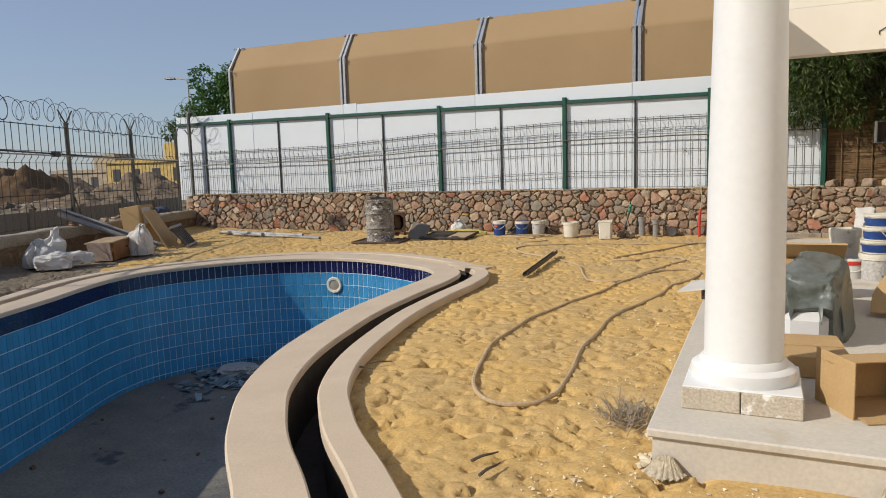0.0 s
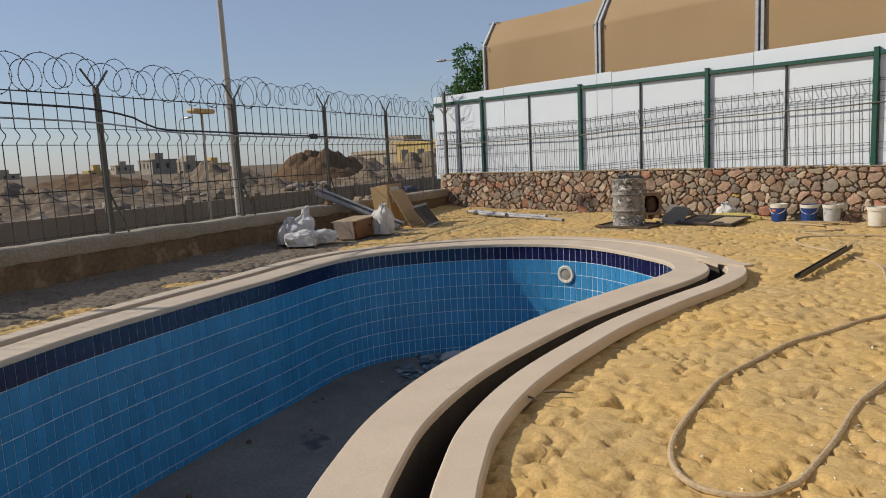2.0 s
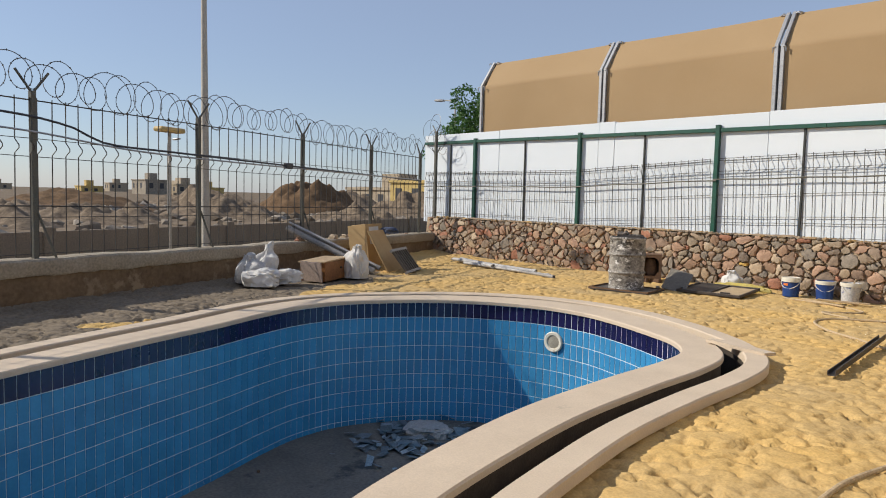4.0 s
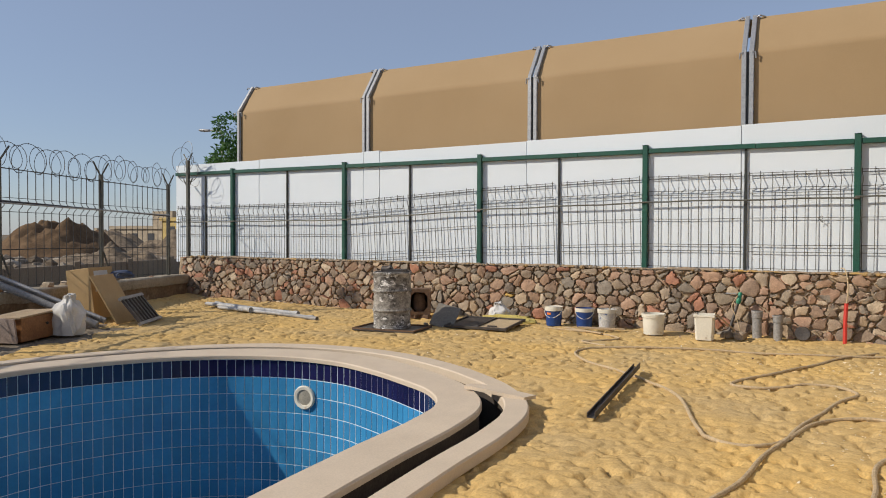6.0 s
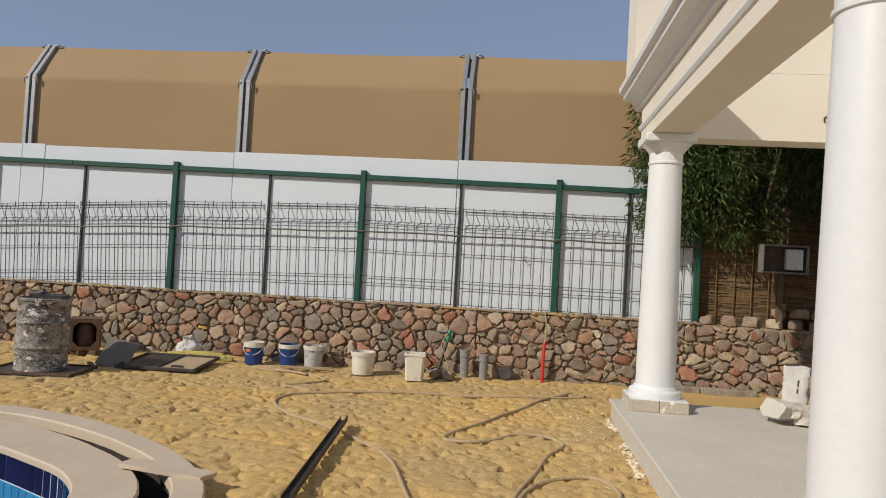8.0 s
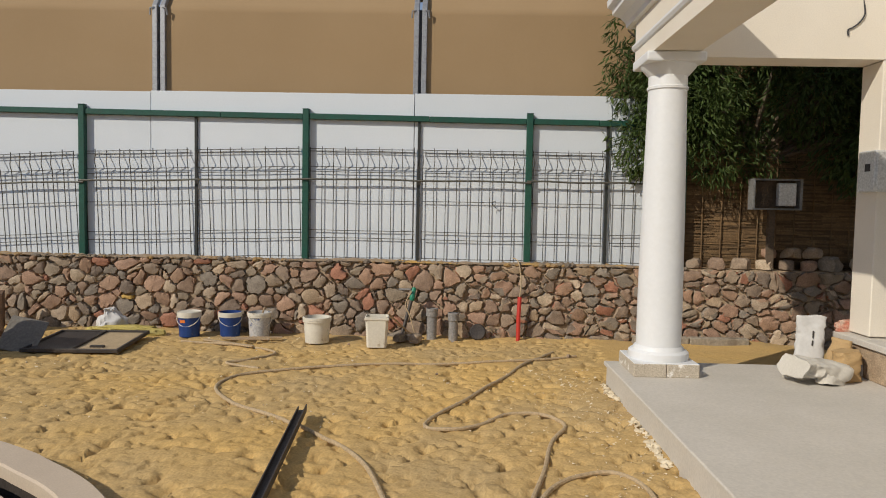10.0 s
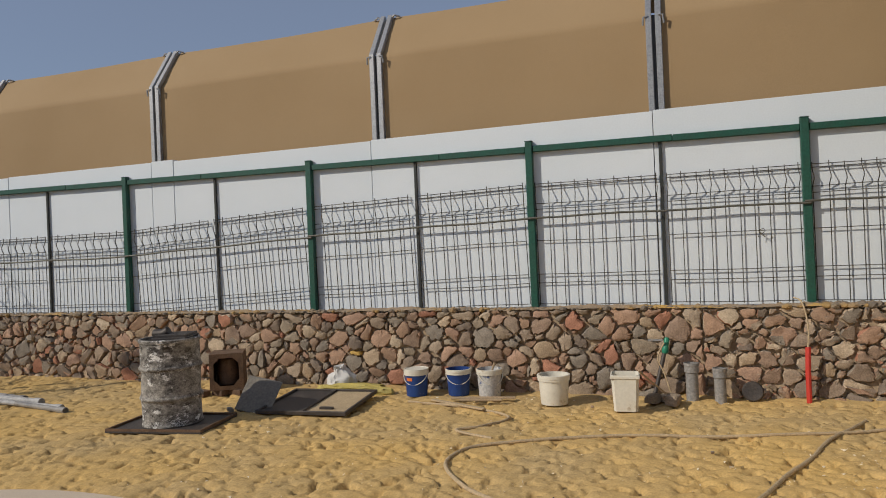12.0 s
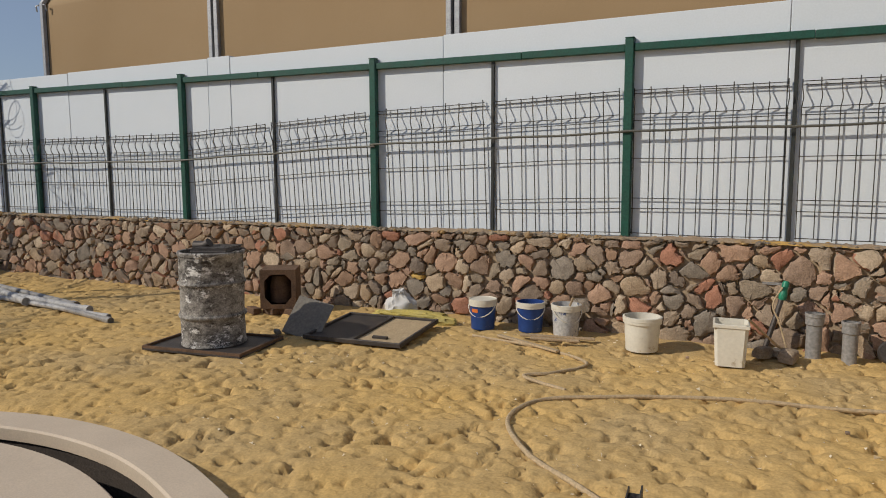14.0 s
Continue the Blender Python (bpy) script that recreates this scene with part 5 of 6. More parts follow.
def bucket(x, y, z, r, h, m, label, band=None, lid=False, turn=0.0, handle=True, spill=False, group="paint buckets", wrap=None):
    t = thing("paint_bucket", pose(x, y, z, 0, 0, turn), label, "bucket", group)
    part("body", lathe([(r * 0.86, 0), (r * 0.87, 0.006), (r * 0.97, h * 0.86), (r * 1.03, h * 0.87), (r * 1.03, h * 0.93), (r * 0.99, h * 0.94), (r, h), (r * 0.965, h), (r * 0.94, h * 0.5), (r * 0.84, 0.02), (0.01, 0.018)], 28), m, t, smooth=True)
    part("rim", lathe([(r * 0.975, h * 0.80), (r * 1.035, h * 0.805), (r * 1.045, h * 0.88), (r * 1.065, h * 0.89), (r * 1.07, h * 0.99), (r * 1.0, h * 1.0)], 28, cap=False), M_BUCKETW, t, "white plastic rim", smooth=True)
    if wrap:
        q = lambda u: r * (0.87 + 0.10 * u / 0.86) + 0.002
        part("printed_band", lathe([(q(u), h * u) for u in (0.12, 0.3, 0.5, 0.72)], 28, cap=False), wrap, t, "blue printed band", smooth=True)
    if lid:
        part("lid", lathe([(r * 1.05, h * 0.99), (r * 1.06, h * 1.03), (r * 0.98, h * 1.035), (r * 0.96, h * 1.01), (0.01, h * 1.01)], 28), M_BUCKETW, t, smooth=True)
    else:
        part("contents", lathe([(r * 0.93, h * 0.72), (r * 0.5, h * 0.75), (0.01, h * 0.74)], 20), M_STEEL, t, "dried paint and rubble inside")
    if band:
        n = 9
        bm = bmesh.new()
        lo, hi = [], []
        for i in range(n):
            a = radians(-125 + 34 * i / (n - 1))
            for row, zz in ((lo, 0.60), (hi, 0.72)):
                q = r * (0.87 + 0.10 * zz / 0.86) + 0.003
                row.append(bm.verts.new((q * math.cos(a), q * math.sin(a), h * zz)))
        for i in range(n - 1):
            bm.faces.new((lo[i], lo[i + 1], hi[i + 1], hi[i]))
        part("label", bm, band, t, "orange printed label")
    if handle:
        pts = [(r * 1.05 * math.cos(a), -0.02 - r * 0.75 * math.sin(a), h * 0.86 - r * 0.9 * math.sin(a)) for a in [math.pi * i / 12 for i in range(13)]]
        part("handle", tube(pts, 0.005, 5), M_BUCKETW, t, smooth=True)
    if spill:
        part("tool_handle", tube([(0.02, 0.02, h * 0.7), (0.07, 0.0, h * 1.18)], 0.012, 6), M_WOODP, t)
    return t


bucket(-4.05, 13.93, 0.0, 0.138, 0.30, M_BUCKETB, "blue and white paint bucket with an orange label", M_ORANGE, True)
bucket(-3.57, 14.03, 0.0, 0.138, 0.30, M_BUCKETB, "open blue paint bucket with a white rim", None, False, 20)
bucket(-3.19, 14.0, 0.0, 0.140, 0.31, M_BUCKETG, "grey splashed paint bucket holding a tool", None, False, 40, True, True)
bucket(-2.41, 13.74, 0.0, 0.163, 0.31, M_BUCKETW, "round dirty white plastic bucket on the sand", None, False, 0, False)
t = thing("square_bucket", pose(-1.66, 13.58, 0.0, 0, 0, 4), "tall square dirty white plastic bucket", "bucket", "paint buckets")
bm = bmesh.new()
w0, w1, h = 0.115, 0.135, 0.36
rings = []
for w, z in ((w0, 0), (w1, h), (w1 - 0.008, h), (w0 - 0.004, 0.02)):
    rings.append([bm.verts.new((a * w, b * w, z)) for a, b in ((-1, -0.8), (-0.8, -1), (0.8, -1), (1, -0.8), (1, 0.8), (0.8, 1), (-0.8, 1), (-1, 0.8))])
for a, b in zip(rings, rings[1:]):
    for i in range(8):
        bm.faces.new((a[i], a[(i + 1) % 8], b[(i + 1) % 8], b[i]))
bm.faces.new(rings[0][::-1]), bm.faces.new(rings[-1])
part("body", bm, M_BUCKETW, t)
part("rim", boxed(-0.142, -0.142, h - 0.035, 0.142, -0.133, h - 0.005, bevel=0.003), M_BUCKETW, t)
for a in ((-0.142, 0.133, h - 0.035, 0.142, 0.142, h - 0.005), (-0.142, -0.133, h - 0.035, -0.133, 0.133, h - 0.005), (0.133, -0.133, h - 0.035, 0.142, 0.133, h - 0.005)):
    part("rim", boxed(*a), M_BUCKETW, t)
stick = part("wooden_stick", tube([(-1.53, 13.62, 0.38), (-1.3, 13.85, 0.12), (-1.12, 13.98, 0.03)], 0.011, 6), M_WOODP)
tagged(stick, "thin wooden stick leaning on the square bucket", "stick")

# pipes, tap and red bar at the wall
for x, h, r in ((-1.03, 0.41, 0.062), (-0.76, 0.36, 0.058)):
    t = thing("drain_pipe", (x, 14.06, -0.02), "short upright grey drain pipe by the wall", "pipe", "upright drain pipes")
    part("tube", lathe([(r, 0), (r, h - 0.1), (r * 1.18, h - 0.09), (r * 1.18, h), (r * 1.02, h), (r * 0.95, 0.05)], 20), M_PVC, t, smooth=True)
    part("collar", lathe([(r * 1.2, h - 0.03), (r * 1.26, h - 0.02), (r * 1.26, h + 0.005), (r * 1.1, h + 0.006)], 20, cap=False), M_PVC, t)
part_b = part("pipe_plug", lathe([(0.10, 0), (0.105, 0.03), (0.09, 0.05), (0.02, 0.045)], 20), M_DARK, at=pose(-0.45, 14.16, 0.09, 78, 0, 0), smooth=True)
tagged(part_b, "round dark drain opening at the wall foot", "drain")
tap = thing("garden_tap", (-1.36, 14.05, 0.0), "dark standpipe with a green valve by the stone wall", "tap")
part("standpipe", tube([(-0.06, -0.02, 0), (0.02, 0.03, 0.3), (0.07, 0.06, 0.5)], 0.022, 8), M_DARK, tap, smooth=True)
part("valve", lathe([(0.026, 0.0), (0.034, 0.02), (0.034, 0.06), (0.026, 0.09), (0.03, 0.15), (0.02, 0.17)], 14), M_GREENV, tap, "green plastic valve", at=pose(0.07, 0.06, 0.48, -8, 10, 0), smooth=True)
part("lever", boxed(-0.09, -0.012, 0.62, 0.06, 0.012, 0.64), M_GALV, tap)
part("rope", tube(smooth_line([(0.07, 0.0, 0.6), (0.0, -0.05, 0.45), (0.06, -0.07, 0.3), (0.12, -0.1, 0.1), (0.16, -0.1, 0.02)], 20)[0], 0.008, 5), M_HOSE, tap)
for x, y, s in ((-1.42, 13.93, 0.10), (-1.22, 13.86, 0.11), (-1.3, 14.0, 0.08), (0.55, 13.2, 0.03), (1.55, 13.8, 0.05), (-2.0, 13.6, 0.02), (-0.9, 12.2, 0.02)):
    ob = part("rubble_stone", boulder(rng, s), M_STONE, at=pose(x, y, s * 0.4, 0, 0, x * 90), smooth=True)
    tagged(ob, "grey rubble stone lying on the sand", "stone", "loose stones on the sand")
t = thing("red_pipe", (0.06, 14.12, 0.0), "thin red plastic pipe upright at the wall", "pipe")
part("tube", tube([(0, 0, 0), (0.0, 0.01, 0.3), (0.012, 0.03, 0.55)], 0.026, 8), M_RED, t, smooth=True)
part("cord", tube(smooth_line([(0.012, 0.03, 0.55), (0.03, 0.10, 0.75), (0.0, 0.22, 0.98), (-0.06, 0.35, 1.02)], 16)[0], 0.008, 5), M_HOSE, t)
kn = part("wire_knot", tube(smooth_line([(0, 0, 0), (0.05, -0.02, 0.05), (0.02, 0.01, 0.1), (-0.05, 0, 0.05), (0.0, -0.02, -0.02), (0.06, 0, -0.07), (-0.02, 0, 0.02), (-0.07, -0.01, -0.06)], 40)[0], 0.006, 5), M_WIRE, at=pose(-0.26, 14.59, 1.70) @ Matrix.Scale(0.55, 4))
tagged(kn, "small knot of wire on the fence", "wire")
rngs = random.Random(77)
for i, (a, b) in enumerate((((-3.75, 13.62), (-3.05, 13.27)), ((-3.55, 13.68), (-2.85, 13.80)), ((-3.4, 13.55), (-2.95, 13.62)))):
    d = Vector((b[0] - a[0], b[1] - a[1], 0))
    ob = part("timber_batten", boxed(0, -0.025, 0, d.length, 0.025, 0.02, bevel=0.003), M_WOODP if i else M_HOSE, at=pose(a[0], a[1], 0.01 + 0.012 * i, 0, 0, math.degrees(math.atan2(d.y, d.x))))
    tagged(ob, "thin wooden slat lying on the sand", "batten", "timber battens")

# long hose across the sand
HOSE = [(0.65, 13.26), (0.05, 12.97), (-0.75, 12.74), (-1.63, 12.56), (-2.43, 12.22), (-2.80, 11.98), (-2.86, 11.53), (-2.60, 11.12), (-2.21, 10.83), (-1.81, 10.47), (-1.42, 10.03), (-1.14, 9.42), (-0.98, 8.89),
        (-0.82, 8.57), (-0.57, 8.50), (-0.40, 8.69), (-0.20, 9.31), (0.01, 9.65), (0.28, 9.76), (0.44, 9.57), (0.45, 9.25), (0.34, 8.83), (0.21, 8.50), (0.16, 7.9)]
LOOP = [(0.06, 7.3), (-0.10, 6.7), (-0.13, 6.0), (-0.12, 5.4), (-0.09, 4.88), (-0.04, 4.40), (-0.02, 4.10), (-0.10, 3.84), (-0.32, 3.74), (-0.52, 3.89), (-0.69, 4.29), (-0.82, 4.81), (-0.88, 5.35), (-0.84, 6.15),
        (-0.72, 6.9), (-0.55, 7.6), (-0.47, 8.1), (-0.35, 8.81), (-0.18, 9.61), (0.0, 10.35), (0.13, 10.72), (-0.02, 10.98), (-0.28, 10.95), (-0.51, 10.68), (-0.77, 10.54), (-0.93, 10.66), (-0.59, 11.4), (-0.25, 12.16), (0.11, 12.97), (0.42, 13.5)]
line, _ = smooth_line([(x, y, 0.014) for x, y in HOSE + LOOP], 620)
for i in range(len(line)):
    line[i][0] += 0.010 * math.sin(i * 0.27)
lay(line, 0.016)
tagged(part("garden_hose", tube([tuple(p) for p in line], 0.016, 8), M_HOSE, smooth=True), "long dusty tan hose snaking over the sand", "hose")
line, _ = smooth_line([(-4.0, 13.55, 0.03), (-3.3, 13.4, 0.03), (-2.75, 13.1, 0.03), (-2.9, 12.7, 0.025), (-3.1, 12.5, 0.02), (-2.7, 12.3, 0.02)], 50)
tagged(part("garden_hose", tube([tuple(p) for p in lay(line, 0.014)], 0.014, 6), M_HOSE, smooth=True), "thin dusty hose end by the buckets", "hose")
# dark steel angle bar
bm = bmesh.new()
L = 2.12
box(bm, -0.035, 0, 0.0, 0.035, L, 0.008)
box(bm, 0.027, 0, 0.008, 0.035, L, 0.055)
box(bm, -0.035, 0, 0.008, -0.028, L, 0.04)
bar = part("steel_channel", bm, M_DARK, at=pose(-1.73, 8.62, 0.0, 1.2, 0, math.degrees(math.atan2(0.17, 2.15))))
tagged(bar, "dark steel channel bar lying in the sand", "steel bar")
# pipes lying by the wall
for i, (a, b, r, m) in enumerate((((-11.25, 13.10), (-7.75, 12.42), 0.032, M_PVC), ((-11.0, 12.9), (-8.35, 12.62), 0.038, M_PVCW), ((-11.1, 13.25), (-8.9, 12.85), 0.04, M_PVC), ((-10.5, 12.75), (-7.95, 12.55), 0.03, M_PVCW), ((-10.9, 13.05), (-9.5, 12.62), 0.042, M_PVCW))):
    z = 0.045 + (0.035 if i in (1, 4) else 0)
    t = thing("plastic_pipe", (a[0], a[1], z), "dusty plastic pipe lying along the stone wall", "pipe", "lying pipes")
    e = Vector((b[0] - a[0], b[1] - a[1], -0.02))
    part("tube", tube([(0, 0, 0), tuple(e * 0.5), tuple(e)], r, 10), m, t, smooth=True)
    part("socket", tube([tuple(e * 0.96), tuple(e)], r * 1.22, 10), m, t, smooth=True)

# ---- heap by the low wall ----
sack("white_sack", pose(-9.42, 7.25, 0.03, 0, 0, 52), 0.28, 0.20, 0.21, M_SACK, "filled white sack slumped on the ground", 3, group="white sacks")
sack("white_sack", pose(-9.86, 7.58, 0.05, 0, 0, 70), 0.19, 0.16, 0.44, M_SACK, "tied white sack standing against the low wall", 4, True, group="white sacks")
sack("white_sack", pose(-9.50, 7.70, 0.03, 8, 0, -50), 0.15, 0.28, 0.18, M_SACK, "long white sack lying on the ground", 5, group="white sacks")
sack("white_sack", pose(-9.72, 7.22, 0.05, 0, 0, 70), 0.22, 0.2, 0.34, M_PVCW, "dusty torn sack on the ground", 6, True, group="white sacks")
sack("white_sack", pose(-9.56, 9.16, 0.02, 0, 0, 10), 0.21, 0.18, 0.46, M_SACK, "tied white sack beside the drawer box", 7, True, group="white sacks")
M_FADED = mat("faded_pink_board", (0.30, 0.235, 0.20), (0.25, 0.19, 0.16), 0.8, 4.0, 0.2, 50.0)
t = thing("drawer_box", pose(-9.78, 8.66, 0.02, 0, 0, 27), "brown wooden drawer box lying by the low wall", "wooden box")
part("carcass", boxed(-0.24, -0.42, 0, 0.24, 0.42, 0.32, bevel=0.006), M_WOODB, t)
part("top_board", boxed(-0.26, -0.44, 0.32, 0.26, 0.44, 0.345, bevel=0.004), M_WOODP, t, "pale scuffed top board", at=pose(0, 0, 0, 2, -2, 0))
part("side_board", boxed(-0.27, -0.012, 0.0, 0.2, 0.012, 0.33), M_FADED, t, "faded pinkish end board", at=pose(0.05, -0.46, 0, 8, 0, -14))
part("knob", lathe([(0.012, 0), (0.02, 0.02), (0.012, 0.035)], 10), M_DARK, t, at=pose(0.24, 0.1, 0.2, 0, 90, 0))
t = thing("cardboard_box", pose(-11.05, 10.55, 0.0, 0, 0, 20), "tall worn cardboard box by the low wall", "box")
part("body", boxed(-0.22, -0.3, 0, 0.22, 0.3, 0.86, bevel=0.006), M_CARD, t, at=pose(0, 0, 0.02, 0, -8, 0))
part("label", boxed(0.222, -0.2, 0.45, 0.226, 0.15, 0.8), M_SACK, t, "white paper label", at=pose(0, 0, 0.02, 0, -8, 0))
b = part("board", boxed(-0.012, -0.36, 0, 0.012, 0.36, 0.90, bevel=0.004), M_CARD, at=pose(-10.28, 10.62, 0.0, 0, -30, 28))
tagged(b, "flattened brown cardboard leaning on the heap", "cardboard")
sack("blue_cloth", pose(-10.9, 10.95, 0.70, 0, 0, 0), 0.14, 0.18, 0.10, M_FLAKEC, "crumpled blue cloth on the heap", 9, cat="cloth")
t = thing("metal_grating", pose(-9.82, 10.72, 0.02, 0, -38, 33), "dark metal grating leaning against the heap", "grating")
for i in range(7):
    part("slat", boxed(-0.02, -0.42 + 0.13 * i, 0, 0.02, -0.37 + 0.13 * i, 0.52), M_DARK, t)
for z in (0.0, 0.5):
    part("rail", boxed(-0.026, -0.46, z, 0.026, 0.46, z + 0.05), M_PVC, t)
part("sheet", boxed(-0.03, -0.2, 0.08, -0.021, 0.2, 0.46), M_PVCW, t)
for i, (dy, r, m) in enumerate(((0, 0.055, M_PVC), (0.13, 0.045, M_PVC), (0.05, 0.02, M_PVCW))):
    p = part("leaning_pipe", tube([(-9.95, 9.85 + dy, 0.06 + 0.05 * i), (-10.75, 9.3 + dy, 0.48 + 0.05 * i), (-11.4, 8.85 + dy, 0.82 + 0.05 * i)], r, 10), m, smooth=True)
    tagged(p, "grey plastic pipe leaning on the low wall", "pipe", "leaning pipes")
for i in range(14):
    s = rngs.uniform(0.05, 0.13)
    y = rngs.uniform(8.6, 13.2)
    q = left_pose(y, rngs.uniform(0.05, 0.25), 0.63 + s * 0.36)
    ob = part("rubble_stone", boulder(rng, s), M_STONE, at=q, smooth=True)
    tagged(ob, "rough stone lying on top of the low wall", "stone", "stones on the low wall")
for i in range(10):
    s = rngs.uniform(0.04, 0.1)
    ob = part("rubble_stone", boulder(rng, s), M_STONE, at=pose(rngs.uniform(-11.4, -10.2), rngs.uniform(9.6, 11.6), s * 0.4, 0, 0, 40 * i), smooth=True)
    tagged(ob, "broken stone in the heap by the low wall", "stone", "stones in the heap")

# ---- pool fittings and debris ----
i0 = int(np.argmin(np.hypot(pool[:, 0] + 5.33, pool[:, 1] - 9.3)))
ang = math.degrees(math.atan2(outn[i0][1], outn[i0][0]))
t = thing("pool_light", pose(pool[i0][0] - outn[i0][0] * 0.008, pool[i0][1] - outn[i0][1] * 0.008, -0.37, 0, 0, ang + 90), "round white underwater lamp in the tiled wall", "pool light")
LAMP = Vector((-outn[i0][0], -outn[i0][1], 0)).to_track_quat("Z", "Y").to_matrix().to_4x4()
t.matrix_world = Matrix.Translation((pool[i0][0] - outn[i0][0] * 0.008, pool[i0][1] - outn[i0][1] * 0.008, -0.40)) @ LAMP
part("bezel", lathe([(0.135, 0.0), (0.138, 0.02), (0.125, 0.035), (0.095, 0.03), (0.085, 0.012)], 36, cap=False), M_BUCKETW, t, smooth=True)
part("lens", lathe([(0.09, 0.014), (0.05, 0.02), (0.005, 0.022)], 28), mat("ribbed_lens", (0.36, 0.33, 0.27), (0.26, 0.24, 0.2), 0.3, 20.0, 0.3, 120.0), t, "dusty ribbed glass lens", smooth=True)
t = thing("broken_slab", pose(-2.62, 8.82, 0.062, 0, 3, 0), "broken piece of stone slab over the channel", "stone slab")
bm = bmesh.new()
v0 = [bm.verts.new(c) for c in ((-0.32, -0.08, 0), (0.28, -0.12, 0), (0.33, 0.02, 0), (0.05, 0.06, 0), (-0.1, 0.1, 0), (-0.3, 0.02, 0))]
r = bmesh.ops.extrude_face_region(bm, geom=[bm.faces.new(v0)])
bmesh.ops.translate(bm, vec=(0, 0, 0.03), verts=[e for e in r["geom"] if isinstance(e, bmesh.types.BMVert)])
bmesh.ops.recalc_face_normals(bm, faces=bm.faces)
part("slab_piece", bm, M_COPING, t)
M_FLAKE = mat("blue_grey_plastic_scrap", (0.10, 0.17, 0.22), (0.28, 0.31, 0.32), 0.4, 6.0, 0.1, 40.0, vary=0.5, island=True)
bm = bmesh.new()
for _ in range(150):
    x, y = rngs.gauss(-6.3, 0.35), rngs.gauss(7.75, 0.45)
    s = rngs.uniform(0.03, 0.14)
    c = Vector((x, y, FLOOR_Z + rngs.uniform(0.012, 0.06)))
    a = rngs.uniform(0, 6.28)
    u, w = Vector((math.cos(a), math.sin(a), rngs.uniform(-0.3, 0.3))) * s, Vector((-math.sin(a), math.cos(a), rngs.uniform(-0.3, 0.3))) * s * rngs.uniform(0.3, 0.8)
    bm.faces.new([bm.verts.new(q) for q in (c - u - w, c + u - w * 0.6, c + u * 0.8 + w, c - u * 0.7 + w)])
tagged(part("pool_debris", bm, M_FLAKE), "scraps of plastic and tile waste on the pool floor", "debris", kind="stuff")
sack("plastic_sheet", pose(-6.35, 8.05, FLOOR_Z, 0, 0, 30), 0.3, 0.2, 0.12, M_PVCW, "crumpled pale plastic sheet on the pool floor", 12, cat="plastic sheet")
for i in range(16):
    s = rngs.uniform(0.02, 0.05)
    ob = part("rubble_stone", boulder(rng, s), M_RUST, at=pose(rngs.uniform(-6.8, -3.5), rngs.uniform(2.5, 7.0), FLOOR_Z + s * 0.42, 0, 0, 40 * i))
    tagged(ob, "small dark chunk on the pool floor", "stone", "chunks on the pool floor")

# ---- porch clutter ----
def carton():
    t = thing("open_carton", pose(1.69, 3.74, SLAB_Z, 0, 0, 27) @ Matrix.Scale(0.86, 4), "open brown cardboard carton lying on the porch", "cardboard box")
    w = 0.006
    for a in ((-0.2, -0.22, 0, 0.25, 0.16, w), (-0.2, -0.22, w, -0.2 + w, 0.16, 0.335), (0.25 - w, -0.22, w, 0.25, 0.16, 0.27), (-0.2 + w, 0.16 - w, w, 0.25 - w, 0.16, 0.27), (-0.2, -0.02, 0.27, 0.25, 0.16, 0.276)):
        part("side", boxed(*a), M_CARD, t)
    part("flap", boxed(0, -0.09, 0, 0.4, 0, 0.005), M_CARD, t, at=pose(-0.17, -0.215, 0.012, 5, 0, 0))
    part("flap", boxed(0, -0.22, 0, w, 0.0, 0.2), M_CARD, t, at=pose(0.25, -0.2, 0.02, 0, 0, 40))


carton()
# bundle wrapped in plastic sheet
M_PANEL = mat("white_laminate", (0.60, 0.60, 0.61), (0.55, 0.55, 0.56), 0.45, 2.0, 0.03, 40.0, grain=0.02)
t = thing("wrapped_bundle", pose(1.53, 5.42, SLAB_Z, 0, 0, -5), "boxes wrapped in a torn grey-green plastic sheet", "bundle")
part("box_inside", boxed(-0.15, -0.585, 0.02, 0.13, 0.6, 0.25, bevel=0.055), M_PANEL, t, "pale box end under the sheet")
def drape():
    """A loose sheet pulled over the boxes: rounded and creased."""
    bm = bmesh.new()
    bmesh.ops.create_icosphere(bm, subdivisions=5, radius=1.0)
    for v in bm.verts:
        c = v.co.copy()
        p = Vector([math.copysign(abs(a) ** 0.5, a) for a in c])
        crease = 0.08 * noise.noise(c * 1.3) + 0.12 * (0.28 - abs(noise.noise(c * 2.1 + Vector((5, 0, 0))))) + 0.05 * (0.22 - abs(noise.noise(Vector((c.x * 3.0, c.y * 6.0, c.z * 3.0)) + Vector((0, 3, 0))))) + 0.015 * (0.2 - abs(noise.noise(c * 10.0)))
        p *= 1 + crease
        y = p.y * 0.80 + 0.22
        z = max(0.0, (p.z + 0.55) * 0.33) * (1.0 - 0.05 * c.y) + 0.05 * noise.noise((p.x * 1.5, y * 3.0, 2.0)) * (p.z > 0)
        if c.y < -0.35 and z < 0.20 + 0.05 * noise.noise((p.x * 4.0, 1.0, 0.0)):
            y += 0.13 * min(1.0, (-0.35 - c.y) * 3)
        flare = 1.0 + 0.16 * max(0.0, 0.25 - z) / 0.25
        v.co = Vector((p.x * 0.225 * flare + 0.02 + 0.03 * math.sin(y * 4.0), y, z))
    return bm


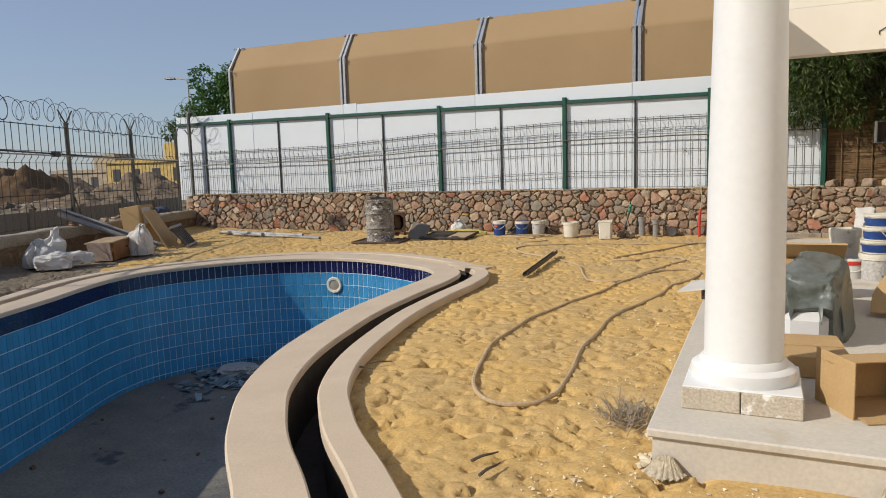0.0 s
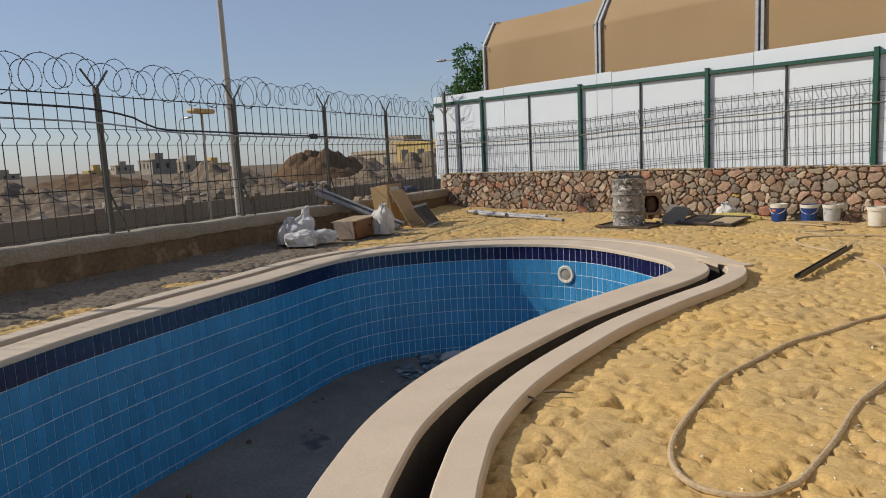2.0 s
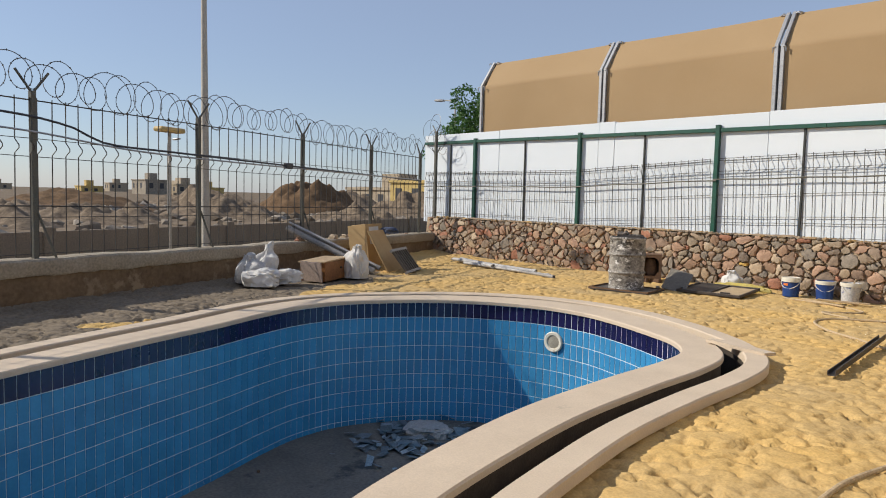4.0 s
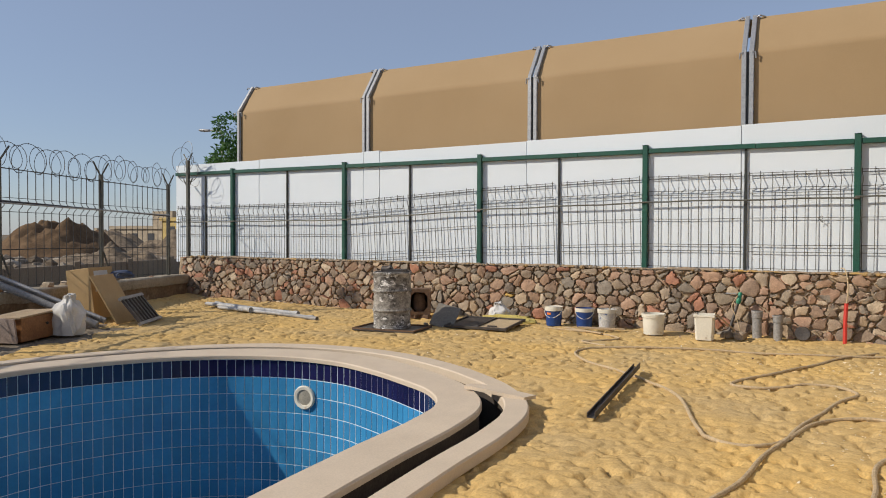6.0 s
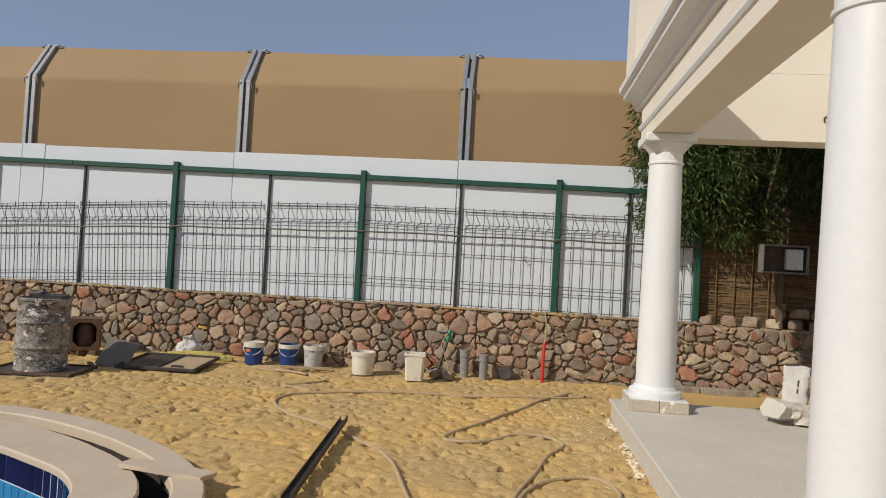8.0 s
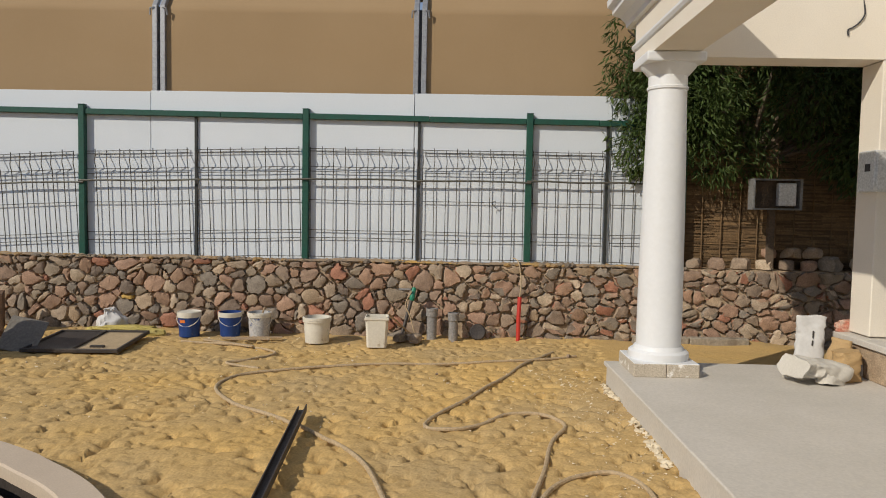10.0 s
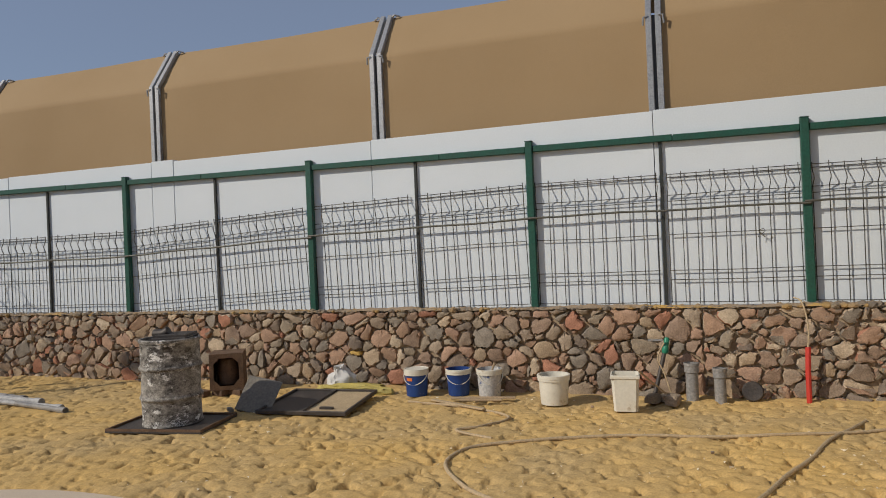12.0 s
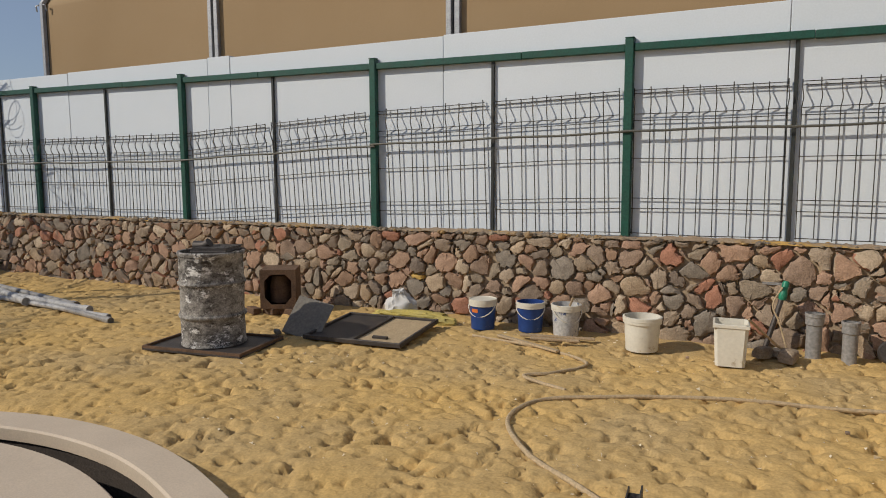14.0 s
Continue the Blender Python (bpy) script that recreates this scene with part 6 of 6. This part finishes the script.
part("sheet", drape(), M_TARP, t, "crinkled grey-green plastic sheet", smooth=True)
t = thing("cardboard_box", pose(1.47, 4.42, SLAB_Z, 0, 0, 6), "flat brown cardboard box before the wrapped bundle", "box")
part("body", boxed(-0.2, -0.26, 0, 0.2, 0.26, 0.13, bevel=0.006), M_CARD, t)
part("lid_flap", boxed(-0.2, -0.002, 0.131, 0.2, 0.25, 0.136), M_CARD, t, at=pose(0, 0, 0, 2, 0, 0))
c = part("carton_flat", boxed(-0.25, -0.2, 0, 0.25, 0.2, 0.02), M_CARD, at=pose(1.62, 6.75, SLAB_Z + 0.40, -35, 0, 0))
tagged(c, "flat piece of cardboard behind the bundle", "cardboard")
part("support_box", boxed(-0.22, -0.15, 0, 0.22, 0.15, 0.36), M_CARD, at=pose(1.62, 6.9, SLAB_Z))
tagged(bpy.data.objects["support_box"], "small closed cardboard box behind the bundle", "box")


def card_sheet():
    bm = bmesh.new()
    n, k = 16, 12
    g = []
    for i in range(n + 1):
        row = []
        for j in range(k + 1):
            x, y = -0.62 + 1.24 * i / n, -0.5 + 1.0 * j / k
            z = 0.03 + 0.46 * max(0, (y + 0.5)) ** 1.1 + 0.06 * noise.noise((x * 2.5, y * 2.5, 4)) + 0.05 * abs(x + 0.1) * (y < -0.2)
            row.append(bm.verts.new((x + 0.05 * noise.noise((y * 3, 1, x)), y + 0.04 * noise.noise((x * 4, 2, 0)), max(z, 0.01))))
        g.append(row)
    for a, b in zip(g, g[1:]):
        for j in range(k):
            bm.faces.new((a[j], b[j], b[j + 1], a[j + 1]))
    r = bmesh.ops.extrude_face_region(bm, geom=list(bm.faces))
    bmesh.ops.translate(bm, vec=(0, 0, 0.007), verts=[e for e in r["geom"] if isinstance(e, bmesh.types.BMVert)])
    bmesh.ops.recalc_face_normals(bm, faces=bm.faces)
    t = thing("cardboard_sheet", pose(2.72, 6.35, SLAB_Z, 0, 0, -18), "large flattened torn cardboard sheet propped on the porch", "cardboard")
    part("sheet", bm, M_CARD, t, smooth=True)
    part("tape", boxed(-0.08, -0.03, 0.235, 0.1, 0.02, 0.242), M_YSACK, t, "strip of yellow tape", at=pose(0, 0, 0, 14, 0, 20))


card_sheet()
z = SLAB_Z
for j, h in enumerate((0.30, 0.19, 0.19, 0.17)):
    bucket(2.66 + 0.014 * j, 8.85 - 0.01 * j, z, 0.165, h, M_BUCKETW, "stacked white paint bucket with a blue printed band", M_ORANGE if j == 1 else None, True, 25 * j, j > 0, group="stacked paint buckets", wrap=M_BUCKETB)
    z += h * 1.04
z = SLAB_Z
for j, h in enumerate((0.27, 0.13, 0.13, 0.13)):
    bucket(2.27 + 0.008 * j, 8.02, z, 0.15, h, M_BUCKETG if j == 0 else M_BUCKETW, "white and blue paint bucket in a leaning stack", None, True, 40 * j, j > 1, group="stacked paint buckets", wrap=None if j == 0 else M_BUCKETB)
    z += h * 1.04
bucket(2.60, 8.36, SLAB_Z, 0.17, 0.31, M_BUCKETW, "open white paint bucket on the porch", None, False, 0, True, group="stacked paint buckets")
bucket(2.06, 8.08, SLAB_Z, 0.12, 0.22, M_SACK, "pale pink bucket with a red rim", None, False, 0, True, group="stacked paint buckets")
part("red_band", lathe([(0.122, 0.15), (0.126, 0.19), (0.118, 0.2)], 24, cap=False), M_RED, bpy.data.objects[[o.name for o in bpy.data.objects if o.get("label", "").startswith("pale pink")][0]], "red band")
bucket(2.02, 8.42, SLAB_Z + 0.0, 0.15, 0.50, M_BUCKETW, "nested white buckets standing on the porch", None, False, 70, True, group="stacked paint buckets")
sack("red_cloth", pose(1.86, 8.2, SLAB_Z, 0, 0, 0), 0.09, 0.08, 0.09, M_RED, "small red rag on the porch floor", 15, cat="rag")
def paper_bag(at, w, d, h, m, label, seed, top=0.5, prints=()):
    """A creased paper bag standing on its end: flat folds, pinched and crumpled towards the top."""
    n, k = 26, 40
    bm = bmesh.new()
    rows = []
    o = Vector((seed * 3.7, 1.0, 0.0))
    for i in range(n + 1):
        u = i / n
        pinch = 1 - (1 - top) * max(0.0, (u - 0.45) / 0.55) ** 1.5
        row = []
        for j in range(k):
            a = 2 * math.pi * j / k
            c, sn = math.cos(a), math.sin(a)
            x, y = math.copysign(abs(c) ** 0.62, c) * w / 2, math.copysign(abs(sn) ** 0.7, sn) * d / 2 * pinch
            q = Vector((x * 5, y * 5, u * h * 5)) + o
            cr = 0.20 * (0.3 - abs(noise.noise(q * 0.8))) + 0.15 * (0.25 - abs(noise.noise(q * 1.9))) + 0.06 * (0.2 - abs(noise.noise(q * 5)))
            f = 1 + cr * 2.2 * (0.4 + u)
            z = u * h * (1 + 0.10 * noise.noise(Vector((x * 6, seed, 0)))) + (0.02 * noise.noise(q * 2) if i else 0)
            row.append(bm.verts.new((x * f, y * f + 0.05 * u * u * noise.noise(Vector((x * 5, seed * 2.0, 3))), z)))
        rows.append(row)
    for p, q in zip(rows, rows[1:]):
        for j in range(k):
            bm.faces.new((p[j], p[(j + 1) % k], q[(j + 1) % k], q[j]))
    bm.faces.new(rows[0][::-1])
    bm.faces.new(rows[-1])
    t = thing("cement_bag", at, label, "cement bag", "cement bags")
    part("bag", bm, m, t, smooth=True)
    for x0, x1, z0, z1, pm in prints:
        part("print", boxed(x0, -d / 2 - 0.016, z0, x1, -d / 2 + 0.01, z1, bevel=0.003), pm, t, "printed lettering on the bag")


paper_bag(pose(2.57, 11.93, SLAB_Z, -8, 3, -18), 0.23, 0.11, 0.50, M_SACK, "tall white printed cement bag leaning by the planter", 3, 0.35,
          ((0.01, 0.022, 0.22, 0.27, M_DARK), (0.012, 0.022, 0.29, 0.36, M_DARK)))
paper_bag(pose(2.60, 11.47, SLAB_Z + 0.085, 0, -82, 14), 0.16, 0.34, 0.46, M_CONCBAG, "crumpled white cement bag slumped on the porch", 8, 0.85)
paper_bag(pose(2.47, 11.34, SLAB_Z + 0.0, -8, 10, 24), 0.24, 0.15, 0.12, M_CONCBAG, "slumped grey cement bag on the porch", 14, 0.6)
paper_bag(pose(2.70, 11.50, SLAB_Z, -3, 0, 14), 0.22, 0.17, 0.26, M_CARD, "brown paper cement bag with a torn open top", 21, 0.75,
          ((0.06, 0.07, 0.05, 0.15, M_DARK),))
paper_bag(pose(2.72, 11.72, SLAB_Z, -6, 6, -30), 0.17, 0.13, 0.33, M_CARD, "crumpled brown paper cement bag by the planter", 27, 0.55)
sack("red_cloth", pose(2.98, 12.055, 0.55, 0, 0, 0), 0.10, 0.035, 0.09, M_RAG, "reddish rag lying on the planter wall", 25, cat="rag")
pl = thing("paper_board", pose(0.78, 6.72, SLAB_Z, 0, 0, -8), "white-topped board sticking out over the slab edge", "board")
part("board", boxed(-0.24, -0.32, 0.10, 0.16, 0.32, 0.115), M_SACK, pl, at=pose(0, 0, 0, 0, -10, 0))
part("block", boxed(-0.05, -0.26, 0, 0.16, 0.26, 0.085), M_DARK, pl)
M_TWIG = mat("dry_grey_twig", (0.26, 0.21, 0.15), (0.36, 0.30, 0.22), 0.9, 12.0, 0.2, 60.0)
M_SPLASH = mat("dirty_plaster", (0.52, 0.45, 0.34), (0.40, 0.34, 0.25), 0.9, 14.0, 0.8, 60.0)
# foam-like plaster lumps at the slab foot, dry bush and twigs
for x, y, s in ((0.80, 3.0, 0.10), (1.72, 3.0, 0.06)):
    bm = bmesh.new()
    g = []
    for i in range(37):
        a = -1.2 + 2.4 * i / 36
        row = []
        for k in range(5):
            q = k / 4
            row.append(bm.verts.new((math.sin(a) * s * (0.35 + 0.75 * q), 0.03 - 0.13 * q * math.cos(a), 0.075 * (1 - q) ** 1.3 + 0.016 * abs(noise.noise((a * 7, q * 3, s * 30))) + 0.009 * abs(math.sin(a * 11)) * q + 0.004)))
        g.append(row)
    for u, v in zip(g, g[1:]):
        for k in range(4):
            bm.faces.new((u[k], u[k + 1], v[k + 1], v[k]))
    ob = part("plaster_splash", bm, M_SPLASH, at=pose(x, y + 0.03, 0.0), smooth=True)
    tagged(ob, "ridged splash of pale plaster at the slab foot", "plaster")
bm = bmesh.new()
for i in range(240):
    a, e = rngs.uniform(0, 6.28), rngs.uniform(0.1, 1.2)
    L = rngs.uniform(0.06, 0.16)
    p0 = Vector((rngs.gauss(0, 0.07), rngs.gauss(0, 0.09), 0))
    d = Vector((math.cos(a) * math.cos(e), math.sin(a) * math.cos(e), math.sin(e)))
    tube([p0, p0 + d * L * 0.5 + Vector((0, 0, 0.01)), p0 + d * L], [0.003, 0.0025, 0.001], 3, bm)
tagged(part("dry_bush", bm, M_TWIG, at=pose(0.52, 3.72, 0.0)), "small dry grey thorn bush in the sand", "bush")
for i, (x, y, r_) in enumerate(((-0.12, 2.82, 60), (-0.02, 2.68, 75), (-1.62, 4.05, 10), (-1.55, 4.2, 35))):
    ob = part("dry_twig", tube([(0, 0, 0.008), (0.07, 0.004, 0.014), (0.13, -0.004, 0.012), (0.18, 0.003, 0.006)], [0.009, 0.008, 0.006, 0.004], 6), M_BARK, at=pose(x, y, 0.0, 0, 0, r_), smooth=True)
    tagged(ob, "dry brown twig lying on the sand", "twig", "twigs")
M_CHIP = mat("cream_plaster_chip", (0.74, 0.65, 0.48), (0.62, 0.52, 0.36), 0.9, 9.0, 0.1, 60.0, grain=0.05)
# pale chips strewn over the sand by the slab
bm = bmesh.new()
for _ in range(2600):
    x, y = SLAB_X - abs(rngs.gauss(0, 0.45)), rngs.uniform(2.6, 12.6)
    if rngs.random() < 0.3:
        x, y = rngs.uniform(0.2, 3.0), rngs.uniform(2.4, 3.0)
    if rngs.random() < 0.25:
        x, y = rngs.uniform(-5.5, 0.5), rngs.uniform(10.5, 14.0)
    s = rngs.uniform(0.005, 0.017) * (1.7 if rngs.random() < 0.06 else 1.0)
    c = Vector((x, y, sand_z(x, y) + s * 0.35))
    q = [c + Vector((rngs.uniform(-1, 1), rngs.uniform(-1, 1), rngs.uniform(-0.5, 0.5))) * s for _ in range(4)]
    vs = [bm.verts.new(p) for p in q]
    for f in ((0, 1, 2), (0, 2, 3), (0, 3, 1), (1, 3, 2)):
        bm.faces.new([vs[k] for k in f])
tagged(part("stone_chips", bm, M_CHIP), "pale chips of plaster and stone strewn on the sand", "chips", kind="stuff")
# plaster droppings along the slab's foot
bm = bmesh.new()
for _ in range(520):
    y = rngs.uniform(3.1, 12.0)
    if noise.noise((y * 1.3, 5.0, 0)) < -0.12:
        continue
    s = rngs.uniform(0.007, 0.03)
    x = SLAB_X - rngs.uniform(-0.012, 0.05)
    bmesh.ops.create_icosphere(bm, subdivisions=1, radius=s, matrix=Matrix.Translation((x, y, max(sand_z(x, y), -0.01) + s * 0.2)) @ Matrix.Rotation(rngs.uniform(0, 6), 4, "Z") @ Matrix.Diagonal((rngs.uniform(0.6, 1.1), rngs.uniform(0.9, 1.9), rngs.uniform(0.3, 0.7), 1)))
for v in bm.verts:
    v.co += Vector((noise.noise(v.co * 40), noise.noise(v.co * 40 + Vector((9, 0, 0))), noise.noise(v.co * 40 + Vector((0, 9, 0))))) * 0.012
tagged(part("plaster_crumbs", bm, M_CHIP), "pale plaster droppings along the porch slab's foot", "plaster", kind="stuff")
# concrete kerb lying at the foot of the stone wall
for x0, x1, tilt in ((1.50, 2.18, 0.6), (2.19, 2.92, -0.5)):
    k = part("kerb_stone", boxed(0, -0.06, -0.05, x1 - x0, 0.07, 0.10, bevel=0.012), M_CAP, at=pose(x0, 14.10, 0.0, 0, 0, tilt))
    tagged(k, "pale concrete kerb stone at the wall foot", "kerb", "kerb stones")
# rough mortar, sand and stone bits along the wall top
bm = bmesh.new()
for _ in range(1500):
    x, y = rngs.uniform(-13.3, 2.2), rngs.uniform(14.33, 14.6)
    s = rngs.uniform(0.012, 0.06) * (0.7 + 0.6 * noise.noise((x * 0.9, 0, 0)))
    r = bmesh.ops.create_icosphere(bm, subdivisions=1, radius=s, matrix=Matrix.Translation((x, y, 0.935 + s * 0.1)) @ Matrix.Diagonal((rngs.uniform(0.8, 1.6), 1, rngs.uniform(0.4, 0.9), 1)))
tagged(part("wall_crumbs", bm, palette("wall_crumb", [(0.34, 0.27, 0.19), (0.42, 0.29, 0.16), (0.28, 0.23, 0.18), (0.46, 0.30, 0.13), (0.24, 0.2, 0.16)], True)), "loose mortar crumbs and sand along the wall top", "rubble", kind="stuff")

# sand and spilt mortar banked along the wall's top
rows = []
bm = bmesh.new()
for i in range(780):
    x = -13.4 + 15.6 * i / 779
    h = 0.035 + 0.035 * noise.noise((x * 0.8, 3.0, 0)) + 0.02 * noise.noise((x * 4.0, 1.0, 0))
    row = []
    for k in range(7):
        q = k / 6
        y = 14.345 + 0.29 * q + 0.012 * noise.noise((x * 6, q * 3, 8))
        row.append(bm.verts.new((x, y, 0.925 + h * math.sin(math.pi * min(1.0, 0.12 + q)) + 0.014 * noise.noise((x * 9, q * 5, 2)))))
    rows.append(row)
for a, b in zip(rows, rows[1:]):
    for k in range(6):
        bm.faces.new((a[k], b[k], b[k + 1], a[k + 1]))
M_BANK = mat("sand_and_mortar", (0.34, 0.25, 0.165), (0.27, 0.205, 0.145), 0.95, 5.0, 0.8, 40.0, spec=0.1, stain=((0.52, 0.32, 0.10), 1.1, 0.54))
tagged(part("sand_bank", bm, M_BANK, smooth=True), "spilt mortar and yellow sand along the wall's top", "sand", kind="stuff")

# ---- pool tiles ----
def build_tiles():
    step = pool_len / round(pool_len / 0.102)
    n = round(pool_len / step)
    line, _ = smooth_line(POOL, n, True)
    t = np.roll(line, -1, 0) - np.roll(line, 1, 0)
    t /= np.linalg.norm(t, axis=1)[:, None]
    nrm = np.stack([t[:, 1], -t[:, 0]], 1)
    if np.dot(nrm[0], outn[0]) < 0:
        nrm = -nrm
    rows = [(POOL_Z - 0.055 - 0.2 * k, k == 0) for k in range(9)]
    w, h, d = step / 2 - 0.0042, 0.0958, 0.006
    tile = {}
    for key, m in ((True, M_NAVY), (False, M_BLUE)):
        tile[key] = mesh_of("tile", boxed(-w, -d, -h, w, 0.004, h, bevel=0.0025), m)
    rest = {True: ([], []), False: ([], [])}
    made = 0
    for i in range(n):
        x, y = line[i] + t[i] * step * 0.5
        a = math.atan2(nrm[i][1], nrm[i][0]) - math.pi / 2
        near = -5.9 < x < -2.95 and y > 8.15
        for k, (ztop, dark) in enumerate(rows):
            m = Matrix.Translation((x, y, ztop - 0.1)) @ Matrix.Rotation(a + random.uniform(-0.006, 0.006), 4, "Z")
            if near and k < 7 and made < 300:
                part("tile", tile[dark], None, pool_ob, at=m)
                made += 1
            else:
                v, f = rest[dark]
                b = len(v)
                for c in ((-w, -d, -h), (w, -d, -h), (w, -d, h), (-w, -d, h), (-w, 0.004, -h), (w, 0.004, -h), (w, 0.004, h), (-w, 0.004, h)):
                    v.append(tuple(m @ Vector(c)))
                f += [(b, b + 1, b + 2, b + 3), (b + 1, b + 5, b + 6, b + 2), (b + 4, b, b + 3, b + 7), (b + 3, b + 2, b + 6, b + 7), (b + 4, b + 5, b + 1, b)]
    for dark, m in ((True, M_NAVY_I), (False, M_BLUE_I)):
        ob = part("tile_field", grid_mesh("tile_field", rest[dark][0], rest[dark][1], m, False), None, pool_ob)
        tagged(ob, kind="stuff")


build_tiles()


# ---- rubble stones of the retaining wall ----
def clip(poly, a, b, wa, wb):
    """Keep the side of poly that belongs to a rather than to b, heavier stones reaching further."""
    dx, dy = b[0] - a[0], b[1] - a[1]
    k = 0.5 + min(0.4, max(-0.4, (wa - wb) / (2 * (dx * dx + dy * dy) + 1e-6)))
    mx, my = a[0] + dx * k, a[1] + dy * k
    out = []
    for p, q in zip(poly, poly[1:] + poly[:1]):
        sp, sq = (p[0] - mx) * dx + (p[1] - my) * dy, (q[0] - mx) * dx + (q[1] - my) * dy
        if sp <= 0:
            out.append(p)
        if sp * sq < 0:
            k = sp / (sp - sq)
            out.append((p[0] + (q[0] - p[0]) * k, p[1] + (q[1] - p[1]) * k))
    return out


def stone_cells(x0, x1, z0, z1, w, h, rng):
    pts, r, z = [], 0, z0 + h * 0.4
    while z < z1:
        x = x0 + rng.uniform(0, w)
        while x < x1:
            pts.append((x, z + rng.uniform(-0.55, 0.55) * h))
            x += w * rng.choice((0.4, 0.5, 0.7, 0.85, 1.0, 1.3, 1.7))
        z += h * rng.uniform(0.85, 1.15)
    sx = h / w * 1.15
    q = [(p[0] * sx, p[1]) for p in pts]
    wt = [h * h * rng.choice((-0.35, -0.2, 0.0, 0.1, 0.3, 0.6)) for _ in q]
    for i, p in enumerate(q):
        poly = [(x0 * sx, z0), (x1 * sx, z0), (x1 * sx, z1), (x0 * sx, z1)]
        for j, o in enumerate(q):
            if i != j and abs(o[0] - p[0]) < 0.55 and abs(o[1] - p[1]) < 0.55:
                poly = clip(poly, p, o, wt[i], wt[j])
                if len(poly) < 3:
                    break
        if len(poly) >= 3:
            yield [(a / sx, b) for a, b in poly]


def stone_verts(poly, rng, gap=0.008, relief=1.0):
    """A rounded, chipped stone over a cell: outline, shoulder and crown, standing proud of the mortar."""
    c = (sum(p[0] for p in poly) / len(poly), sum(p[1] for p in poly) / len(poly))
    size = math.sqrt(abs(sum(p[0] * q[1] - q[0] * p[1] for p, q in zip(poly, poly[1:] + poly[:1]))) / 2)
    if size < 0.05:
        return None
    s = max(0.5, 1 - gap * 2 / size)
    poly = [(c[0] + (p[0] - c[0]) * s, c[1] + (p[1] - c[1]) * s) for p in poly]
    cut = []
    for p, q in zip(poly, poly[1:] + poly[:1]):
        if math.hypot(q[0] - p[0], q[1] - p[1]) < 0.02:
            continue
        ln = math.hypot(q[0] - p[0], q[1] - p[1])
        nx, nz = (q[1] - p[1]) / ln, (p[0] - q[0]) / ln
        k = rng.uniform(0.12, 0.26)
        for u in ((k, 0.5, 1 - k) if ln < 0.11 else (k, 0.36, 0.64, 1 - k)):
            w = rng.uniform(-0.016, 0.012) * min(1.0, ln / 0.12)
            cut.append((p[0] + (q[0] - p[0]) * u + nx * w, p[1] + (q[1] - p[1]) * u + nz * w))
    if len(cut) < 5:
        return None
    proud = rng.uniform(0.012, 0.055) * relief
    tx, tz = rng.uniform(-0.2, 0.2), rng.uniform(-0.28, 0.16)
    v = [(0.0, 0.0, 0.0)]
    n = len(cut)
    for ring, (f, d) in enumerate(((1.0, -0.06), (0.985, proud * 0.42), (0.90, proud * 0.84), (0.56, proud * 1.0))):
        for x, z in cut:
            dx, dz = (x - c[0]) * f, (z - c[1]) * f
            j = rng.uniform(-0.009, 0.009) * (0.0, 1.0, 0.8, 0.35)[ring]
            v.append((dx + j, -(d + (dx * tx + dz * tz) * (ring > 0) + j), dz + j))
    v[0] = (rng.uniform(-0.01, 0.01), -proud * 1.02, rng.uniform(-0.01, 0.01))
    f = []
    for ring in range(3):
        a, b = 1 + ring * n, 1 + (ring + 1) * n
        for i in range(n):
            j = (i + 1) % n
            f.append((a + i, a + j, b + j, b + i))
    a = 1 + 3 * n
    f += [(a + i, a + (i + 1) % n, 0) for i in range(n)]
    return c, v, f


M_YSTONE = mat("yellow_ochre_stone", (0.55, 0.36, 0.09), (0.45, 0.29, 0.09), 0.9, 9.0, 0.6, 60.0)


def build_stones():
    rng = random.Random(11)
    vv, ff, made = [], [], 0
    for x0, x1, z1, w, h in ((-13.5, -0.9, 0.93, 0.185, 0.135), (-0.9, 6.0, 0.93, 0.185, 0.125)):
        for poly in stone_cells(x0, x1, -0.06, z1, w, h, rng):
            s = stone_verts(poly, rng, 0.008, 1.0 if x0 < -1 else 0.8)
            if not s:
                continue
            (cx, cz), v, f = s
            cy = WALL_Y + 0.02 + 0.10 * cz
            if -6.6 < cx < -0.9 and made < 300:
                me = grid_mesh("stone", v, f, M_STONE if not (abs(cx + 5.02) < 0.11 and abs(cz - 0.42) < 0.1) else M_YSTONE)
                me.set_sharp_from_angle(angle=radians(34))
                part("stone", me, None, stone_wall, at=Matrix.Translation((cx, cy, cz)))
                made += 1
            else:
                b = len(vv)
                vv += [(x + cx, y + cy, z + cz) for x, y, z in v]
                ff += [tuple(k + b for k in q) for q in f]
    me = grid_mesh("stone_field", vv, ff, M_STONE_I)
    me.set_sharp_from_angle(angle=radians(34))
    tagged(part("stone_field", me, None, stone_wall), kind="stuff")


build_stones()
